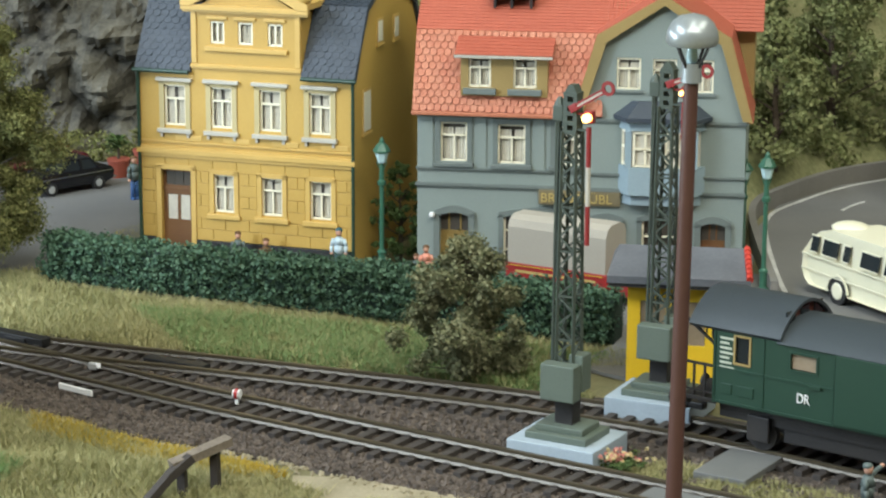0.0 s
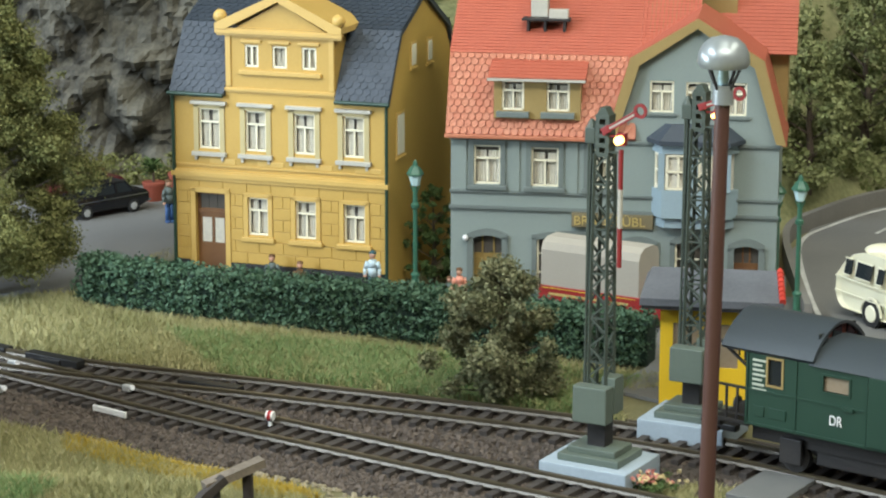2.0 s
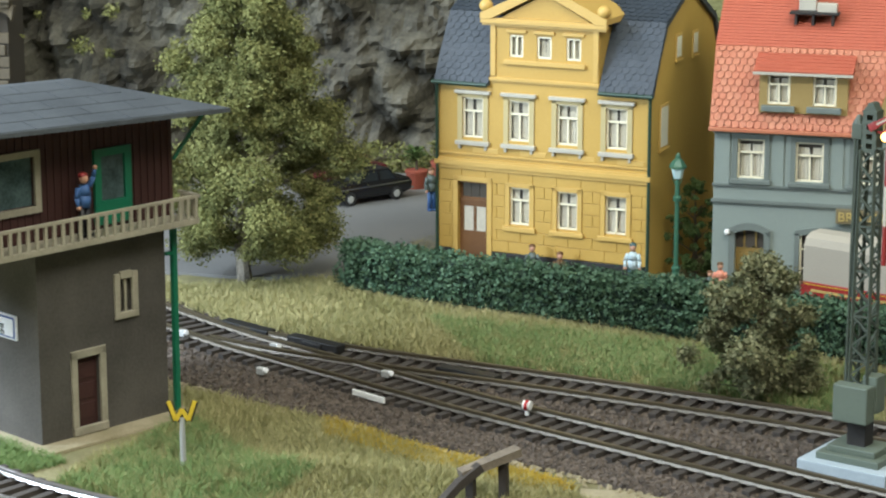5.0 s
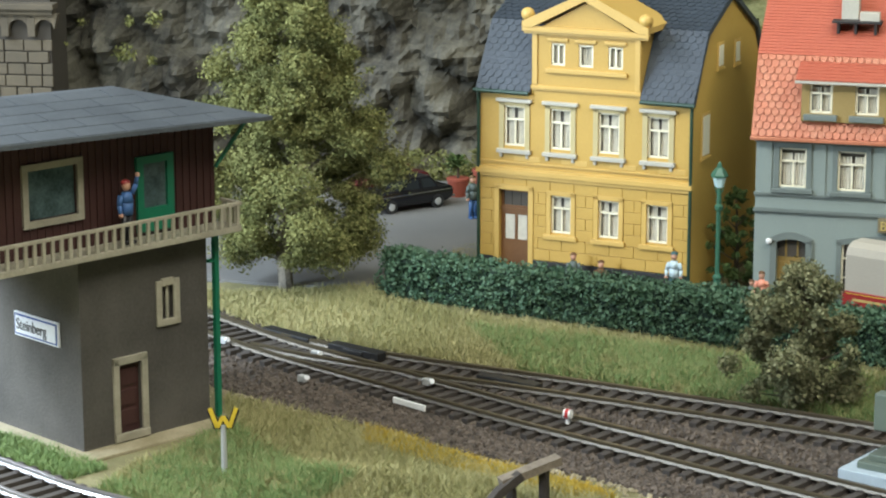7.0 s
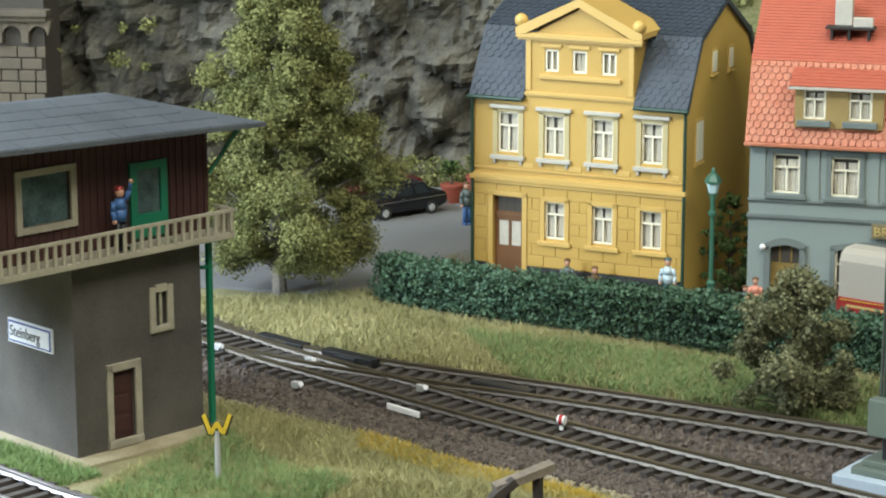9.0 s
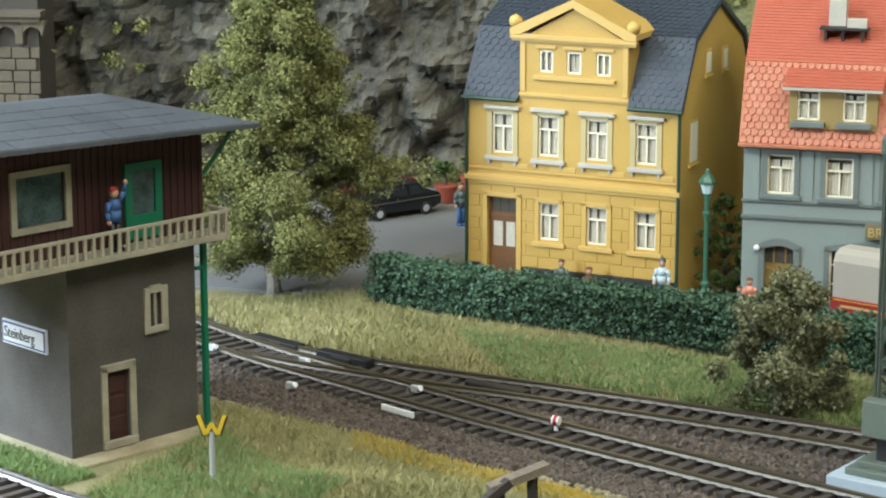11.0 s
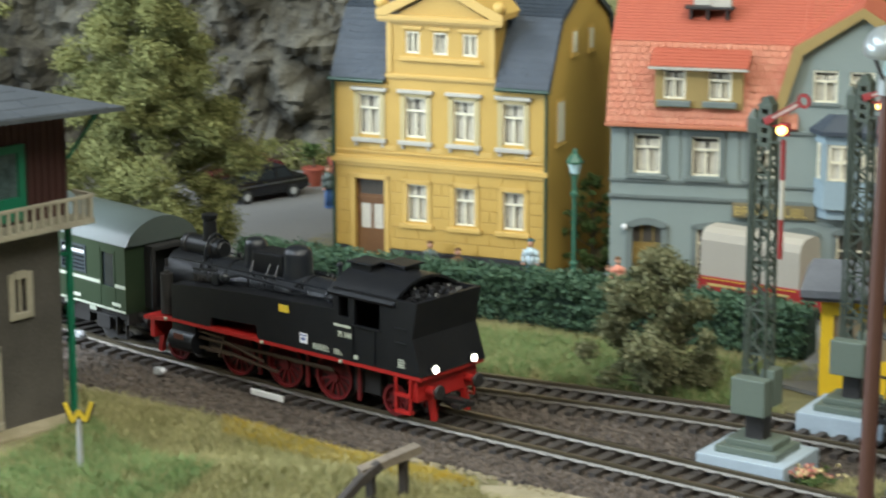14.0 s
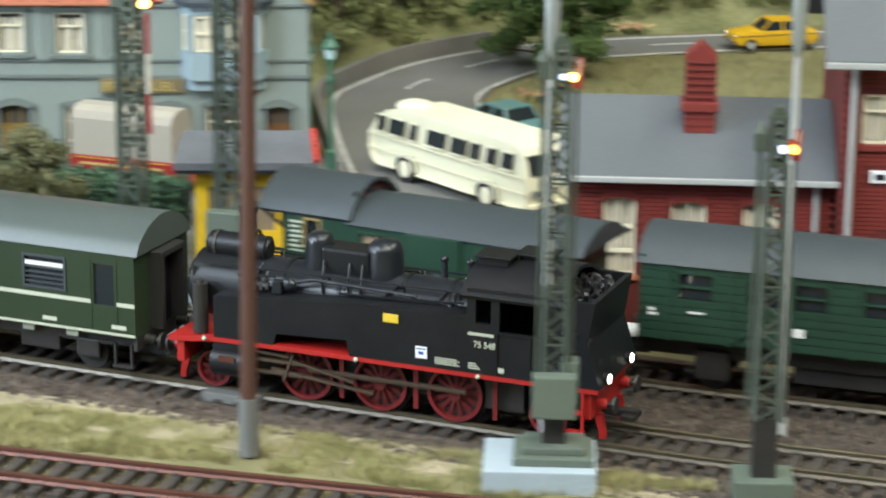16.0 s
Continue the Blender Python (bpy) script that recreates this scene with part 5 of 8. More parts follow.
            ball(bm, (x + dx * 0.5, s * 9.7, 34.6), r * 1.9, seg=8)
            part("bent_pipe", bm, BLACK_BOILER, L)
        for x, zz, ln in ((-46, 36.2, 12), (-14, 34.4, 30), (8, 35.4, 16)):
            bm = B()
            rod(bm, (x, s * 10.4, zz), (x + ln, s * 10.3, zz + 0.8), 0.42, seg=6)
            part("long_pipe", bm, BLACK, L)
        for k in range(5):
            bm = B()
            box(bm, -44 + 1.9 * k, -42.9 + 1.9 * k, s * 10.8, s * 12.4, 32 + 0.3 * k, 35.2, 0.2)
            part("lubricator", bm, DARK_METAL, L)
        bm = B()
        rod(bm, (-57, s * 13, 18), (-57, s * 13, 33), 2.3, seg=14)
        rod(bm, (-57, s * 13, 30), (-57, s * 13, 34), 1.5, 1.0, 12)
        rod(bm, (-61, s * 9, 18), (-61, s * 9, 37), 0.5, seg=6)
        part("air_pump", bm, DARK_METAL, L, "", True)
    bm = B()
    n = 10
    for k in range(n):
        a0, a1 = math.pi * k / n, math.pi * (k + 1) / n
        rod(bm, (-45, 5.6 * math.cos(a0), 37 + 10.2 * math.sin(a0)), (-45, 5.6 * math.cos(a1), 37 + 10.2 * math.sin(a1)), 0.55, seg=6)
    part("exhaust_pipe", bm, BLACK_BOILER, L)
    for x in (13, 21):
        bm = B()
        rod(bm, (x, 3, 38), (x, 3, 44), 1.1, 0.8, 10)
        ball(bm, (x, 3, 44.4), 1.2)
        part("whistle", bm, BLACK_BOILER, L, "", True)
    # cab
    holes = [(37, 48.5, 31, 40.5), (30, 34.5, 33, 40)]
    for s in (-1, 1):
        bm = B()
        holed_wall(bm, 27.5, 50.5, 18, 43, holes, s * 15.2, s * 16.6)
        part("cab_side", bm, BLACK, L)
        bm = B()
        box(bm, 36.2, 36.7, s * 16.5, s * 17.1, 18.5, 31)
        box(bm, 46, 46.5, s * 16.5, s * 17.1, 18.5, 31)
        box(bm, 36.2, 49, s * 16.5, s * 17.2, 30.6, 31.2)
        part("door_beading", bm, BLACK, L)
        bm = B()
        box(bm, 27.9, 35.5, s * 16.5, s * 16.8, 29.4, 30.2)
        part("plate_bar", bm, STRIPE, L)
    for s in (-1,):
        words("75 548", 2.7, STRIPE, L, 29.6, -16.8, 25.9, wide=0.86, name="number_plate_lettering")
    bm = B()
    for k in range(3):
        box(bm, 28, 31.5 - 0.6 * k, -16.85, -16.6, 19.4 + 0.7 * k, 19.7 + 0.7 * k)
    box(bm, 36.9, 38.6, -16.85, -16.6, 19.2, 20.6)
    for k in range(4):
        box(bm, 56.5, 59.5 - 0.4 * (k % 2), -16.85, -16.6, 20 + 0.8 * k, 20.35 + 0.8 * k)
    part("small_lettering", bm, STRIPE, L)
    bm = B()
    prism(bm, [(-15.2, 18), (15.2, 18), (15.2, 42), (8, 46.6), (-8, 46.6), (-15.2, 42)], 27.6, 28.8, "x")
    prism(bm, [(-15.2, 18), (15.2, 18), (15.2, 42), (8, 46.6), (-8, 46.6), (-15.2, 42)], 49.2, 50.4, "x")
    part("cab_bulkhead", bm, BLACK, L)
    bm = B()
    arc = [(-17.6 + 35.2 * k / 14, 41.2 + 7.2 * math.sin(math.pi * k / 14) ** 0.75) for k in range(15)]
    inner = [(y * 0.97, z - 1.0) for y, z in arc]
    prism(bm, arc + inner[::-1], 25.8, 55, "x")
    part("cab_roof", bm, BLACK, L, "", True)
    for x, y in ((32, -3), (42, 3)):
        bm = B()
        box(bm, x - 5, x + 4, y - 4, y + 4, 47.2, 49.6, 0.4)
        box(bm, x - 6, x + 5, y - 5, y + 5, 49.6, 50.3, 0.3)
        part("roof_vent", bm, BLACK, L)
    # bunker
    bm = B()
    prism(bm, [(50.4, 18), (66.5, 18), (62.5, 30.5), (64.5, 43), (50.4, 43)], -16.6, -15.4, "y")
    prism(bm, [(50.4, 18), (66.5, 18), (62.5, 30.5), (64.5, 43), (50.4, 43)], 15.4, 16.6, "y")
    prism(bm, [(66.5, 18), (65, 18), (61, 30.5), (63, 43), (64.5, 43), (62.5, 30.5)], -15.4, 15.4, "y")
    box(bm, 50.4, 62, -15.4, 15.4, 38, 39)
    part("bunker", bm, BLACK, L)
    bm = B()
    box(bm, 55, 60, -17.0, -16.5, 33, 33.6)
    box(bm, 55, 60, -17.0, -16.5, 28, 28.6)
    box(bm, 55, 60, 16.5, 17.0, 33, 33.6)
    part("bunker_step", bm, BLACK, L)
    rng = np.random.RandomState(3)
    bm = B()
    for k in range(160):
        x, y = rng.uniform(51.5, 62), rng.uniform(-14, 14)
        s = rng.uniform(0.7, 1.5)
        m = Matrix.Translation((x, y, 40 + rng.uniform(0, 4.6) * (1 - (abs(y) / 17) ** 2))) @ Euler(rng.uniform(0, 3, 3)).to_matrix().to_4x4() @ Matrix.Diagonal((s, s * 0.8, s * 0.7, 1))
        bmesh.ops.create_cube(bm, size=1.3, matrix=m)
    ob = part("coal", bm, COAL, L)
    ob["kind"] = "stuff"
    # steps
    for x in (55,):
        for s in (-1, 1):
            bm = B()
            box(bm, x, x + 7, s * 15, s * 17, 10, 10.9)
            box(bm, x, x + 7, s * 15, s * 17, 4.2, 5.1)
            box(bm, x, x + 0.8, s * 16, s * 16.8, 4.2, 16.5)
            box(bm, x + 6.2, x + 7, s * 16, s * 16.8, 4.2, 16.5)
            part("cab_step" if x > 0 else "front_step", bm, RED_BRIGHT, L)
    # headlamps at the bunker end
    for y in (-10, 10):
        lamp = new("headlamp")
        lamp.parent = L
        bm = B()
        rod(bm, (63.6, y, 19.6), (67.0, y, 19.6), 1.7, seg=14)
        part("lamp_case", bm, BLACK, lamp)
        bm = B()
        rod(bm, (66.9, y, 19.6), (67.3, y, 19.6), 1.35, seg=14)
        part("lens", bm, LED, lamp, "lit warm white lens")
    # wheels
    drv, car = wheel_mesh(8.4, 13, SHADED_RED, "driving_wheel"), wheel_mesh(5.6, 9, SHADED_RED, "carrying_wheel")
    tdr, tca = tyre_mesh(8.4), tyre_mesh(5.6)
    turning, rods = [], []
    for x, r, m, t in ((-54.5, 5.6, car, tca), (-24.5, 8.4, drv, tdr), (-1.5, 8.4, drv, tdr), (21.5, 8.4, drv, tdr), (49.5, 5.6, car, tca)):
        for s in (-1, 1):
            w = share("driving_wheel" if r > 6 else "carrying_wheel", m, L, x, s * 8.9, r)
            tw = new("tyre", t)
            tw.parent = w
            if s > 0:
                tw.matrix_basis = pose(0, 0, 0, 0, 0, 180)
            turning.append((w, x, s * 8.9, r))
            # added dark disc, stands in for the shade between the spokes
            bm = B()
            rod(bm, (x, s * 6.4, r), (x, s * 7.4, r), r - 1.2, seg=20)
            part("spoke_shade_disc", bm, DARK_METAL, L)
    # cylinders, rods
    for s in (-1, 1):
        bm = B()
        rod(bm, (-52, s * 13.5, 10), (-40, s * 13.5, 10), 4.4, seg=18)
        box(bm, -52, -40, s * 10, s * 15.8, 10, 17, 0.6)
        part("cylinder_block", bm, BLACK, L, "", True)
        bm = B()
        box(bm, -49, -44, s * 17.8, s * 18.0, 11, 13)
        part("cylinder_plate", bm, RAIL_RUST, L)
        bm = B()
        box(bm, -26, 23, s * 11.4, s * 12.2, 5.4, 6.7, 0.2)
        rods.append(part("coupling_rod", bm, ROD, L))
        bm = B()
        bar(bm, (-34, s * 13.2, 9.5), (-2, s * 13.2, 6.2), 1.2, 0.8)
        part("connecting_rod", bm, ROD, L)
        bm = B()
        box(bm, -40, -24, s * 13, s * 14, 11.6, 12.6)
        box(bm, -40, -24, s * 13, s * 14, 8, 8.9)
        bar(bm, (-27, s * 13.8, 15), (-30, s * 13.8, 6.5), 1.0, 0.7)
        bar(bm, (-28, s * 14, 14), (-40, s * 14, 14.6), 0.8, 0.7)
        bar(bm, (-27, s * 14, 13), (-8, s * 14, 9), 0.8, 0.7)
        part("valve_gear", bm, ROD, L)
        for x in (-13, 10, 34):
            bm = B()
            box(bm, x - 0.7, x + 0.7, s * 10.2, s * 11, 2.6, 15)
            part("brake_hanger", bm, SHADED_RED, L)
    bm = B()
    box(bm, 30, 42, -9, 9, 5, 14, 0.5)
    part("ashpan", bm, DARK_METAL, L)
    L.scale = (1.025, 1, 1)
    return L, turning, rods


def coach():
    c = thing("passenger_coach", 0, 0, 0, 0, "dark green passenger coach with pale lining and grey-green roof", "railway coach")
    X, Wd = 74, 16.8
    wins = [(-52, -42), (-34, -24), (-8, 2), (10, 20), (36, 50)]
    for s in (-1, 1):
        bm = B()
        holed_wall(bm, -X, X, 14, 40, [(a, b, 26.5, 36) for a, b in wins] + [(60, 67, 23, 36), (-67, -60, 23, 36)], s * (Wd - 1.2), s * Wd)
        part("body_side", bm, COACH_GREEN, c)
        bm = B()
        for a, b in [(-59, 59), (68, X), (-X, -68)]:
            box(bm, a, b, s * Wd, s * (Wd + 0.25), 23.4, 24.6)
        box(bm, -X, X, s * Wd, s * (Wd + 0.25), 14.2, 14.9)
        part("lining", bm, STRIPE, c)
        for a, b in wins:
            w = new("window")
            w.parent = c
            bm = B()
            holed_wall(bm, a - 0.6, b + 0.6, 25.9, 36.6, [(a + 0.2, b - 0.2, 26.7, 35.8)], s * (Wd - 0.9), s * (Wd + 0.35))
            box(bm, a, b, s * (Wd - 0.8), s * (Wd + 0.2), 32.4, 33.0)
            if a > 30:
                for k in range(3):
                    box(bm, a, b, s * (Wd - 0.8), s * (Wd + 0.1), 27.6 + 1.5 * k, 28.1 + 1.5 * k)
            part("window_frame", bm, DARK_METAL if a < 30 else ROOF_GREY, w)
            bm = B()
            box(bm, a, b, s * (Wd - 1.1), s * (Wd - 0.9), 26.5, 36)
            part("pane", bm, CAR_GLASS, w)
            if a > 30:
                bm = B()
                box(bm, a + 0.4, b - 0.4, s * (Wd - 0.2), s * (Wd + 0.2), 33.2, 34.4)
                part("blind", bm, PURE_WHITE, w, "white rolled blind")
        for a, b in ((60, 67), (-67, -60)):
            d = new("door")
            d.parent = c
            bm = B()
            box(bm, a, b, s * (Wd - 1.0), s * (Wd - 0.7), 23, 36)
            part("pane", bm, CAR_GLASS, d)
            bm = B()
            box(bm, a - 1.1, a - 0.7, s * Wd, s * (Wd + 0.2), 14.5, 37.5)
            box(bm, b + 0.7, b + 1.1, s * Wd, s * (Wd + 0.2), 14.5, 37.5)
            part("door_beading", bm, COACH_GREEN, d)
        bm = B()
        for k in range(8):
            x = -60 + k * 15.5
            box(bm, x, x + 4, s * (Wd - 3), s * (Wd - 2.6), 11.2, 13.0)
        part("frame_lettering", bm, STRIPE, c)
        bm = B()
        for x in (-30, 42, 66):
            box(bm, x, x + 5, s * (Wd + 0.1), s * (Wd + 0.3), 16.2, 17.4)
        part("side_lettering", bm, STRIPE, c)
    for x in (-X, X - 1.2):
        bm = B()
        for y0, y1 in ((-15.6, -6), (6, 15.6)):
            box(bm, x, x + 1.2, y0, y1, 14, 42)
        box(bm, x, x + 1.2, -6, 6, 36, 45)
        part("end_wall", bm, COACH_GREEN, c)
        bm = B()
        box(bm, x, x + 1.0, -6, 6, 14, 36)
        part("gangway_door", bm, BLACK, c)
    for x0, x1 in ((X, X + 4.5), (-X - 4.5, -X)):
        bm = B()
        for y in (-6.8, 6.8):
            box(bm, x0, x1, y - 0.9, y + 0.9, 15, 38)
        box(bm, x0, x1, -7.6, 7.6, 37, 39, 0.4)
        part("gangway_bellows", bm, RUBBER, c)
    bm = B()
    prof = [(-Wd - 0.4 + (2 * Wd + 0.8) * k / 18, 39.6 + 9.6 * math.sin(math.pi * k / 18) ** 0.6) for k in range(19)]
    prism(bm, prof, -X - 1.2, X + 1.2, "x")
    part("roof", bm, ROOF_GREEN, c, "", True)
    bm = B()
    box(bm, -X, X, -12, 12, 9.5, 14)
    for x in (-40, 0, 30):
        box(bm, x, x + 14, -11, 11, 4.5, 9.5, 0.6)
    part("underframe", bm, DARK_METAL, c)
    for x in (-55, 0, 55):
        for s in (-1, 1):
            bm = B()
            box(bm, x - 4, x + 4, s * 11.5, s * 13, 4.5, 10.5, 0.6)
            box(bm, x - 9, x + 9, s * 11.8, s * 12.8, 9.5, 10.5)
            part("axlebox", bm, DARK_METAL, c)
    wm = wheel_mesh(5.6, 0, DARK_METAL, "wheel")
    bm = B()
    rod(bm, (0, -1, 0), (0, 1, 0), 5.4, seg=24)
    dm = mesh_of("wheel", bm, DARK_METAL)
    turning = []
    for x in (-55, 0, 55):
        for s in (-1, 1):
            turning.append((share("wheel", dm, c, x, s * 8.8, 5.5), x, s * 8.8, 5.5))
    for x, s in ((X - 1, 1), (-X + 1, -1)):
        buffers(c, x, s, DARK_METAL)
        bm = B()
        box(bm, x - 0.5, x + 0.8, -15.5, 15.5, 9.5, 14)
        part("buffer_beam", bm, DARK_METAL, c)
        for y in (-14.5, 14.5):
            bm = B()
            box(bm, x - 8, x - 1, y - 1, y + 1, 3.5, 4.3)
            box(bm, x - 7.6, x - 7, y - 0.5, y + 0.5, 4, 11)
            box(bm, x - 2, x - 1.4, y - 0.5, y + 0.5, 4, 11)
            part("step", bm, DARK_METAL, c)
    return c, turning


def luggage_van():
    w = thing("green_luggage_van", 0, 0, 0, 0, "green luggage van with raised dark grey lookout roof", "railway wagon", "wagons on the back line")
    X0, X1, Wd = -45.2, 53, 16.4
    for s in (-1, 1):
        bm = B()
        holed_wall(bm, X0, X1, 12, 36, [(-37, -32, 26.5, 35), (-17, -8, 28, 33), (24, 30, 26, 32)], s * (Wd - 1.2), s * Wd)
        part("body_side", bm, WAGON_GREEN, w)
        for a, b, z0, z1, m in ((-37, -32, 26.5, 35, CAR_GLASS), (-17, -8, 28, 33, KIOSK_GLASS), (24, 30, 26, 32, CAR_GLASS)):
            q = new("window")
            q.parent = w
            bm = B()
            holed_wall(bm, a - 0.7, b + 0.7, z0 - 0.7, z1 + 0.7, [(a, b, z0, z1)], s * (Wd - 0.9), s * (Wd + 0.3))
            part("window_frame", bm, OCHRE if a < -30 else WAGON_GREEN, q)
            bm = B()
            box(bm, a, b, s * (Wd - 1.0), s * (Wd - 0.7), z0, z1)
            part("pane", bm, m, q)
        bm = B()
        for z in (12.4, 23.6):
            box(bm, X0, X1, s * Wd, s * (Wd + 0.3), z, z + 0.7)
        for x in (X0 + 0.3, -27, -2, 18, 36, X1 - 1):
            box(bm, x, x + 0.6, s * Wd, s * (Wd + 0.3), 12, 36)
        part("body_strip", bm, WAGON_GREEN, w)
        bm = B()
        box(bm, -1, 18, s * (Wd + 0.1), s * (Wd + 0.9), 13, 35.4, 0.2)
        part("sliding_door", bm, WAGON_GREEN, w)
        bm = B()
        box(bm, -10, -6, s * Wd, s * (Wd + 0.9), 23, 24)
        part("handle", bm, WAGON_GREEN, w)
        for a, b in ((-42, -38), (-36, -30)):
            bm = B()
            box(bm, a, b, s * Wd, s * (Wd + 0.35), 15.5, 19, 0.15)
            part("hatch", bm, WAGON_GREEN, w)
        for k in range(7):
            bm = B()
            box(bm, -42.6, -42.6 + (5.2 - 0.9 * (k % 3)), s * Wd, s * (Wd + 0.2), 24.0 + 1.6 * k, 24.7 + 1.6 * k)
            part("inscription", bm, STRIPE, w, "white line of small lettering")
    words("DR", 4.6, PURE_WHITE, w, -14.5, -Wd - 0.25, 17.5, wide=0.75)
    for x in (X0, X1 - 1.2):
        bm = B()
        box(bm, x, x + 1.2, -Wd, Wd, 12, 38)
        part("end_wall", bm, WAGON_GREEN, w)
    # roof and lookout
    bm = B()
    prof = [(-Wd - 0.8 + (2 * Wd + 1.6) * k / 16, 35.6 + 6.6 * math.sin(math.pi * k / 16) ** 0.7) for k in range(17)]
    prism(bm, prof, -22, X1 + 6, "x")
    part("roof", bm, ROOF_GREY, w, "", True)
    bm = B()
    prof = [(-Wd - 1.2 + (2 * Wd + 2.4) * k / 16, 37.2 + 9.6 * math.sin(math.pi * k / 16) ** 0.75) for k in range(17)]
    inn = [(y * 0.95, z - 1.0) for y, z in prof]
    prism(bm, prof + inn[::-1], X0 - 8.6, -20.4, "x")
    part("lookout_roof", bm, ROOF_GREY, w, "", True)
    bm = B()
    prism(bm, inn, -25, -22, "x")
    box(bm, X0, -23, -Wd + 0.3, Wd - 0.3, 35.8, 38.2)
    part("lookout_end", bm, mat("brown_boards", (0.10, 0.03, 0.02), 0.6), w)
    for y in (-9, 0, 9):
        bm = B()
        box(bm, -22, -21.4, y - 2.6, y + 2.6, 40.5, 44.5)
        part("lookout_window", bm, CAR_GLASS, w)
    # end platform with railing
    bm = B()
    box(bm, X0 - 13, X0, -14, 14, 10.5, 12, 0.2)
    part("platform", bm, DARK_METAL, w)
    for y in (-13.6, 13.6):
        bm = B()
        for x in (X0 - 12.4, X0 - 8.5, X0 - 4.5, X0 - 0.8):
            bar(bm, (x, y, 12), (x, y, 23), 0.7, 0.7)
        bar(bm, (X0 - 12.6, y, 23), (X0 - 0.5, y, 23), 0.8, 0.8)
        bar(bm, (X0 - 12.6, y, 14), (X0 - 0.5, y, 14), 0.6, 0.6)
        part("railing", bm, DARK_METAL, w)
        bm = B()
        bar(bm, (X0 - 11.5, y, 37.5), (X0 - 0.4, y, 30), 0.8, 0.8)
        for k in range(4):
            bar(bm, (X0 - 2 - 2.2 * k, y, 37.5), (X0 - 2 - 2.2 * k, y, 32 + 1.5 * k), 0.5, 0.5)
        part("roof_bracket", bm, DARK_METAL, w)
    bm = B()
    box(bm, X0, X1, -11, 11, 6, 12)
    box(bm, -22, 24, -10, 10, 1, 8, 0.5)
    part("underframe", bm, DARK_METAL, w)
    bm = B()
    rod(bm, (0, -1, 0), (0, 1, 0), 5.4, seg=22)
    dm = mesh_of("wheel", bm, DARK_METAL)
    for x in (-30, 34):
        for s in (-1, 1):
            share("wheel", dm, w, x, s * 8.8, 2.4)
            bm = B()
            box(bm, x - 4, x + 4, s * 11.4, s * 13, 0.4, 9, 0.5)
            part("axlebox", bm, DARK_METAL, w)
    for x, s in ((X0 - 12, -1), (X1, 1)):
        buffers(w, x, s, DARK_METAL, 9.4)
    return w


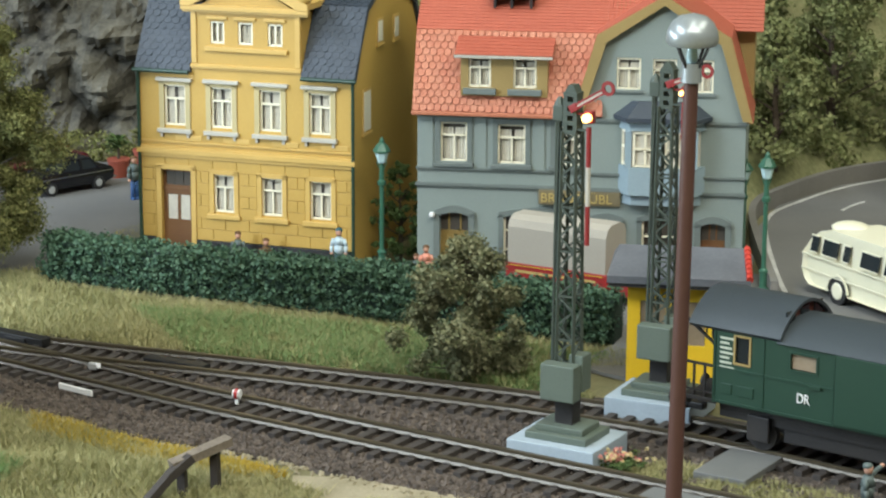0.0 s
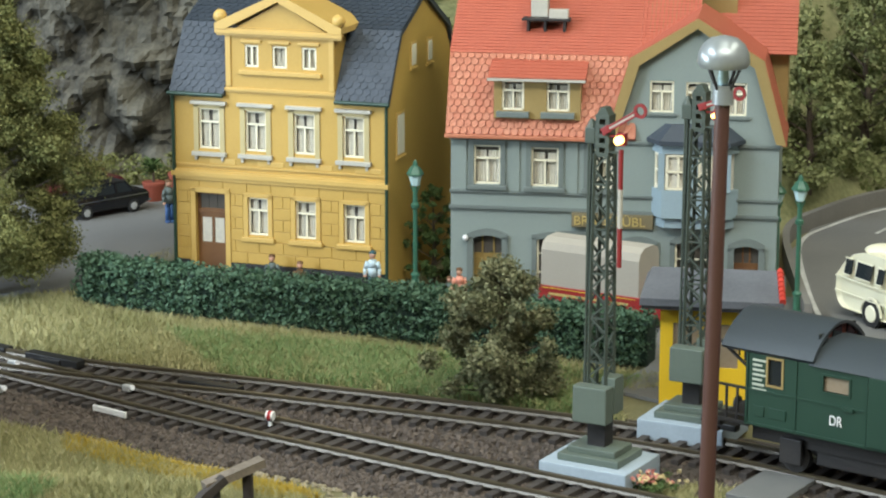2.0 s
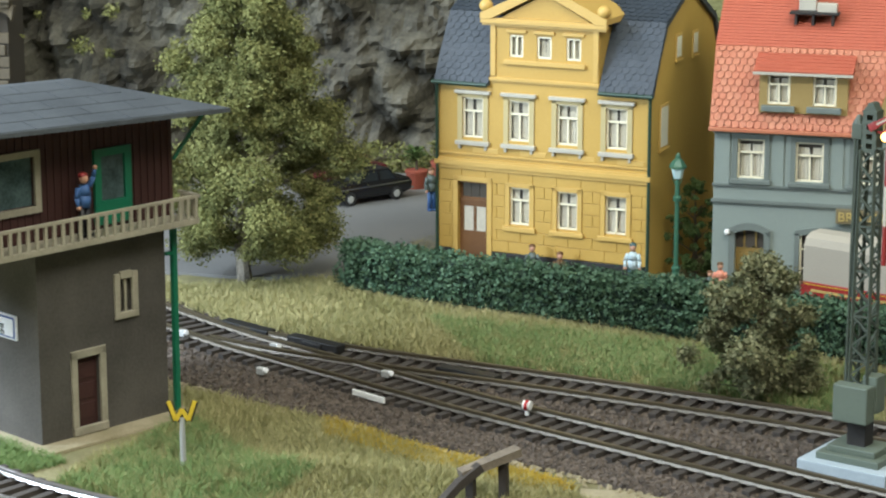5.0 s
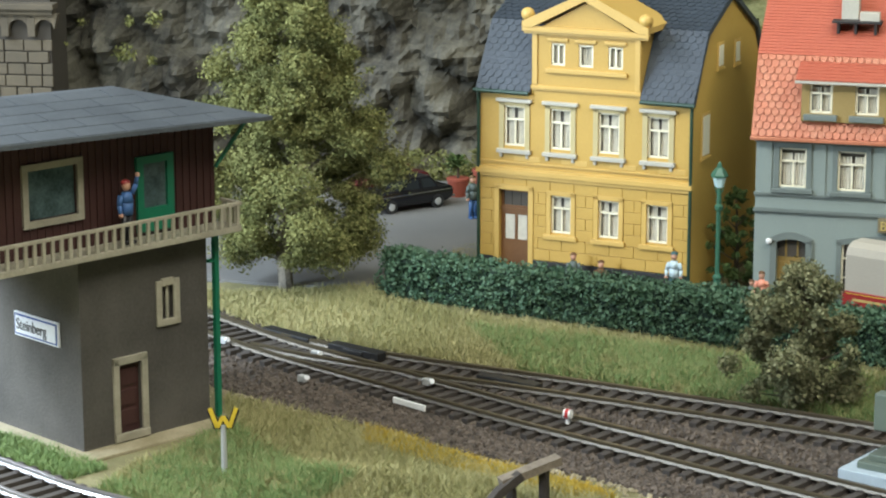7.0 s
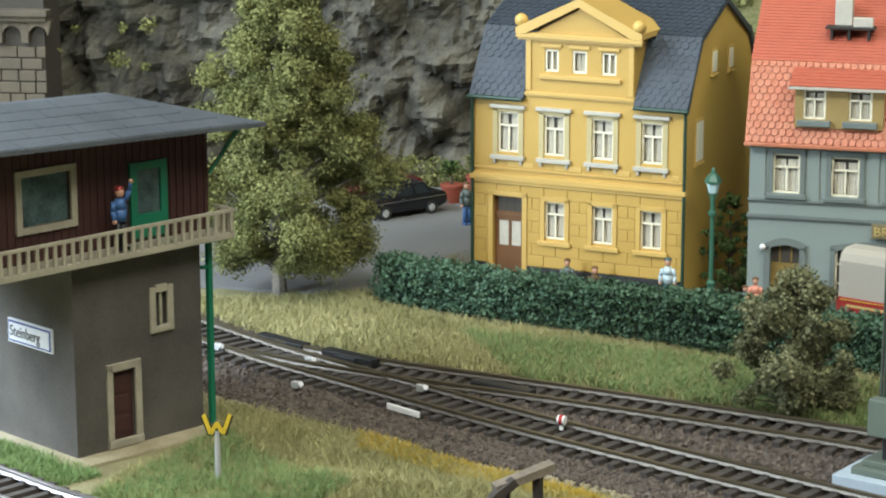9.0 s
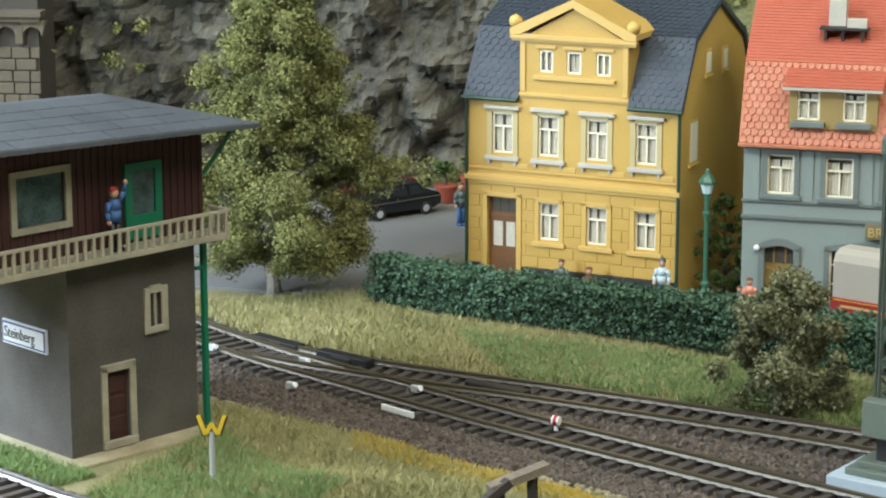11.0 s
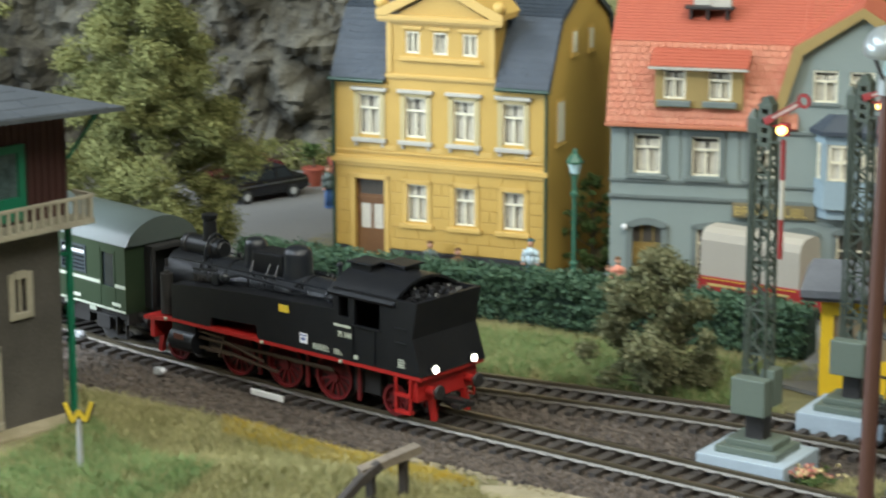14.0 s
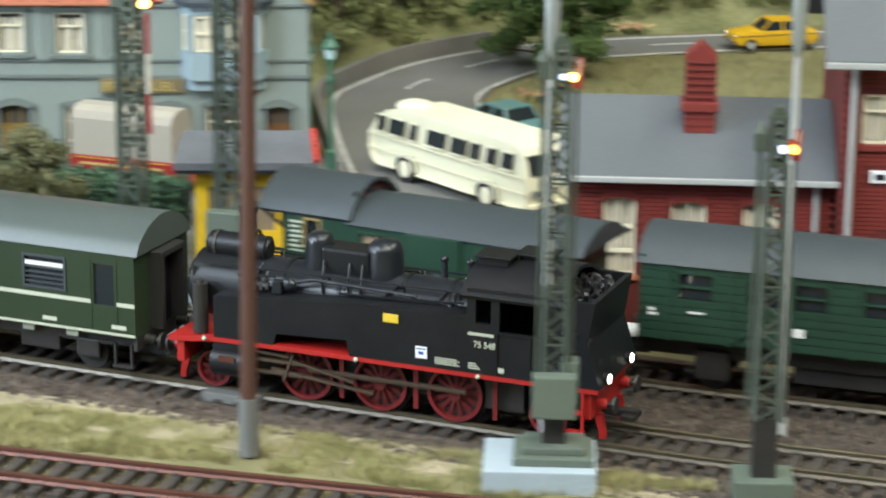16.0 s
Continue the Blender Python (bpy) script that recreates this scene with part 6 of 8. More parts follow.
def compartment_coach():
    w = thing("green_board_sided_coach", 0, 0, 0, 0, "green board-sided passenger coach with grey roof", "railway wagon", "wagons on the back line")
    X, Wd = 66, 16.4
    wins = [(-54 + 17 * k + (4 if k % 2 else 0), -44 + 17 * k + (4 if k % 2 else 0)) for k in range(7)]
    for s in (-1, 1):
        bm = B()
        holed_wall(bm, -X, X, 12, 36, [(a, b, 25, 33) for a, b in wins], s * (Wd - 1.2), s * Wd)
        part("body_side", bm, WAGON_GREEN, w)
        for k in range(9):
            bm = B()
            zz = 12.4 + 2.65 * k
            x = -X + 0.4
            for a, b in wins + [(X, X)]:
                if 24 < zz + 1 < 34:
                    if a - x > 0.6:
                        box(bm, x, a - 0.9, s * Wd, s * (Wd + 0.28), zz, zz + 2.2)
                    x = b + 0.9
                elif a == X:
                    box(bm, -X + 0.4, X - 0.4, s * Wd, s * (Wd + 0.28), zz, zz + 2.2)
            part("board", bm, WAGON_GREEN, w)
        for a, b in wins:
            q = new("window")
            q.parent = w
            bm = B()
            holed_wall(bm, a - 0.7, b + 0.7, 24.3, 33.7, [(a, b, 25, 33)], s * (Wd - 0.9), s * (Wd + 0.4))
            box(bm, a, b, s * (Wd - 0.9), s * (Wd + 0.2), 28.7, 29.3)
            part("window_frame", bm, WAGON_GREEN, q)
            bm = B()
            box(bm, a, b, s * (Wd - 1.1), s * (Wd - 0.9), 25, 33)
            part("pane", bm, CAR_GLASS, q)
        for k in range(7):
            bm = B()
            x = -58 + 18.5 * k
            box(bm, x, x + 1.6, s * Wd, s * (Wd + 0.7), 12, 36)
            part("body_post", bm, WAGON_GREEN, w)
        bm = B()
        bar(bm, (-38, s * (Wd + 0.5), 13), (-26, s * (Wd + 0.5), 22), 1.2, 0.6)
        part("brace", bm, WAGON_GREEN, w)
        bm = B()
        bm.free()
        for a, b, z0, z1 in ((-63, -61, 21, 21.8), (-63, -60.4, 19.5, 20.3), (-51, -46, 21, 21.6), (-20, -16, 17, 19.6), (10, 26, 13.2, 13.8)):
            bm = B()
            box(bm, a, b, s * Wd, s * (Wd + 0.6), z0, z1)
            part("inscription", bm, PURE_WHITE, w)
    for x in (-X, X - 1.2):
        bm = B()
        box(bm, x, x + 1.2, -Wd, Wd, 12, 38)
        part("end_wall", bm, WAGON_GREEN, w)
    bm = B()
    prof = [(-Wd - 1.2 + (2 * Wd + 2.4) * k / 16, 35.6 + 8.2 * math.sin(math.pi * k / 16) ** 0.7) for k in range(17)]
    prism(bm, prof, -X - 1, X + 1, "x")
    part("roof", bm, ROOF_GREY, w, "", True)
    bm = B()
    box(bm, -X, X, -11, 11, 6, 12)
    box(bm, -20, 20, -9, 9, 0, 8, 0.5)
    part("underframe", bm, DARK_METAL, w)
    bm = B()
    rod(bm, (0, -1, 0), (0, 1, 0), 5.4, seg=22)
    dm = mesh_of("wheel", bm, DARK_METAL)
    for x in (-44, 44):
        for s in (-1, 1):
            share("wheel", dm, w, x, s * 8.8, 1.4)
            bm = B()
            box(bm, x - 5, x + 5, s * 11.4, s * 13, -0.5, 8.5, 0.5)
            part("axlebox", bm, DARK_METAL, w)
    bm = B()
    box(bm, -X - 1.5, -X, -14, 14, 8, 13, 0.3)
    part("buffer_beam", bm, DARK_METAL, w)
    for x, s in ((-X, -1), (X, 1)):
        buffers(w, x, s, DARK_METAL, 8.4)
    bm = B()
    box(bm, -X - 7, -X - 0.5, -15, -9, 11, 14, 1.2)
    part("canvas_bundle", bm, PURE_WHITE, w, "white bundle on the coach end")
    bm = B()
    for y in (-5, 0):
        bar(bm, (-X - 1, y, 13), (-X - 1, y, 30), 1.4, 0.8)
    part("end_ladder", bm, OCHRE, w)
    return w


# ---- trackside and street furniture ----
def lattice_signal(x, y, yaw, label, top=118.0, slab=True, arm=True, lamps="amber", slab_z=3.0, arm_turn=38, case=True, striped=True, off=0.0):
    g = thing("lattice_signal_mast", x, y, 0, yaw, label, "railway signal", "signal masts")
    if slab:
        bm = B()
        box(bm, off - 15.5, off + 15.5, -13, 13, -4, slab_z, 0.4)
        part("concrete_slab", bm, CONCRETE_B, g, "pale blue concrete slab")
        bm = B()
        box(bm, -11, 11, -9, 9, slab_z - 0.1, 5.4, 0.5)
        box(bm, -8.5, 8.5, -6.5, 6.5, 5.3, 7.6, 0.5)
        part("stepped_base", bm, CASE_GREEN, g)
    else:
        bm = B()
        box(bm, -8, 8, -7, 7, -4, 5, 0.4)
        part("stepped_base", bm, CASE_GREEN, g)
    bm = B()
    box(bm, -3.2, 3.2, -3, 3, 4, 22, 0.3)
    part("mast_foot", bm, DARK_METAL, g)
    if case:
        bm = B()
        box(bm, -6, 6, -8.5, -3.2, 16.5, 28.5, 0.5)
        box(bm, 1.5, 6.5, -3, 3.5, 19, 31, 0.4)
        part("equipment_case", bm, CASE_GREEN, g)
    # tapered lattice tower
    z0, z1, a, b = 21.0, top - 12, 3.1, 2.4
    w = lambda z: a + (b - a) * (z - z0) / (z1 - z0)
    for sx in (-1, 1):
        for sy in (-1, 1):
            bm = B()
            bar(bm, (sx * w(z0), sy * w(z0), z0), (sx * w(z1), sy * w(z1), z1), 0.95, 0.95)
            part("corner_angle", bm, STEEL_GREEN, g)
    n = 17
    for face in range(4):
        m = Matrix.Rotation(face * math.pi / 2, 3, "Z")
        for k in range(n):
            za, zb = z0 + (z1 - z0) * k / n, z0 + (z1 - z0) * (k + 1) / n
            s = 1 if k % 2 else -1
            bm = B()
            bar(bm, m @ Vector((s * w(za), -w(za), za)), m @ Vector((-s * w(zb), -w(zb), zb)), 0.6, 0.6)
            part("diagonal_brace", bm, STEEL_GREEN, g)
            if k % 3 == 2:
                bm = B()
                bar(bm, m @ Vector((-w(zb), -w(zb), zb)), m @ Vector((w(zb), -w(zb), zb)), 0.6, 0.6)
                part("cross_bar", bm, STEEL_GREEN, g)
    # slotted head
    for sx in (-1, 1):
        bm = B()
        box(bm, sx * 1.7 - 0.7, sx * 1.7 + 0.7, -2.2, 2.2, z1 - 1, top)
        part("head_plate", bm, STEEL_GREEN, g)
    for k in range(5):
        zz = z1 + (top - z1) * k / 4
        bm = B()
        box(bm, -2.4, 2.4, -2.4, 2.4, zz - 0.8, zz + 0.5)
        part("head_collar", bm, STEEL_GREEN, g)
    bm = B()
    prism(bm, [(-2.2, top + 0.4), (2.2, top + 0.4), (0.8, top + 2.8), (-0.8, top + 2.8)], -2, 2, "y")
    part("head_cap", bm, STEEL_GREEN, g)
    bm = B()
    box(bm, -6.2, -2.6, -2, 2, top - 9, top - 4, 0.3)
    rod(bm, (-4.6, 0, top - 4), (-4.6, 0, top - 1.5), 2.0, 0.6, 10)
    rod(bm, (-4.6, 0, top - 60), (-4.6, 0, top - 8), 0.7, seg=8)
    rod(bm, (-4.9, -1.6, 28), (-4.9, -1.6, top - 9), 0.4, seg=6)
    part("drive_box", bm, STEEL_GREEN, g)
    # ladder
    bm = B()
    for s in (-1, 1):
        bar(bm, (-5.4, s * 1.6, 24), (-4.2, s * 1.6, top - 14), 0.5, 0.5)
    for k in range(24):
        zz = 26 + k * (top - 42) / 24
        xx = -5.4 + 1.2 * (zz - 24) / (top - 38)
        bar(bm, (xx, -1.6, zz), (xx, 1.6, zz), 0.4, 0.4)
    part("ladder", bm, STEEL_GREEN, g)
    upright = arm_turn > 60
    if arm:
        s = new("semaphore_arm")
        s.parent = g
        s.matrix_basis = at_mm(4.4 if upright else 2.0, -3.2, top - (9.0 if upright else 3.9), 0, 0, -arm_turn)
        k = 0.55 if upright else 1.0
        for e in (-0.62, 0.62):
            bm = B()
            box(bm, -1.5, 11.8 * k, -0.4, 0.4, e - 0.3, e + 0.3, 0.1)
            part("blade", bm, RED, s)
        bm = B()
        box(bm, 0.5, 11 * k, -0.25, 0.25, -0.4, 0.4)
        part("white_stripe", bm, GREY_TRIM, s)
        bm = B()
        box(bm, -1.8, 1.2, -0.5, 0.5, -1.2, 1.2, 0.2)
        part("arm_root", bm, RED, s)
        if not upright:
            bm = B()
            turn = [(11.8 * k + 1.7 + 1.75 * math.cos(math.tau * j / 18), 1.9 * math.sin(math.tau * j / 18)) for j in range(18)]
            rings = [[bm.verts.new((13.5 + (px - 13.5) * q, yy, pz * q)) for px, pz in turn] for q, yy in ((1.25, -0.4), (1.25, 0.4), (0.72, 0.4), (0.72, -0.4))]
            for i in range(4):
                for j in range(18):
                    bm.faces.new((rings[i][j], rings[i][(j + 1) % 18], rings[(i + 1) % 4][(j + 1) % 18], rings[(i + 1) % 4][j]))
            bmesh.ops.recalc_face_normals(bm, faces=bm.faces)
            part("ring", bm, RED, s)
    lit = {"amber": [(7.0, AMBER, 1.45)], "small": [(6.4, AMBER, 0.8)], "pair": [(0.8, LED_BLUE, 0.95), (3.6, LED_YELLOW, 1.1)], "pair_amber": [(0.5, LED_BLUE, 0.7), (3.2, AMBER, 1.1)]}[lamps]
    zl = top - (7.6 if upright else 6.6)
    for dx, m, r in lit:
        q = new("signal_lamp")
        q.parent = g
        bm = B()
        rod(bm, (dx, -3.4, zl), (dx, -5.6, zl), r * 0.95, seg=14)
        part("lens", bm, m, q, "lit signal lens")
        bm = B()
        box(bm, dx - r, dx + r, -3.6, -1.2, zl - 1.9, zl + 2.0, 0.3)
        part("lamp_case", bm, RED if dx > 3.4 else STEEL_GREEN, q)
        bm = B()
        bar(bm, (1, -1.6, zl + 0.6), (dx + 0.2, -1.6, zl + 0.6), 0.7, 0.7)
        part("bracket", bm, RED, q)
    if striped:
        n, r = (3, 0.8) if lamps == "amber" else (6, 1.05)
        xs = 6.4
        for k in range(n):
            bm = B()
            zb = zl - 3.5 - k * 12.6
            rod(bm, (xs, -1.6, zb - 12.6), (xs, -1.6, zb), r, seg=10)
            part("striped_tube", bm, RED if k % 2 == 0 else GREY_TRIM, g)
        for zz in (zl - 4.5, zl - 3.5 - n * 12.6 + 1):
            bm = B()
            bar(bm, (2.4, -1.6, zz), (xs, -1.6, zz), 0.6, 0.6)
            part("tube_clamp", bm, STEEL_GREEN, g)
    else:
        bm = B()
        rod(bm, (4.4, -1.6, 20), (4.4, -1.6, zl), 0.45, seg=8)
        part("pull_rod", bm, STEEL_GREEN, g)
    return g


def platform_lamp():
    g = thing("tall_station_lamp", 74.2, 649, -3, 0, "tall brown lamp post with silver dome over clear globe", "lamp")
    z = 3
    bm = B()
    rod(bm, (0, 0, 0), (0.0, 0, 17), 2.9, 2.8, 16)
    part("post_socket", bm, PLATE_GREY, g, "grey post socket", True)
    bm = B()
    rod(bm, (0, 0, 16), (1.6, 0, 138 + z), 2.35, 2.0, 18)
    part("post", bm, POST_BROWN, g, "", True)
    bm = B()
    rod(bm, (1.6, 0, 137 + z), (1.6, 0, 141 + z), 2.6, 2.4, 14)
    for k in range(4):
        a = math.pi / 4 + k * math.pi / 2
        bar(bm, (1.6 + 2.2 * math.cos(a), 2.2 * math.sin(a), 140 + z), (1.6 + 5.6 * math.cos(a), 5.6 * math.sin(a), 146.5 + z), 0.6, 0.6)
    part("lamp_bracket", bm, DARK_METAL, g)
    bm = B()
    rod(bm, (1.6, 0, 136.4 + z), (1.6, 0, 141.6 + z), 2.9, 2.7, 16)
    part("collar", bm, SILVER, g, "", True)
    bm = B()
    lathe(bm, [(3.2, 146 + z), (6.4, 146.4 + z), (7.2, 147.8 + z), (6.9, 150.2 + z), (5.7, 152.6 + z), (3.7, 154.3 + z), (0.4, 155.1 + z)], 1.6, 0, 28)
    part("dome", bm, SILVER, g, "", True)
    bm = B()
    lathe(bm, [(0.6, 140.5 + z), (1.3, 141.5 + z), (1.6, 143.5 + z), (1.2, 146 + z), (0.4, 147 + z)], 1.6, 0, 14)
    part("bulb", bm, GLASS_LAMP, g, "", True)


def green_lamp(x, y, hgt=56.0):
    g = thing("green_street_lamp", x, y, -3.2, 0, "green cast-iron street lamp with hexagonal lantern", "lamp", "green street lamps")
    k = hgt / 56.0
    bm = B()
    lathe(bm, [(2.3, 0), (2.3, 3 * k), (1.5, 3.6 * k), (1.5, 9 * k), (1.9, 9.4 * k), (1.9, 10.2 * k), (1.0, 11 * k), (0.95, 37 * k), (1.7, 37.4 * k), (1.8, 39 * k), (1.1, 39.6 * k), (0.9, 46 * k), (1.4, 46.6 * k)], 0, 0, 14)
    part("post", bm, LAMP_GREEN, g, "", True)
    bm = B()
    for s in (-1, 1):
        bar(bm, (0, 0, 42 * k), (s * 2.0, 0, 46.8 * k), 0.5, 0.5)
    part("bracket", bm, LAMP_GREEN, g)
    bm = B()
    lathe(bm, [(1.7, 46.6 * k), (2.9, 51 * k)], 0, 0, 6)
    part("lantern_glass", bm, GLASS_LAMP, g)
    bm = B()
    lathe(bm, [(3.6, 50.8 * k), (3.6, 51.6 * k), (2.0, 54 * k), (1.2, 54.6 * k), (0.9, 56 * k), (0.2, 57 * k)], 0, 0, 6)
    part("lantern_roof", bm, LAMP_GREEN, g)
    return g


def hedge():
    g = thing("clipped_hedge", -150, 974, -3, -23.2, "long clipped dark green hedge before the houses", "hedge")
    rng = np.random.RandomState(9)
    cs, rs = [], []
    for x in np.arange(0, 246, 3.2):
        for zz in (3.5, 9, 14.5, 18.5):
            for y in (2.0, 7.5, 13):
                if y == 7.5 and zz < 14:
                    continue
                cs.append((x + rng.uniform(-1.5, 1.5), y + rng.uniform(-1, 1), zz * (0.95 - 0.06 * math.sin(x / 37.0)) + rng.uniform(-0.8, 0.6)))
                rs.append(rng.uniform(2.9, 4.4))
    V, Fc = leaves(cs, rs, 5.0, 0.95, 9, 1.0, 0.75)
    ob = new("foliage", cloud("foliage", V, Fc, HEDGE))
    ob.parent = g
    # dark box inside the leaves; its colour stands in for the hedge's inner shade
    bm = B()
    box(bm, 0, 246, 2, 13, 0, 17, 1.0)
    part("inner_shade_box", bm, mat("hedge_shadow_core", (0.012, 0.03, 0.018), 0.9), g)


def kiosk():
    g = thing("yellow_kiosk", 77, 829, -3, -9, "yellow ticket kiosk with grey hipped roof and red ridge", "kiosk")
    z = 3
    bm = B()
    holed_wall(bm, 0, 31, 0, 35.5 + z, [(4.5, 13.5, 12 + z, 28 + z), (17, 27.5, 12 + z, 28 + z)], 0, 1.6)
    box(bm, 0, 1.6, 1.6, 24, 0, 34 + z)
    box(bm, 29.4, 31, 1.6, 24, 0, 34 + z)
    box(bm, 1.6, 29.4, 22.4, 24, 0, 34 + z)
    part("wall", bm, KIOSK_YELLOW, g)
    for a, b in ((4.5, 13.5), (17, 27.5)):
        bm = B()
        box(bm, a, b, 0.7, 1.0, 12 + z, 28 + z)
        part("pane", bm, KIOSK_GLASS, g)
    bm = B()
    box(bm, 1.6, 29, 4, 22, 0, 1)
    part("floor_plate", bm, STONE_STEP, g)
    bm = B()
    lo = [(-7, -7), (43, -7), (43, 31), (-7, 31)]
    prism(bm, lo, 35.6 + z, 38.2 + z, "z")
    lv = [bm.verts.new((p[0], p[1], 38.2 + z)) for p in lo]
    hv = [bm.verts.new(p) for p in ((-4, 13, 45 + z), (41, 13, 45 + z))]
    bm.faces.new((lv[0], lv[1], hv[1], hv[0]))
    bm.faces.new((lv[1], lv[2], hv[1]))
    bm.faces.new((lv[2], lv[3], hv[0], hv[1]))
    bm.faces.new((lv[3], lv[0], hv[0]))
    part("roof", bm, KIOSK_ROOF, g)
    bm = B()
    box(bm, -6.4, 42.4, -6.4, 30.4, 34.2 + z, 35.7 + z)
    part("fascia", bm, DARK_METAL, g, "dark fascia under the roof edge")
    p0, p1 = Vector((42.6, -7, 38.6 + z)), Vector((41, 13, 45.4 + z))
    for k in range(7):
        bm = B()
        rod(bm, p0.lerp(p1, k / 7), p0.lerp(p1, (k + 0.92) / 7), 1.25, 1.0, 8)
        part("red_ridge_tile", bm, RIDGE_RED, g)


def trailer():
    g = thing("canvas_covered_trailer", 40, 956, -3, -31, "red goods trailer with pale grey canvas cover", "trailer")
    z = 3
    bm = B()
    prof = [(-9, 10), (-9, 25), (-7.6, 28), (-4, 29.6), (4, 29.6), (7.6, 28), (9, 25), (9, 10)]
    prism(bm, [(y + 9, zz + z) for y, zz in prof], 0, 44, "x")
    part("canvas_cover", bm, CANVAS, g)
    bm = B()
    box(bm, -0.8, 45, -0.6, 18.6, 4.5 + z, 10.4 + z, 0.4)
    box(bm, 45, 55, 1, 17, 2 + z, 9 + z, 0.6)
    part("chassis", bm, TRAILER_RED, g)
    bm = B()
    box(bm, 4, 40, -0.75, -0.5, 6.7 + z, 7.7 + z)
    part("side_lettering", bm, GOLD, g, "gold lettering shown as a plain bar")
    bm = B()
    box(bm, 1, 43, -0.75, -0.5, 9.4 + z, 9.65 + z)
    part("lining", bm, YPLATE, g)
    for x in (8, 36):
        for y in (0.5, 17.5):
            bm = B()
            rod(bm, (x, y - 1.4, 2.2), (x, y + 1.4, 2.2), 4, seg=18)
            part("wheel", bm, RUBBER, g)


def station():
    g = thing("brick_station_building", 190, 745, -3, -15, "red brick station building with grey slate-coloured roofs", "station building")
    z = 3
    Ln = 84
    wins = [(11, 21.5, 16, 42), (33, 44, 29, 41), (56, 67, 29, 41)]
    bm = B()
    holed_wall(bm, 0, Ln, 0, 50 + z, [(a, b, c + z, d + z) for a, b, c, d in wins], 0, 3)
    box(bm, 0, 3, 3, 60, 0, 50 + z)
    prism(bm, [(0, 50 + z), (60, 50 + z), (30, 67 + z)], 0, 3, "x")
    box(bm, 3, Ln, 57, 60, 0, 50 + z)
    part("wall", bm, MORTAR, g)
    bm = B()
    prism(bm, [(-5, 48.6 + z), (30, 67.6 + z), (65, 48.6 + z), (65, 50 + z), (30, 69.2 + z), (-5, 50 + z)], -4, Ln + 1, "x")
    part("roof", bm, STATION_ROOF, g)
    bm = B()
    box(bm, -4.2, Ln + 2, -6.2, -4.6, 48.2 + z, 50 + z, 0.3)
    part("gutter", bm, GUTTER_GREY, g)
    bm = B()
    rod(bm, (79, -1.5, 0), (79, -1.5, 48 + z), 0.9, seg=8)
    part("downpipe", bm, GUTTER_GREY, g)
    for a, b, c, d in wins:
        w = window(g, a, b, c + z, d + z, 0, bars="PH" if c < 20 else "P", full=True)
        bm = B()
        n = 8
        for k in range(n):
            x = a - 1 + (b - a + 2) * k / n
            xx = a - 1 + (b - a + 2) * (k + 0.9) / n
            r = lambda v: 1.6 * math.sin(math.pi * (v - a + 1) / (b - a + 2))
            prism(bm, [(x, d + z - 1.6 + r(x)), (xx, d + z - 1.6 + r(xx)), (xx, d + z + 1.2 + r(xx)), (x, d + z + 1.2 + r(x))], -0.7, 0.2, "y")
        part("brick_arch", bm, BRICK_RED, w)
        bm = B()
        box(bm, a - 1.2, b + 1.2, -1.4, 0.2, c + z - 1.6, c + z, 0.2)
        part("sill", bm, TILE_RED2, w)
    c = new("chimney")
    c.parent = g
    bm = B()
    box(bm, 36.5, 46.5, 14, 24, 52 + z, 69 + z)
    box(bm, 35.4, 47.6, 12.8, 25.2, 67.5 + z, 70.5 + z, 0.3)
    prism(bm, [(36.5, 70.5 + z), (46.5, 70.5 + z), (46.5, 85.5 + z), (41.5, 90 + z), (36.5, 85.5 + z)], 14.5, 23.5, "y")
    part("chimney_shaft", bm, BRICK_RED, c)
    bm = B()
    for k in range(12):
        box(bm, 36.4, 46.6, 13.8, 14.6, 58 + 2.3 * k + z, 58.5 + 2.3 * k + z)
    part("brick_courses", bm, MORTAR, c)
    # tall wing
    t = thing("brick_station_wing", 190 + 84 * math.cos(radians(-15)) + 0.8, 745 + 84 * math.sin(radians(-15)) - 3, -3, -15, "tall red brick station wing with arched green doors", "station building")
    bm = B()
    holed_wall(bm, 0, 90, 0, 92 + z, [(6, 18, 63 + z, 79 + z), (12, 30, 4 + z, 32 + z)], -4, 0)
    box(bm, 0, 4, 0, 70, 0, 92 + z)
    prism(bm, [(-4, 92 + z), (70, 92 + z), (33, 128 + z)], 0, 4, "x")
    part("wall", bm, MORTAR, t)
    w = window(t, 6, 18, 63 + z, 79 + z, -4, bars="TP", full=True)
    bm = B()
    box(bm, 4.6, 19.4, -5.4, -3.8, 60.8 + z, 63 + z, 0.3)
    part("sill", bm, BRICK_RED, w)
    d = new("door")
    d.parent = t
    bm = B()
    box(bm, 12, 30, -2.6, -1.6, 4 + z, 32 + z)
    for k in range(4):
        box(bm, 13 + 4.2 * k, 16.4 + 4.2 * k, -3.2, -2.5, 20 + z, 30 + z, 0.2)
    part("door_leaf", bm, SIGNAL_GREEN, d)
    bm = B()
    box(bm, 9.5, 15.5, -5.0, -3.9, 50.5 + z, 54.5 + z, 0.2)
    part("white_sign", bm, SIGN_WHITE, t, "white station sign partly seen")
    bm = B()
    box(bm, 10.8, 14.2, -5.2, -4.9, 51.6 + z, 53.4 + z)
    part("sign_bar", bm, SIGN_BLACK, t)
    bm = B()
    prism(bm, [(-12, 89 + z), (33, 128 + z), (78, 89 + z), (78, 91 + z), (33, 130.5 + z), (-12, 91 + z)], -7, 96, "x")
    part("roof", bm, STATION_ROOF, t)
    bm = B()
    box(bm, -7, 96, -13, -11, 88.6 + z, 90.6 + z, 0.3)
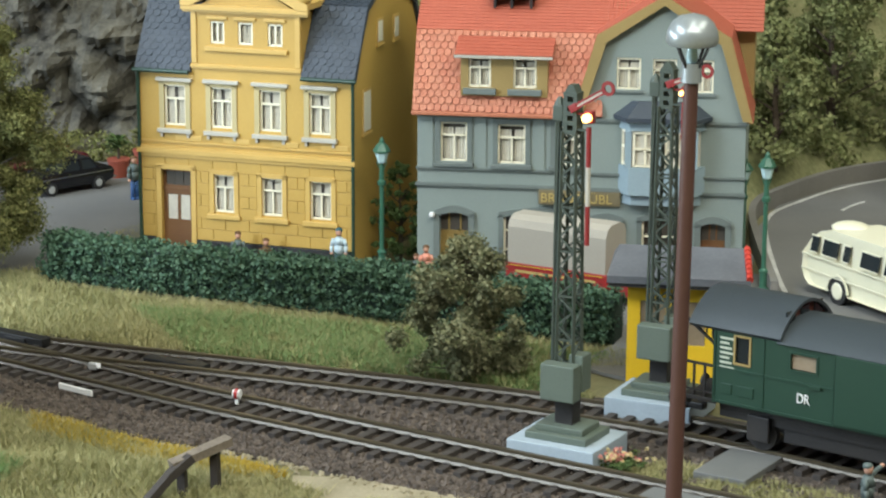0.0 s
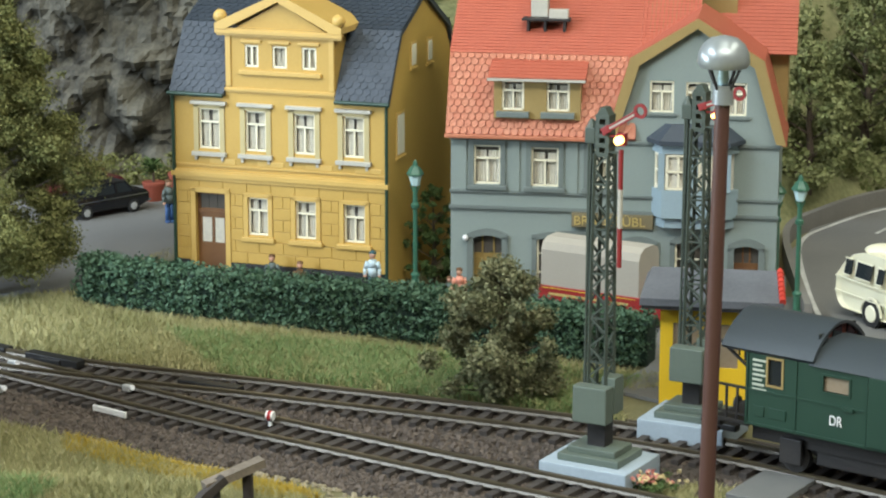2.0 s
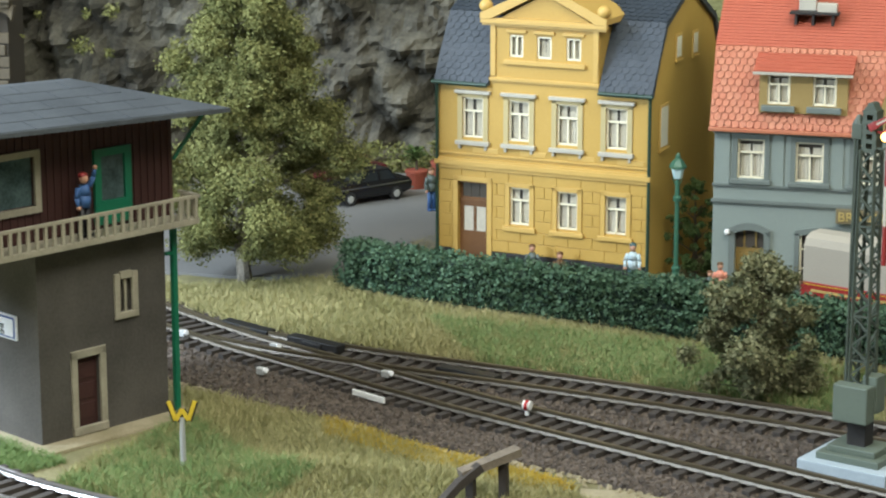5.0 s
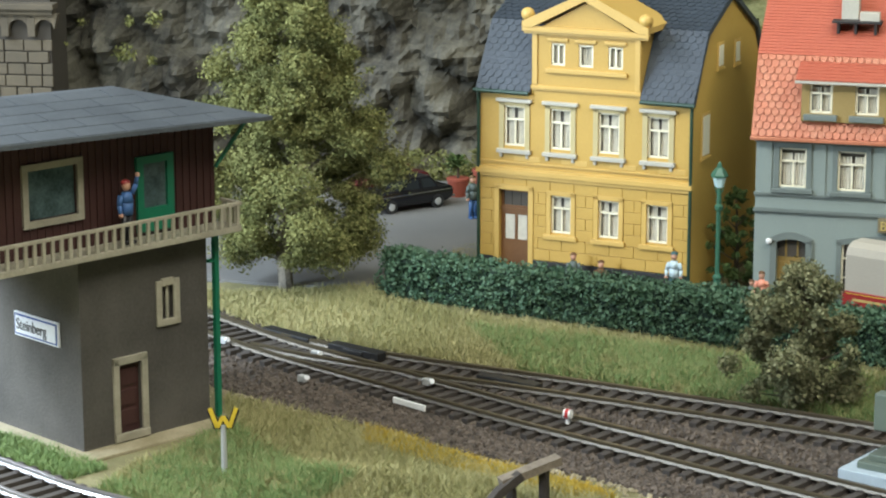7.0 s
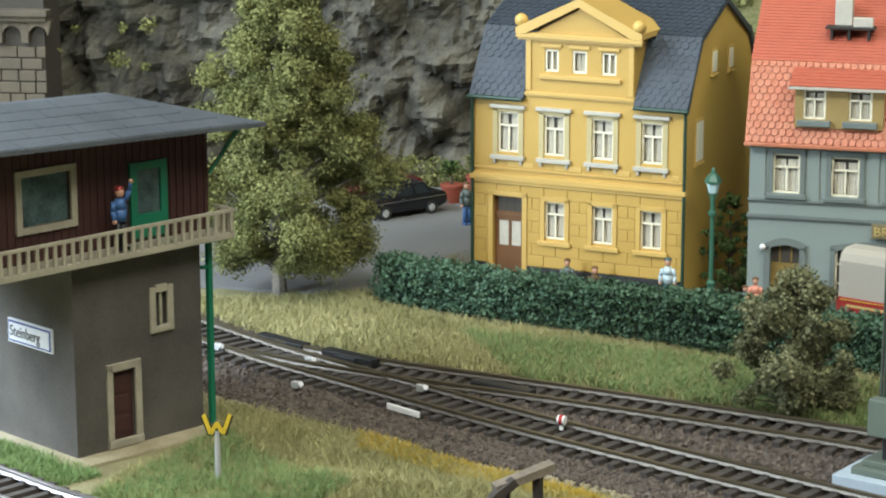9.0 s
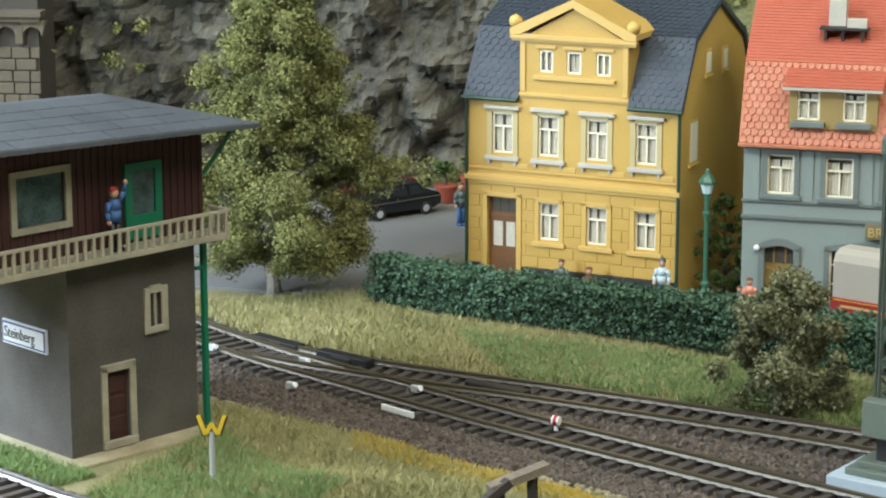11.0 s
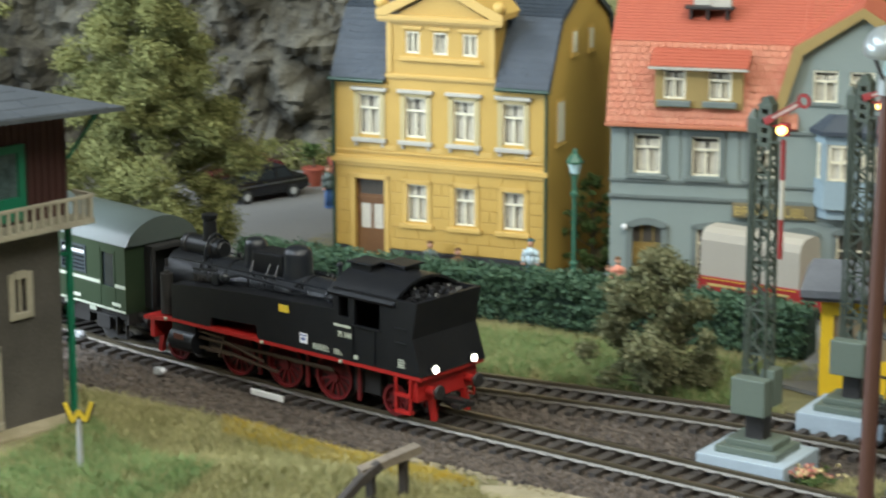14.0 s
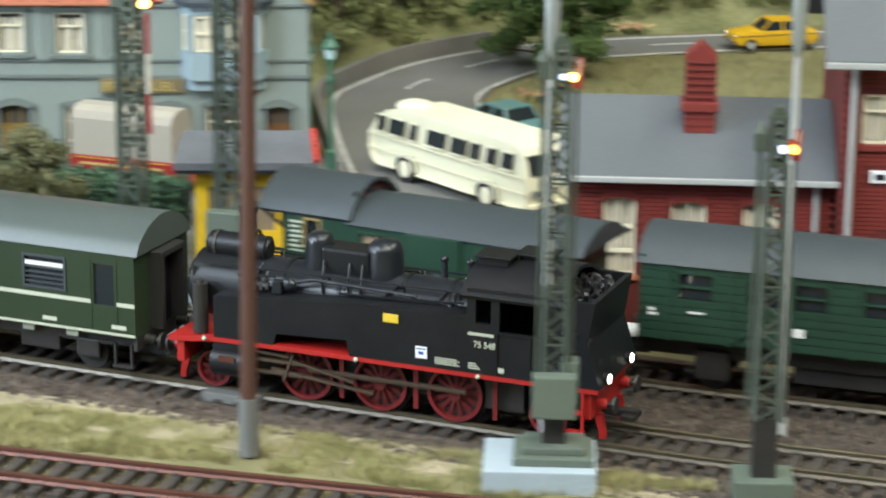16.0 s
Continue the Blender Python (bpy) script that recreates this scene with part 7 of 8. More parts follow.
    part("gutter", bm, GUTTER_GREY, t)
    bm = B()
    rod(bm, (3, -6, 0), (3, -6, 88 + z), 1.0, seg=8)
    part("downpipe", bm, GUTTER_GREY, t)
    return g, t


def bricks(parent, x0, x1, z0, z1, y, holes, limit):
    """Brick courses: the nearest as single parts, the rest joined."""
    bm0 = B()
    box(bm0, 0.1, 3.3, -0.35, 0, 0.08, 1.25)
    me = mesh_of("brick", bm0, BRICK_RED)
    rest = B()
    r, n, z = 0, 0, z0
    while z < z1 - 1.0:
        x = x0 - (1.7 if r % 2 else 0)
        while x < x1 - 1:
            if x >= x0 and not any(h[0] - 1.8 < x + 1.7 < h[1] + 1.8 and h[2] - 1.2 < z + 0.6 < h[3] + 1.2 for h in holes):
                if n < limit:
                    share("brick", me, parent, x, y, z)
                    n += 1
                else:
                    box(rest, x + 0.1, x + 3.3, y - 0.35, y, z + 0.08, z + 1.25)
            x += 3.4
        z += 1.4
        r += 1
    ob = part("brick_courses", rest, BRICK_RED, parent)
    ob["kind"] = "stuff"


def bus():
    cx, cy = 183.6 + 12.5 * 0.888, 915 + 12.5 * 0.46
    g = thing("cream_coach_bus", cx, cy, -2.2, -62.6, "cream rounded coach bus standing on the station road", "bus")
    # side outline, rear at -x
    top = [(-47, 6), (-49, 10), (-48.5, 17), (-45, 22.5), (-40, 26.6), (-32, 28.4), (38, 28.4), (44, 27), (47.5, 22.5), (49.4, 16), (49.6, 8), (48, 4), (-44, 4)]
    bm = B()
    def section(sc, y):
        return [bm.verts.new((x * (1 - 0.02 * sc), y, 4.5 + (zz - 4.5) * (1 - 0.055 * sc))) for x, zz in top]
    rings = [section(1.6, -12.2), section(0.45, -13.4), section(0, -14), section(0, 14), section(0.45, 13.4), section(1.6, 12.2)]
    # draw the upper body inwards
    for r, inn in ((rings[0], 0.6), (rings[1], 0.9), (rings[2], 1.2), (rings[3], -1.2), (rings[4], -0.9), (rings[5], -0.6)):
        for v in r:
            if v.co.z > 17:
                v.co.y += inn * (v.co.z - 17) / 6
    n = len(top)
    for a, b in zip(rings, rings[1:]):
        for i in range(n):
            bm.faces.new((a[i], a[(i + 1) % n], b[(i + 1) % n], b[i]))
    bm.faces.new(rings[0])
    bm.faces.new(rings[-1][::-1])
    bmesh.ops.recalc_face_normals(bm, faces=bm.faces)
    part("body", bm, CREAM, g, "", True)
    for s in (-1, 1):
        for a, b in ((-44, -40), (-36.5, -27), (-23, -19.5), (-12, -1), (3, 12), (15, 20), (25, 30), (34, 40)):
            w = new("window")
            w.parent = g
            bm = B()
            def q(x, zz, o):
                return (x, s * (14.0 - 1.2 * max(0, zz - 17) / 6 + o), zz)
            vs = [bm.verts.new(q(x, zz, 0.1)) for x, zz in ((a, 18.2), (b, 18.2), (b, 24.2), (a, 24.2))]
            wv = [bm.verts.new(q(x, zz, -0.7)) for x, zz in ((a, 18.2), (b, 18.2), (b, 24.2), (a, 24.2))]
            bm.faces.new(vs)
            for i in range(4):
                bm.faces.new((vs[i], vs[(i + 1) % 4], wv[(i + 1) % 4], wv[i]))
            part("pane", bm, CAR_GLASS, w)
            bm = B()
            bar(bm, q(a - 0.3, 24.5, 0.2), q(b + 0.3, 24.5, 0.2), 0.6, 0.5)
            bar(bm, q(a - 0.3, 17.9, 0.2), q(b + 0.3, 17.9, 0.2), 0.6, 0.5)
            part("window_frame", bm, CREAM, w)
        bm = B()
        for zz in (16.4, 10.4):
            bar(bm, (-49, s * 14.1, zz), (48.5, s * 14.1, zz), 0.5, 0.6)
        part("trim_strip", bm, CREAM, g)
        for x in (-25, 26):
            w = new("wheel")
            w.parent = g
            bm = B()
            rod(bm, (x, s * 12.2, 5.4), (x, s * 14.3, 5.4), 5.6, seg=24)
            part("tyre", bm, RUBBER, w, "", True)
            bm = B()
            rod(bm, (x, s * 14.2, 5.4), (x, s * 14.7, 5.4), 3.6, 3.0, 20)
            part("rim", bm, CREAM, w, "", True)
            bm = B()
            for k in range(10):
                a0, a1 = math.pi * k / 10, math.pi * (k + 1) / 10
                bar(bm, (x + 6.6 * math.cos(a0), s * 14.1, 5 + 6.6 * math.sin(a0)), (x + 6.6 * math.cos(a1), s * 14.1, 5 + 6.6 * math.sin(a1)), 0.8, 0.8)
            part("wheel_arch", bm, CREAM, g)
    bm = B()
    for s in (-1, 1):
        prism(bm, [(46.5, 17), (49.5, 17), (47.4, 24.4), (44.5, 24.4)], s * 0.6, s * 11.5, "y")
    part("windscreen", bm, CAR_GLASS, g)
    for y in (-10, 10):
        bm = B()
        rod(bm, (49.0, y, 10), (50.4, y, 10), 1.8, seg=14)
        part("headlight", bm, CHROME, g)
    bm = B()
    box(bm, 48.6, 51, -13, 13, 4.4, 6.4, 0.6)
    part("bumper", bm, CREAM, g)
    bm = B()
    ball(bm, (-36, 0, 27.4), 7, (1.2, 1.1, 0.38), 16)
    part("roof_hump", bm, CREAM, g, "", True)


def car(name, x, y, z, yaw, paint, label, long=50.0):
    g = thing(name, x, y, z, yaw, label, "car", "parked cars")
    k = long / 50.0
    bm = B()
    low = [(-25, 5), (-25.5, 9), (-24, 11.4), (-12, 12), (13, 11.8), (24, 10.2), (25.4, 8), (25, 4.5), (20, 3.2), (-20, 3.2)]
    prism(bm, [(a * k, b * k) for a, b in low], -9.6 * k, 9.6 * k, "y")
    bmesh.ops.bevel(bm, geom=list(bm.edges), offset=0.8 * k, segments=2, affect="EDGES", profile=0.6)
    part("body", bm, paint, g, "", True)
    bm = B()
    a = [(-15.5, 11.4), (-11.5, 17), (3, 17.2), (9.5, 11.4)]
    lo = [bm.verts.new((p[0] * k, s * (9.2 if p[1] < 12 else 7.4) * k, p[1] * k)) for s in (-1, 1) for p in a]
    bm.faces.new(lo[:4])
    bm.faces.new(lo[4:][::-1])
    for i in range(3):
        bm.faces.new((lo[i], lo[i + 1], lo[i + 5], lo[i + 4]))
    bmesh.ops.recalc_face_normals(bm, faces=bm.faces)
    part("cabin", bm, CAR_GLASS, g)
    bm = B()
    box(bm, -11.8 * k, 3.3 * k, -7.6 * k, 7.6 * k, 16.6 * k, 17.6 * k, 0.4)
    part("roof", bm, paint, g)
    for s in (-1, 1):
        for p, q in (((-15.4, 9.3, 11.4), (-11.4, 7.6, 17)), ((-4, 9.4, 11.4), (-4, 7.6, 17)), ((9.4, 9.3, 11.4), (3.2, 7.6, 17))):
            bm = B()
            bar(bm, (p[0] * k, s * p[1] * k, p[2] * k), (q[0] * k, s * q[1] * k, q[2] * k), 1.0 * k, 0.8 * k)
            part("pillar", bm, paint, g)
    for xx in (-15, 15):
        for s in (-1, 1):
            w = new("wheel")
            w.parent = g
            bm = B()
            rod(bm, (xx * k, s * 7.6 * k, 3.6 * k), (xx * k, s * 9.9 * k, 3.6 * k), 3.7 * k, seg=20)
            part("tyre", bm, RUBBER, w, "", True)
            bm = B()
            rod(bm, (xx * k, s * 9.7 * k, 3.6 * k), (xx * k, s * 10.2 * k, 3.6 * k), 2.2 * k, 1.8 * k, 16)
            part("hubcap", bm, GUTTER_GREY, w)
    for xx in (-25.6, 25.0):
        bm = B()
        box(bm, xx * k - 0.6, xx * k + 1.0, -9.8 * k, 9.8 * k, 5 * k, 6.4 * k, 0.3)
        part("bumper", bm, CHROME, g)
    for s in (-1, 1):
        bm = B()
        rod(bm, (24.6 * k, s * 7 * k, 8.4 * k), (25.8 * k, s * 7 * k, 8.4 * k), 1.3 * k, seg=12)
        part("headlight", bm, CHROME, g)
        bm = B()
        bar(bm, (-24 * k, s * 9.7 * k, 9.8 * k), (23 * k, s * 9.7 * k, 9 * k), 0.4, 0.4)
        part("chrome_strip", bm, CHROME, g)
    return g


def figure(x, y, z, yaw, coat, legs, label, hgt=20.0, arm=None, hat=None, sitting=False):
    """A painted model figure, one plain mesh."""
    bm = B()
    k = hgt / 20.0
    mats = [SKIN, coat, legs, hat or FIG_BROWN]
    def seg(fn, idx):
        old = set(bm.faces)
        fn()
        for f in bm.faces:
            if f not in old:
                f.material_index = idx
    for s in (-1, 1):
        seg(lambda: rod(bm, (s * 1.1 * k, 0, 0), (s * 0.9 * k, 0, 9.5 * k), 0.95 * k, 1.15 * k, 8), 2)
        seg(lambda: box(bm, (s * 1.1 - 0.8) * k, (s * 1.1 + 0.8) * k, -2.0 * k, 0.9 * k, 0, 0.9 * k), 2)
    seg(lambda: rod(bm, (0, 0, 9 * k), (0, 0, 13 * k), 2.0 * k, 2.2 * k, 10), 1)
    seg(lambda: rod(bm, (0, 0, 13 * k), (0, 0, 16 * k), 2.4 * k, 1.5 * k, 10), 1)
    seg(lambda: ball(bm, (0, 0, 18 * k), 1.55 * k, (0.9, 1, 1.1), 10), 0)
    seg(lambda: ball(bm, (0, 0.3 * k, 18.9 * k), 1.55 * k, (1.02, 1.05, 0.7), 10), 3)
    for s in (-1, 1):
        end = (s * 3.0, -1.2, 9.2)
        if arm and s == arm[0]:
            end = arm[1]
        mid = ((s * 2.2 + end[0]) / 2 + s * 0.5, end[1] * 0.4, (15.2 + end[2]) / 2)
        seg(lambda: rod(bm, (s * 2.1 * k, 0, 15.2 * k), tuple(v * k for v in mid), 0.9 * k, 0.8 * k, 7), 1)
        seg(lambda: rod(bm, tuple(v * k for v in mid), tuple(v * k for v in end), 0.8 * k, 0.6 * k, 7), 1)
        seg(lambda: ball(bm, tuple(v * k for v in end), 0.8 * k, seg=8), 0)
    me = bpy.data.meshes.new("figurine")
    bmesh.ops.scale(bm, vec=(MM, MM, MM), verts=bm.verts)
    bm.to_mesh(me)
    bm.free()
    for m in mats:
        me.materials.append(m)
    me.polygons.foreach_set("use_smooth", [True] * len(me.polygons))
    ob = new("figurine", me)
    ob.matrix_basis = at_mm(x, y, z, yaw)
    tagged(ob, label, "model figure", "model figures")


def w_sign():
    g = thing("whistle_board", -164.9, 733, -5, 8, "yellow letter-W whistle board on a grey post", "railway sign")
    bm = B()
    rod(bm, (0, 0, 0), (0, 0, 20), 1.0, 0.9, 10)
    part("post", bm, GUTTER_GREY, g)
    bm = B()
    pts = [(-4.2, 25.5), (-2.0, 19.2), (0, 22.8), (2.0, 19.2), (4.2, 25.5)]
    for p, q in zip(pts, pts[1:]):
        bar(bm, (p[0], -0.6, p[1]), (q[0], -0.6, q[1]), 0.8, 1.3)
    part("letter_board", bm, YPLATE, g, "yellow W edged in black")
    bm = B()
    for p, q in zip(pts, pts[1:]):
        bar(bm, (p[0], 0, p[1] - 0.4), (q[0], 0, q[1] - 0.4), 0.6, 2.2)
    part("letter_edge", bm, SIGN_BLACK, g)


def buffer_stop():
    g = thing("timber_buffer_stop", -68, 708, -3, 28, "weathered timber buffer stop leaning on dark struts", "buffer stop")
    bm = B()
    bar(bm, (-5, 0, 11.2), (14.5, 0, 16.5), 4.6, 2.6)
    part("beam", bm, OLD_WOOD, g, "bleached timber beam")
    bm = B()
    bar(bm, (1, -1.6, 13.4), (-7, -2.4, 8.6), 3.0, 2.8)
    bar(bm, (-6, -2.4, 9.4), (-19, -5, -1), 2.8, 2.6)
    part("strut", bm, DARK_WOOD, g, "tarred strut running down to the ground")
    for x, zz in ((-1.5, 11.5), (9.5, 14.6)):
        bm = B()
        bar(bm, (x + 0.6, 1, -2), (x, 0.4, zz), 2.6, 2.6)
        part("post", bm, DARK_WOOD, g)


def flower_bed(x, y, label, r=9.0, seed=4):
    g = thing("flower_bed", x, y, -3, 0, label, "flower bed", "flower beds")
    rng = np.random.RandomState(seed)
    c = [(rng.normal(0, r * 0.45), rng.normal(0, r * 0.3), rng.uniform(0.5, 3)) for k in range(26)]
    V, Fc = leaves(c, [1.9] * 26, 9, 0.6, seed)
    ob = new("leaves", cloud("leaves", V, Fc, LEAF_DARK))
    ob.parent = g
    for m, nm in ((FLOWER_RED, "red_blossoms"), (FLOWER_CREAM, "cream_blossoms")):
        c = [(rng.normal(0, r * 0.45), rng.normal(0, r * 0.3), rng.uniform(2.5, 4.8)) for k in range(30)]
        V, Fc = leaves(c, [0.8] * 30, 22, 0.5, seed + 1)
        ob = new(nm, cloud(nm, V, Fc, m))
        ob.parent = g


def point_parts():
    for x, y, yaw, lab in ((-146, 884, -33, "black point motor cover beside the rails"), (-84, 848, -28, "black point motor cover beside the rails"), (-176, 903, -36, "black point motor cover beside the rails")):
        g = thing("point_motor", x, y, -3, yaw, lab, "point motor", "point motors")
        bm = B()
        box(bm, -13, 13, -2.6, 2.6, 0, 3.2, 0.5)
        box(bm, -5, 5, -3.4, 3.4, 0, 2.4, 0.4)
        part("cover", bm, BLACK_PLASTIC, g)
    for x, y in ((-160, 875.5), (-113, 843.5), (-159, 842.5), (-199, 891)):
        g = thing("point_lantern", x, y, -3, -30, "small grey and white point lantern", "point lantern", "point lanterns")
        bm = B()
        box(bm, -2.4, 1.0, -1.1, 1.1, 0.8, 3.4, 0.4)
        part("case", bm, GUTTER_GREY, g)
        bm = B()
        rod(bm, (1.0, 0, 2.6), (1.9, -0.4, 2.8), 1.0, seg=12)
        part("white_disc", bm, SIGN_WHITE, g)
    g = thing("fouling_marker", -59.3, 805, -3, -20, "red and white fouling point marker between the tracks", "track marker")
    bm = B()
    rod(bm, (-1.3, 0, 3.6), (1.3, 0, 3.6), 1.7, seg=16)
    box(bm, -0.6, 0.6, -0.6, 0.6, 0, 3)
    part("post", bm, PURE_WHITE, g)
    bm = B()
    rod(bm, (-0.6, 0, 3.6), (0.6, 0, 3.6), 1.8, seg=16)
    part("red_band", bm, RED_BRIGHT, g)
    g = thing("white_check_strip", -116.4, 816.5, -1.2, -37.8, "white painted strip beside the front rail", "track marker")
    bm = B()
    box(bm, -8, 8, -0.45, 0.45, -1.2, 0.9, 0.15)
    part("strip", bm, PURE_WHITE, g)


def crossing_plate():
    g = thing("crossing_plate", 104, 734, -2.6, 57, "grey walkway plate across the tracks", "crossing")
    bm = B()
    box(bm, -13, 15, -9, 9, -1, 1.6, 0.3)
    part("plate", bm, PLATE_GREY, g)
    g = thing("crossing_plate", 78, 700, -2.6, 57, "grey walkway plate across the front line", "crossing")
    bm = B()
    box(bm, -9, 9, -9, 9, -1, 1.9, 0.3)
    part("plate", bm, PLATE_GREY, g)


# ---- cliff, hill and portal ----
def cliff():
    bm = B()
    xs, zs = np.concatenate([np.arange(-760, -480, 9.0), np.arange(-480, -20, 2.6)]), np.concatenate([np.arange(-6, 150, 2.6), np.arange(152, 240, 9.0)])
    rows = []
    for zz in zs:
        row = []
        for x in xs:
            v = Vector((x / 60, zz / 75, 1.7))
            big = noise.turbulence(v, 3, True) * 34
            cell = noise.voronoi(Vector((x / 26 + zz / 90, zz / 34, 0.5)))[0]
            facet = (cell[1] - cell[0]) * 25 - cell[0] * 14
            c2 = noise.voronoi(Vector((x / 9, zz / 13 - x / 50, 2.5)))[0]
            c3 = noise.voronoi(Vector((x / 17 - zz / 40, zz / 11 + x / 60, 7.5)))[0]
            fine = (c2[1] - c2[0]) * 9 - c2[0] * 3 + (c3[1] - c3[0]) * 11 + noise.noise(Vector((x / 4, zz / 4, 0))) * 1.5
            y = 1250 + zz * 0.22 - big + 14 - facet - fine + max(0, (x + 90) * 0.6)
            row.append(bm.verts.new((x, y, zz)))
        rows.append(row)
    for r in range(len(zs) - 1):
        for k in range(len(xs) - 1):
            bm.faces.new((rows[r][k], rows[r][k + 1], rows[r + 1][k + 1], rows[r + 1][k]))
    ob = part("cliff", bm, ROCK)
    tagged(ob, "grey fissured plaster rock cliff behind the town", "cliff", "", "structure")
    rng = np.random.RandomState(21)
    cs, rs = [], []
    for k in range(110):
        x = rng.uniform(-520, -60)
        zz = rng.uniform(0, 8) if k < 42 else rng.uniform(45, 150)
        cs.append((x, 1222 + rng.uniform(-8, 8) + zz * 0.1 if k < 42 else 1232 + zz * 0.12, zz))
        rs.append(rng.uniform(5, 11) if k < 42 else rng.uniform(3, 7))
    V, Fc = leaves(cs, rs, 3.2, 1.1, 22)
    ob = new("cliff_scrub", cloud("cliff_scrub", V, Fc, LEAF_OLIVE))
    tagged(ob, "olive scrub along the foot and ledges of the cliff", "scrub", "", "stuff")


HILL_EDGE = [(-90, 1150), (-20, 1125), (100, 1112), (160, 1108), (178, 1135), (214, 1182), (264, 1214), (332, 1230), (700, 1235)]


def hill_foot(x):
    return float(np.interp(x, [p[0] for p in HILL_EDGE], [p[1] for p in HILL_EDGE]))


def hill_z(x, y):
    d = y - hill_foot(x)
    return -5 + max(0, d) * 0.75 + (noise.noise(Vector((x / 60, y / 60, 9))) * 12 + 4) * min(1, max(0, d) / 60)


def hill():
    bm = B()
    xs = np.arange(-90, 700, 12.0)
    ds = np.arange(-8, 420, 12.0)
    rows = [[bm.verts.new((x, hill_foot(x) + d, hill_z(x, hill_foot(x) + d))) for x in xs] for d in ds]
    for r in range(len(ds) - 1):
        for k in range(len(xs) - 1):
            bm.faces.new((rows[r][k], rows[r][k + 1], rows[r + 1][k + 1], rows[r + 1][k]))
    tagged(part("hillside", bm, HILL_TURF, None, "", True), "olive grassed hillside rising behind the town", "hillside", "", "structure")
    rng = np.random.RandomState(33)
    cs, rs = [], []
    for k in range(520):
        x = rng.uniform(-60, 640)
        d = abs(rng.normal(0, 90)) + 10
        y = hill_foot(x) + d
        if 150 < x < 240 and d < 70 and rng.uniform() < 0.75:
            continue
        cs.append((x, y, hill_z(x, y) + rng.uniform(0, 10)))
        rs.append(rng.uniform(6, 15))
    V, Fc = leaves(cs, rs, 1.6, 1.7, 34)
    ob = new("hillside_woods", cloud("hillside_woods", V, Fc, LEAF_HILL))
    tagged(ob, "olive green scrub woods covering the hillside", "woods", "", "stuff")


def portal():
    g = thing("masonry_viaduct_pier", -470, 1212, -4, 0, "buff stone masonry pier with arched cornice before the cliff", "viaduct")
    bm = B()
    box(bm, 1, 111, 1, 30, 0, 130)
    part("core", bm, mat("dark_mortar", (0.06, 0.052, 0.042), 0.9), g)
    rng = np.random.RandomState(8)
    for r in range(11):
        zz = 4 + r * 6.2
        x = 0.0 - (5 if r % 2 else 0)
        while x < 112:
            w = rng.uniform(8, 13)
            a, b = max(0, x), min(112, x + w)
            if b - a > 2:
                bm = B()
                box(bm, a + 0.3, b - 0.3, -0.6 - rng.uniform(0, 0.6), 1.2, zz + 0.3, zz + 5.9, 0.5)
                part("stone", bm, MASONRY, g)
            x += w
    bm = B()
    for k in range(8):
        x = 4 + k * 14
        box(bm, x - 2, x + 2, -4, 1, 74, 84, 0.4)
        n = 8
        for j in range(n):
            a0, a1 = math.pi * j / n, math.pi * (j + 1) / n
            prism(bm, [(x + 7 + 5 * math.cos(a0), 78 + 5 * math.sin(a0)), (x + 7 + 5 * math.cos(a1), 78 + 5 * math.sin(a1)), (x + 7 + 7.2 * math.cos(a1), 86), (x + 7 + 7.2 * math.cos(a0), 86)], -3.6, 0.8, "y")
    part("arched_frieze", bm, MASONRY, g)
    bm = B()
    box(bm, -2, 114, -6, 2, 85.6, 88.4, 0.5)
    box(bm, -3, 115, -8, 2, 88.3, 91.5, 0.5)
    part("cornice", bm, MASONRY, g)


def potted_plants():
    for x, y, m, lab in ((-143, 1180, LEAF_DARK, "broad-leaved plant in a terracotta tub"), (-133, 1204, LEAF_OLIVE, "bright green shrub in a terracotta tub")):
        g = thing("potted_plant", x, y, -2.4, 0, lab, "plant", "potted plants")
        bm = B()
        lathe(bm, [(4.2, 0), (5.4, 8), (5.8, 8.2), (5.8, 9.4), (4.6, 9.4)], 0, 0, 16)
        part("tub", bm, TERRACOTTA, g)
        bm = B()
        rod(bm, (0, 0, 9), (0, 0, 18), 0.8, 0.5, 7)
        part("stem", bm, BARK_DARK, g)
        rng = np.random.RandomState(int(y))
        bm = B()
        for k in range(34):
            a, up = rng.uniform(0, 6.28), rng.uniform(0.2, 1.2)
            L = rng.uniform(6, 10)
            p = Vector((0, 0, 15 + rng.uniform(-2, 4)))
            d = Vector((math.cos(a), math.sin(a), up)).normalized()
            s = d.cross(Vector((0, 0, 1))).normalized() * 1.5
            e = p + d * L - Vector((0, 0, 1.5))
            mid = p + d * L * 0.5
            bm.faces.new([bm.verts.new(v) for v in (p, mid + s, e, mid - s)])
        part("foliage", bm, m, g)


# ---- hall round the layout ----
def hall():
    for name, a, m, lab in (("hall_floor", (-3, 3, -3, 3, -1.02, -1.0), HALL_FLOOR, "dark carpeted hall floor"), ("hall_ceiling", (-3, 3, -3, 3, 1.62, 1.66), HALL_CEILING, "pale hall ceiling"),
                            ("wall_north", (-3, 3, 2.96, 3, -1, 1.62), HALL_WALL, "plain hall wall"), ("wall_south", (-3, 3, -3, -2.96, -1, 1.62), HALL_WALL, "plain hall wall"),
                            ("wall_west", (-3, -2.96, -2.96, 2.96, -1, 1.62), HALL_WALL, "plain hall wall"), ("wall_east", (2.96, 3, -2.96, 2.96, -1, 1.62), HALL_WALL, "plain hall wall")):
        bm = B()
        box(bm, *[v * 1000 for v in a])
        tagged(part(name, bm, m), lab, "wall" if "wall" in name else name[5:], "", "structure")


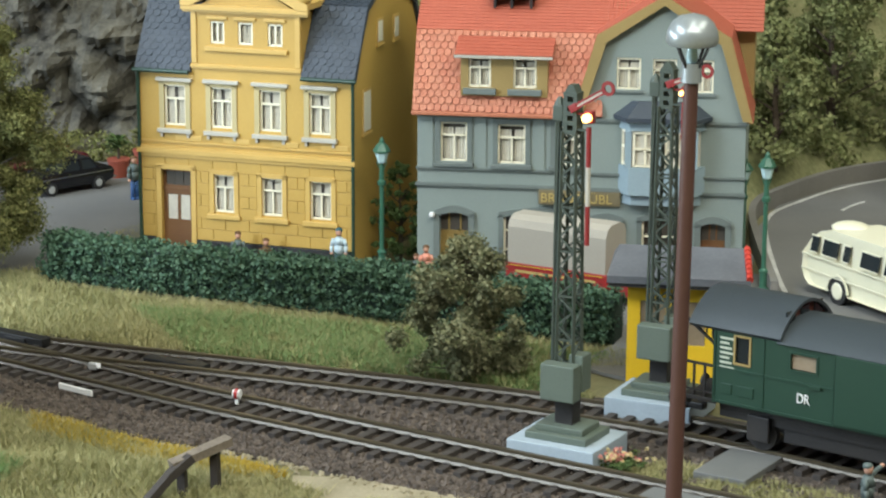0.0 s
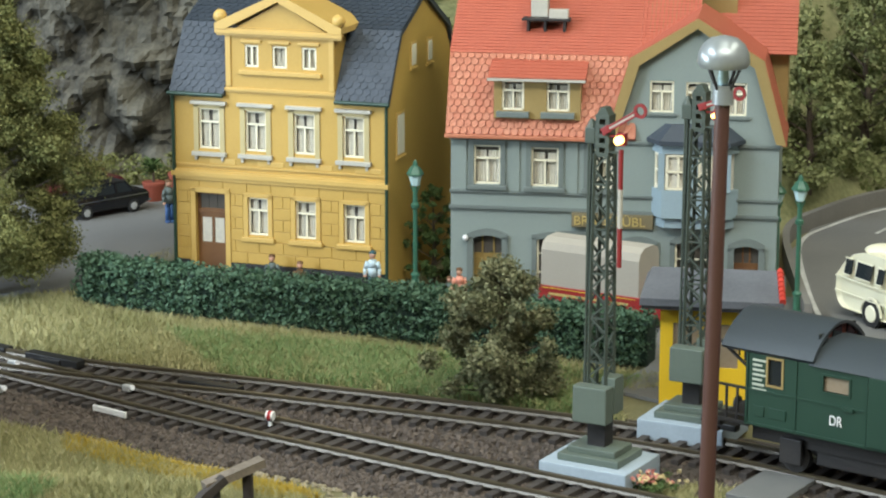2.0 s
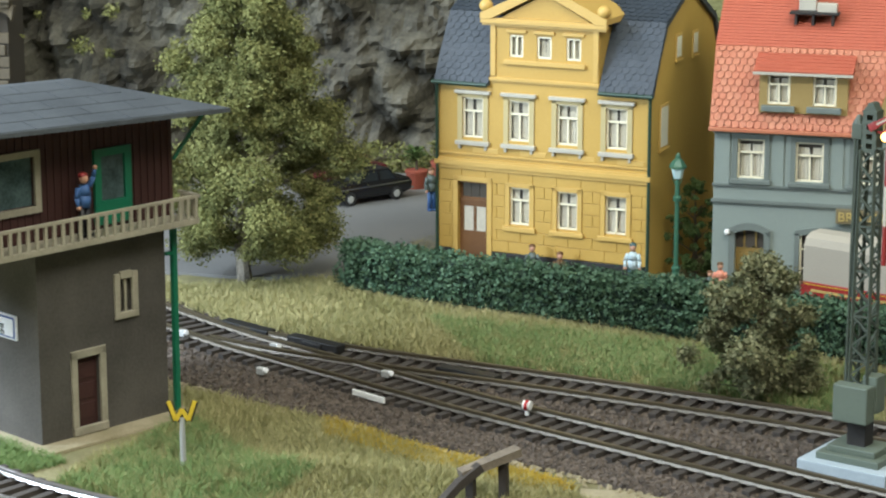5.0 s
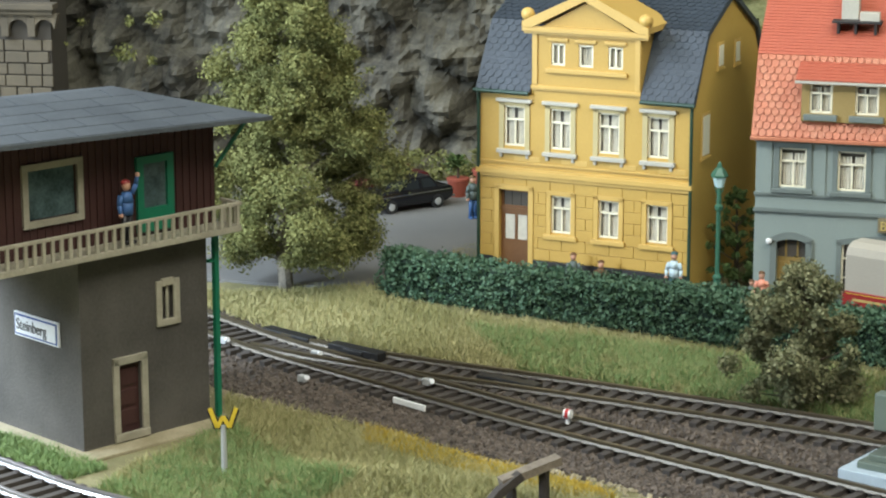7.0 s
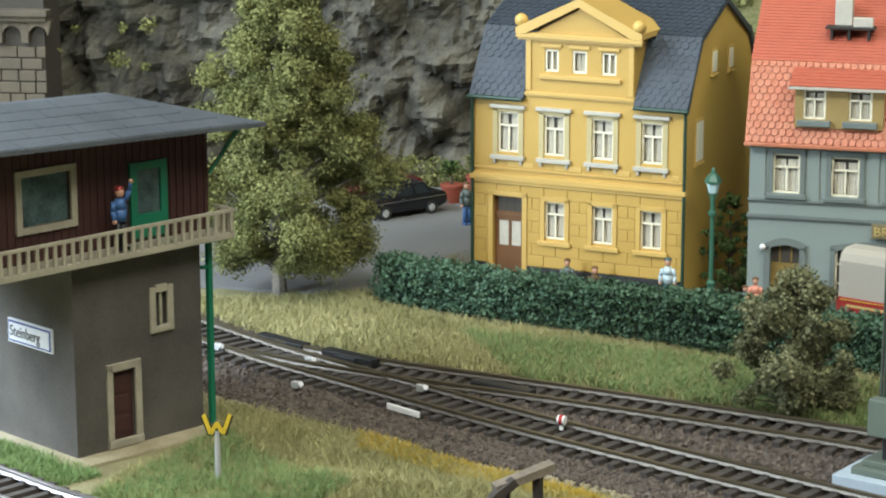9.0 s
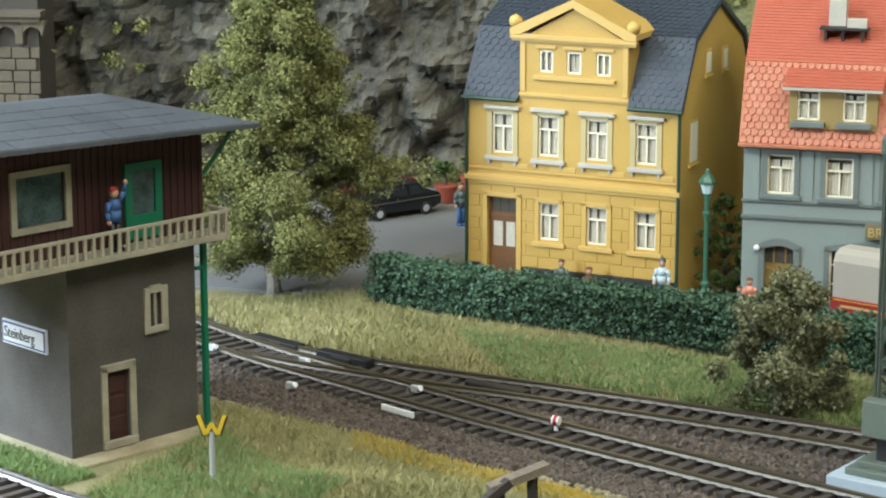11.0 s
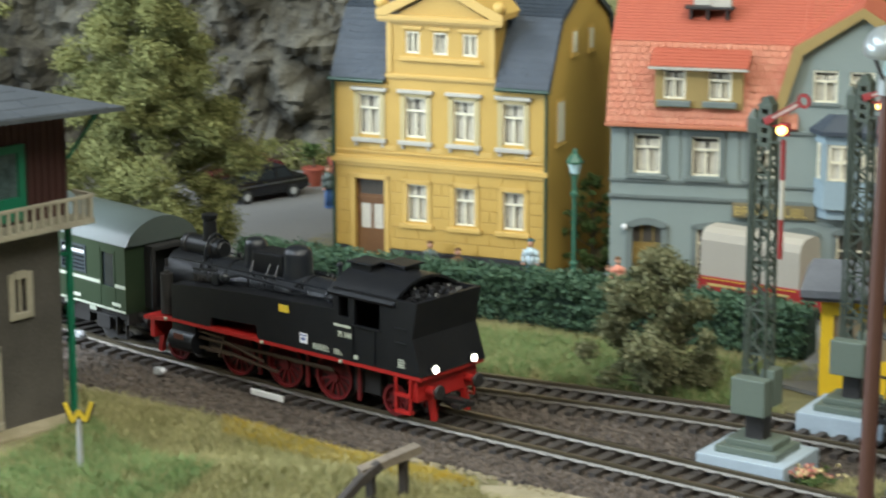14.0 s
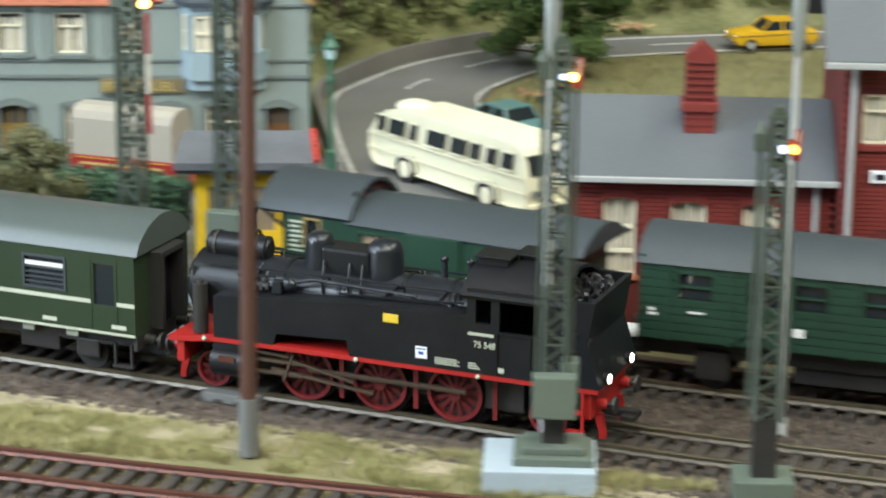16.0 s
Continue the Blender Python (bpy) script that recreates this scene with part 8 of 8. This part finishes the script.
def inside(pts, x, y):
    n, c = len(pts), False
    j = n - 1
    for i in range(n):
        if (pts[i][1] > y) != (pts[j][1] > y) and x < (pts[j][0] - pts[i][0]) * (y - pts[i][1]) / (pts[j][1] - pts[i][1]) + pts[i][0]:
            c = not c
        j = i
    return c


LINES = [(ln.p[::4], k) for ln, k in ((FRONT, 21), (BACK, 20), (FORE, 17), (FORE2, 15))]


def clear_of_track(x, y, extra=0.0):
    for p, w in LINES:
        if np.min((p[:, 0] - x) ** 2 + (p[:, 1] - y) ** 2) < (w + extra) ** 2:
            return False
    return True


def on_grass(pts, extra=-2.0, keep=1.0, rough=9.0):
    xs, ys = [p[0] for p in pts], [p[1] for p in pts]
    def where(rng):
        x, y = rng.uniform(min(xs), max(xs)), rng.uniform(min(ys), max(ys))
        if not inside(pts, x, y) or not clear_of_track(x, y, extra + rng.uniform(-1, 1) * 3):
            return None
        if noise.noise(Vector((x / rough, y / rough, 3))) < -keep + rng.uniform(-0.2, 0.2):
            return None
        return x, y, ground_z(x, y) - 0.4
    return where


def bed(rng):
    ln, w, a, b = ((FRONT, 19, -250, 330), (BACK, 19, -190, 330), (FRONT, 17, -230, 300), (BACK, 17, -190, 300), (FORE, 13, -300, 200), (FORE2, 10, -60, 200))[rng.randint(0, 6)]
    i = rng.randint(0, len(ln.p))
    x, y = ln.p[i]
    if not a < x < b:
        return None
    x, y = x + rng.uniform(-w, w) * 0.6 + rng.normal(0, w * 0.25), y + rng.uniform(-w, w) * 0.9 + rng.normal(0, w * 0.25)
    return x, y, -4.9 + rng.uniform(-0.5, 0.6)


def bed_shoulder(rng):
    """Loose ballast on the near shoulder of the front line."""
    i = rng.randint(0, len(FRONT.p) - 2)
    x, y = FRONT.p[i]
    if not -240 < x < 330:
        return None
    d = FRONT.p[i + 1] - FRONT.p[i]
    d = d / np.linalg.norm(d)
    wide = float(np.interp(x, [-130, -30], [53, 33]))
    k = -rng.uniform(6, wide)
    return x - d[1] * k, y + d[0] * k, (-3.9 if k < -17 else -4.8) + rng.uniform(-0.5, 0.6) - max(0, -k - 47) * 0.4


def bed_between(rng):
    """Ballast field between the two running lines."""
    s = rng.uniform(0, 1)
    i = int(s * (len(BACK.p) - 1))
    x, y = BACK.p[i]
    if x > 340:
        return None
    j = np.argmin(np.hypot(FRONT.p[:, 0] - x + 20, FRONT.p[:, 1] - y + 35))
    k = rng.uniform(-0.25, 1.25)
    return x + (FRONT.p[j][0] - x) * k, y + (FRONT.p[j][1] - y) * k, (-3.9 if 0.33 < k < 0.67 else -4.8) + rng.uniform(-0.6, 0.7)


# setting
hall()
build_ground()
cliff()
hill()
sheet("pavement", [(-330, 1010), (-200, 990), (-165, 985), (-152, 985), (-100, 975), (-20, 942), (60, 905), (78, 880), (60, 850), (105, 810), (150, 775), (190, 744), (260, 728), (300, 760), (270, 850), (245, 930), (232, 1000), (230, 1073), (245, 1108), (287, 1150), (330, 1168), (700, 1172), (700, 1214), (330, 1212), (262, 1197), (212, 1164), (174, 1117), (157.7, 1071), (150, 985), (3, 1010), (-20, 985), (-23, 1060), (-110, 1090), (-110, 1200), (-170, 1222), (-330, 1200)], -2.2, ASPHALT, "grey asphalt street and yard", "road", 1.4)
EDGE = Line([(152.5, 930), (154, 985), (160, 1060), (167, 1095), (180, 1118), (215, 1160), (264, 1191), (332, 1206), (480, 1208)])
sweep("road_edge_line", EDGE, 0, [(-1.0, -1.95), (1.0, -1.95), (1.0, -2.5), (-1.0, -2.5)], ROAD_LINE, None, 0, EDGE.length, 6)
tagged(bpy.data.objects["road_edge_line"], "worn white line along the road edge", "road marking", "", "structure")
EDGE2 = Line([(240, 960), (234, 1010), (231, 1070), (246, 1105), (288, 1146), (332, 1164), (480, 1169)])
sweep("road_edge_line", EDGE2, 2, [(-0.8, -1.95), (0.8, -1.95), (0.8, -2.5), (-0.8, -2.5)], ROAD_LINE, None, 0, EDGE2.length, 6)
bpy.data.objects["road_edge_line.001"]["label"] = "worn white line along the road edge"
tagged(bpy.data.objects["road_edge_line.001"], "", "road marking", "", "structure")
DASH = Line([(195, 1090), (203, 1107), (218, 1127), (262, 1166), (330, 1187), (460, 1190)])
for s0 in (18, 75, 132, 189):
    ob = sweep("centre_dash", DASH, 0, [(-0.8, -1.95), (0.8, -1.95), (0.8, -2.5), (-0.8, -2.5)], ROAD_LINE, None, s0, s0 + 24, 6)
    tagged(ob, "white dash on the road centre", "road marking", "centre dashes", "structure")
LOW = Line([(147, 945), (149, 985), (154, 1060), (161, 1097), (175, 1123), (211, 1168), (262, 1202)])
ob = sweep("low_wall", LOW, 0, [(-1.6, -4), (1.6, -4), (1.6, 5.0), (-1.6, 5.0)], STONE_STEP, None, 0, LOW.length, 5)
tagged(ob, "low grey stone wall along the road", "wall", "", "structure")
sheet("path", [(-215, 828), (-165, 802), (-118, 774), (-116, 770), (-168, 794), (-225, 815)], -3.3, SAND, "pale sandy strip beside the ballast", "path", 0.8)
sheet("path", [(-66, 722), (-20, 704), (20, 684), (90, 643), (190, 594), (188, 612), (95, 664), (30, 704), (-20, 728), (-55, 733)], -3.3, SAND, "pale sandy path in front of the ballast", "path", 0.8)

for ln, a, b, w, lab in ((FRONT, FRONT.near(-520, 1027), FRONT.near(-60, 797), 54, "brown earth bed of the front line"), (FRONT, FRONT.near(-60, 797), FRONT.near(420, 508), 38, "brown earth bed of the front line"), (BACK, 4, BACK.near(450, 560), 36, "brown earth bed of the back line")):
    ob = sweep("ballast_bed", ln, 0, [(-w, -7), (-w + 5, -4.0), (-17, -4.3), (17, -4.3), (24, -4.0), (32, -7)], SOIL, None, a, b, 8)
    tagged(ob, lab, "ballast bed", "", "structure")
BETWEEN = [tuple(p) for p in BACK.p[::8] if -150 < p[0] < 420] + [tuple(p) for p in FRONT.p[::8] if -150 < p[0] < 420][::-1]
sheet("ballast_bed", BETWEEN, -4.15, SOIL, "brown earth between the running lines", "ballast bed", 1.5)
track("front running line with olive rails on brown sleepers", FRONT, FRONT.near(-520, 1027), FRONT.near(420, 508), RAIL_TOP, RAIL_WEB)
track("back running line curving away from the points", BACK, 8, BACK.near(450, 560), RAIL_TOP, RAIL_WEB)
# brightly lit stretch of the rusty siding, its glare given by paler rails
track("siding beside the signal box with lamp glare painted silver on its rails", FORE, FORE.near(-330, 789), FORE.near(-110, 671), RAIL_GLARE, RAIL_GLARE)
track("rusty siding in front of the yard", FORE, FORE.near(-110, 671), FORE.near(330, 495), RAIL_RUST, RAIL_RUST)

yellow_house()
blue_house()
signal_box()
st, wing = station()
kiosk()
trailer()
bus()
hedge()
portal()
lattice_signal(51.2, 752, -30, "grey-green lattice signal mast on a pale slab, lit amber", 115.2, arm_turn=31, lamps="amber")
lattice_signal(86.2, 799, -27, "grey-green lattice signal mast beside the kiosk, lit amber", 114.8, arm_turn=22, lamps="small")
lattice_signal(154.6, 618, -14, "lattice signal mast with white and amber lamps lit", 118, lamps="pair_amber", off=-3.6, arm_turn=85, striped=False)
lattice_signal(205.6, 590, -14, "lattice signal mast with white and yellow lamps lit", 103.3, slab=False, case=False, lamps="pair", arm_turn=85, striped=False)
platform_lamp()
for x, y in ((157.4, 640), (227.6, 640)):
    g = thing("pale_lamp_post", x, y, -5, 0, "pale grey lamp post with a slim head", "lamp", "pale lamp posts")
    bm = B()
    lathe(bm, [(2.2, 0), (2.2, 6), (1.4, 7), (1.1, 114)], 0, 0, 12)
    part("post", bm, GUTTER_GREY, g, "", True)
    bm = B()
    lathe(bm, [(1.1, 113), (2.0, 118), (2.2, 130), (1.4, 135), (0.3, 136.5)], 0, 0, 14)
    part("lamp_head", bm, SILVER, g, "", True)
green_lamp(-11.2, 986, 58)
green_lamp(143.6, 954, 58.5)
green_lamp(139, 985, 50)
tree("tall_tree", -192.5, 984, -3, 150, 80, "tall olive-leaved tree with pale birch-like trunk", LEAF_OLIVE, BARK, 11, 24.0, 0.68, 0.09, 125, 3.2)
tree("bush", 19.8, 838, -4, 50, 50, "rounded grey-olive bush before the hedge", LEAF_BUSH, BARK_DARK, 12, 16.0, 0.8, 0.08, 60, 1.6)
tree("dark_bush", -4, 1015, -3, 42, 26, "dark green bush between the two houses", LEAF_DARK, BARK_DARK, 13, 13.0, 0.9, 0.06, 34, 1.4)
tree("roadside_tree", 276, 1130, -3, 78, 72, "dark green leafy tree beside the road", LEAF_DARK, BARK_DARK, 14, 9.0, 1.1, 0.14, 60, 3.0)
for k, (x, y, hh, ww) in enumerate(((176, 1150, 70, 55), (215, 1215, 90, 70), (120, 1150, 80, 60), (300, 1262, 80, 66), (380, 1262, 90, 70))):
    tree("hill_tree", x, y, hill_z(x, y) - 2, hh, ww, "green leafy tree on the wooded hillside", LEAF_HILL, BARK_DARK, 40 + k, 5.0, 1.2, 0.12, 44, 2.6, "trees on the hillside")
car("black_saloon_car", -165.2, 1148.8, -2.2, -138, CAR_BLACK, "glossy black saloon car with chrome parked in the yard", 45)
car("maroon_car", -181.2, 1180.8, -2.2, -138, CAR_MAROON, "maroon car parked behind the black saloon", 45)
car("yellow_car", 403, 1172, -2.2, 180, CAR_YELLOW, "bright yellow car on the upper road", 44)
car("teal_car", 224, 1000, -2.2, 118, CAR_TEAL, "pale teal car parked behind the bus", 48)
potted_plants()
w_sign()
buffer_stop()
point_parts()
crossing_plate()
flower_bed(66, 738, "flower bed of red, pink and cream blossoms", 10, 4)
flower_bed(262, 1075, "pinkish flower bed on the grass bank", 12, 5)
flower_bed(345, 1225, "pinkish flowers at the foot of the hill", 12, 6)
figure(-29, 984, -2.2, -10, FIG_WHITE, FIG_TEAL, "model policeman figure in pale shirt and cap", 20, hat=FIG_TEAL)
figure(-72, 1000, -6.5, 0, FIG_GREY, FIG_BROWN, "model figure seen behind the hedge in grey", 19)
figure(-60, 996, -8.5, 0, FIG_BROWN, FIG_BROWN, "model figure seen behind the hedge in brown", 19)
figure(-129.6, 1128.7, -2.2, 30, FIG_GREY, FIG_BLUE, "model figure in grey shirt by the house corner", 21)
figure(7, 962, -2.2, 0, FIG_SALMON, FIG_SALMON, "model figure in a salmon dress before the inn", 18)
figure(3, 965, -3.5, 0, FIG_GREY, FIG_GREY, "model figure in grey before the inn", 15)
figure(136.3, 685.6, -4, 60, FIG_GREY, FIG_GREY, "model railwayman in grey raising an arm", 20, arm=(1, (6.5, -2, 17.5)), hat=FIG_GREY)
x0, y0 = -216.6 + 17.5 * 0.616 + 4.2 * 0.788, 751.8 + 17.5 * 0.788 - 4.2 * 0.616
figure(x0, y0, 66.9, 50, FIG_BLUE, SIGN_BLACK, "model signalman in blue jacket and red cap waving on a balcony", 21.5, arm=(1, (3.9, -0.6, 21)), hat=RED)

# trains
loco, loco_wheels, loco_rods = locomotive()
train_coach, coach_wheels = coach()
van = luggage_van()
wagon = compartment_coach()
VAN_S = BACK.near(101, 768) + 53
van.matrix_basis = at_mm(*BACK.at(VAN_S), 3.1, BACK.yaw(VAN_S, 30))
WAG_S = VAN_S + 53 + 21 + 66
wagon.matrix_basis = at_mm(*BACK.at(WAG_S), 4.1, BACK.yaw(WAG_S, 44))

# scatter
LAWN_BACK = [(-330, 1000), (-215, 975), (-165, 990), (-150, 985), (-148, 970), (-90, 945), (-15, 915), (80, 872), (80, 850), (60, 845), (66, 800), (-20, 840), (-80, 862), (-130, 885), (-210, 930), (-330, 985)]
grass_patch("olive and straw static grass between hedge and track", 26000, on_grass(LAWN_BACK, -1), 5.2, GRASS, seed=1)
LAWN_GREEN = [(-110, 935), (-15, 905), (75, 865), (62, 840), (60, 805), (-20, 842), (-80, 865)]
grass_patch("fresh green static grass below the hedge", 15000, on_grass(LAWN_GREEN, -1, 0.3), 6.0, GRASS_GREEN, seed=2)
LAWN_FRONT = [(-205, 700), (-150, 668), (-50, 690), (-25, 712), (-60, 738), (-105, 774), (-140, 798), (-184, 822), (-174, 780), (-198, 745)]
grass_patch("olive static grass on the mound by the signal box", 24000, on_grass(LAWN_FRONT, -3), 5.5, GRASS, seed=3)
grass_patch("green static grass round the whistle board", 10000, on_grass([(-205, 705), (-140, 685), (-120, 720), (-160, 765), (-175, 790), (-190, 745)], -3, 0.25), 6.5, GRASS_GREEN, seed=4)
grass_patch("mustard yellow grass strip along the ballast", 9000, on_grass([(-128, 792), (-95, 768), (-55, 742), (-38, 728), (-52, 724), (-90, 748), (-125, 774)], -4), 4.5, GRASS_YELLOW, seed=5)
grass_patch("green grass beside the signal box siding", 6000, on_grass([(-300, 800), (-222, 752), (-205, 738), (-215, 728), (-300, 780)], -4), 4.5, GRASS_GREEN, seed=6)
grass_patch("straw and olive grass along the front path", 12000, on_grass([(-55, 690), (0, 672), (60, 648), (140, 606), (200, 600), (90, 665), (30, 692), (-30, 712)], -4, 0.12, 13), 4.2, GRASS, seed=7)
grass_patch("grass between the running lines", 4000, on_grass([(60, 735), (85, 742), (150, 700), (140, 690), (100, 705)], -14, 0.2), 4.2, GRASS, seed=8)
grass_patch("olive grass on the bank above the station", 16000, on_grass([(235, 1000), (232, 1070), (250, 1105), (290, 1148), (335, 1163), (480, 1166), (480, 800), (300, 780), (262, 900)], -3), 6, GRASS, seed=10)
grass_patch("olive grass at the house corner", 3000, on_grass([(-130, 1020), (-112, 1030), (-105, 1075), (-125, 1075), (-150, 1000)], -3), 4.5, GRASS, seed=11)
scatter_stones("ballast", "brown-grey ballast stones under the sleepers", 12000, bed, 1.0, BALLAST)
scatter_stones("ballast", "brown-grey ballast on the near shoulder", 18000, bed_shoulder, 1.15, BALLAST)
scatter_stones("ballast", "brown-grey ballast field between the running lines", 16000, bed_between, 1.15, BALLAST)
def bed_edge(rng):
    """Pale grit along the outer edge of the ballast."""
    i = rng.randint(0, len(FRONT.p) - 2)
    x, y = FRONT.p[i]
    if not -220 < x < 330:
        return None
    d = FRONT.p[i + 1] - FRONT.p[i]
    d = d / np.linalg.norm(d)
    k = -float(np.interp(x, [-130, -30], [50, 33])) + rng.normal(0, 4.0)
    px, py = x - d[1] * k, y + d[0] * k
    return px, py, ground_z(px, py) - bed_dip(px, py) + 0.5


scatter_stones("grit", "pale sandy grit along the edge of the ballast", 2600, bed_edge, 0.8, SAND)
hl = [(a, b, c + 3, d + 3) for a, b, c, d in ((11, 21.5, 16, 42), (33, 44, 29, 41), (56, 67, 29, 41))]
bricks(st, 0, 84, 24, 52, 0, hl, 290)
bricks(wing, 0, 60, 24, 94, -4, [(6, 18, 64, 83), (12, 30, 7, 36), (9, 16, 53, 58)], 290)


# ---- what moves ----
S_REF = FRONT.near(-25.1, 774.5)
RUN = [(0.0, -760), (4.0, -755), (8.0, -690), (10.0, -630), (11.0, -530), (12.0, -396), (12.5, -317), (13.0, -234), (13.5, -156.5), (14.0, -82), (14.5, -10.4), (15.0, 60.3), (15.5, 124.5), (16.0, 189.6)]


def motions():
    half = 25.0
    lrows, crows = [], []
    times = sorted({*[t for t, s in RUN if t < 12.4], *[12.4 + 0.1 * k for k in range(37)]})
    ts, ss = [t for t, s in RUN], [s for t, s in RUN]
    slope = np.gradient(ss, ts)
    def along(t):
        i = min(max(int(np.searchsorted(ts, t, side="right")) - 1, 0), len(ts) - 2)
        h = ts[i + 1] - ts[i]
        u = (t - ts[i]) / h
        return (2 * u ** 3 - 3 * u ** 2 + 1) * ss[i] + (u ** 3 - 2 * u ** 2 + u) * h * slope[i] + (-2 * u ** 3 + 3 * u ** 2) * ss[i + 1] + (u ** 3 - u ** 2) * h * slope[i + 1]
    for t in times:
        s = S_REF + along(t) - 13.5
        lrows.append((t, at_mm(*FRONT.at(s), 0, FRONT.yaw(s, half))))
        c = s + 1.1 - 72.5 - 81
        crows.append((t, at_mm(*FRONT.at(c), 0, FRONT.yaw(c, 50))))
    walk(loco, lrows)
    walk(train_coach, crows)
    # wheels and coupling rods turn while the train is in view
    steps = [0.0] + [12.4 + k / 30 for k in range(109)]
    for w, x, y, r in loco_wheels + coach_wheels:
        walk(w, [(t, pose(x * MM, y * MM, r * MM, 0, 0, 0) @ Matrix.Rotation((along(max(t, 12.4)) - along(12.4)) / r, 4, "Y")) for t in steps])
    for w in loco_rods:
        rows = []
        for t in steps:
            a = (along(max(t, 12.4)) - along(12.4)) / 8.4
            rows.append((t, at_mm(3.2 * math.cos(a), 0, -3.2 * math.sin(a) + 2.3)))
        walk(w, rows)


motions()
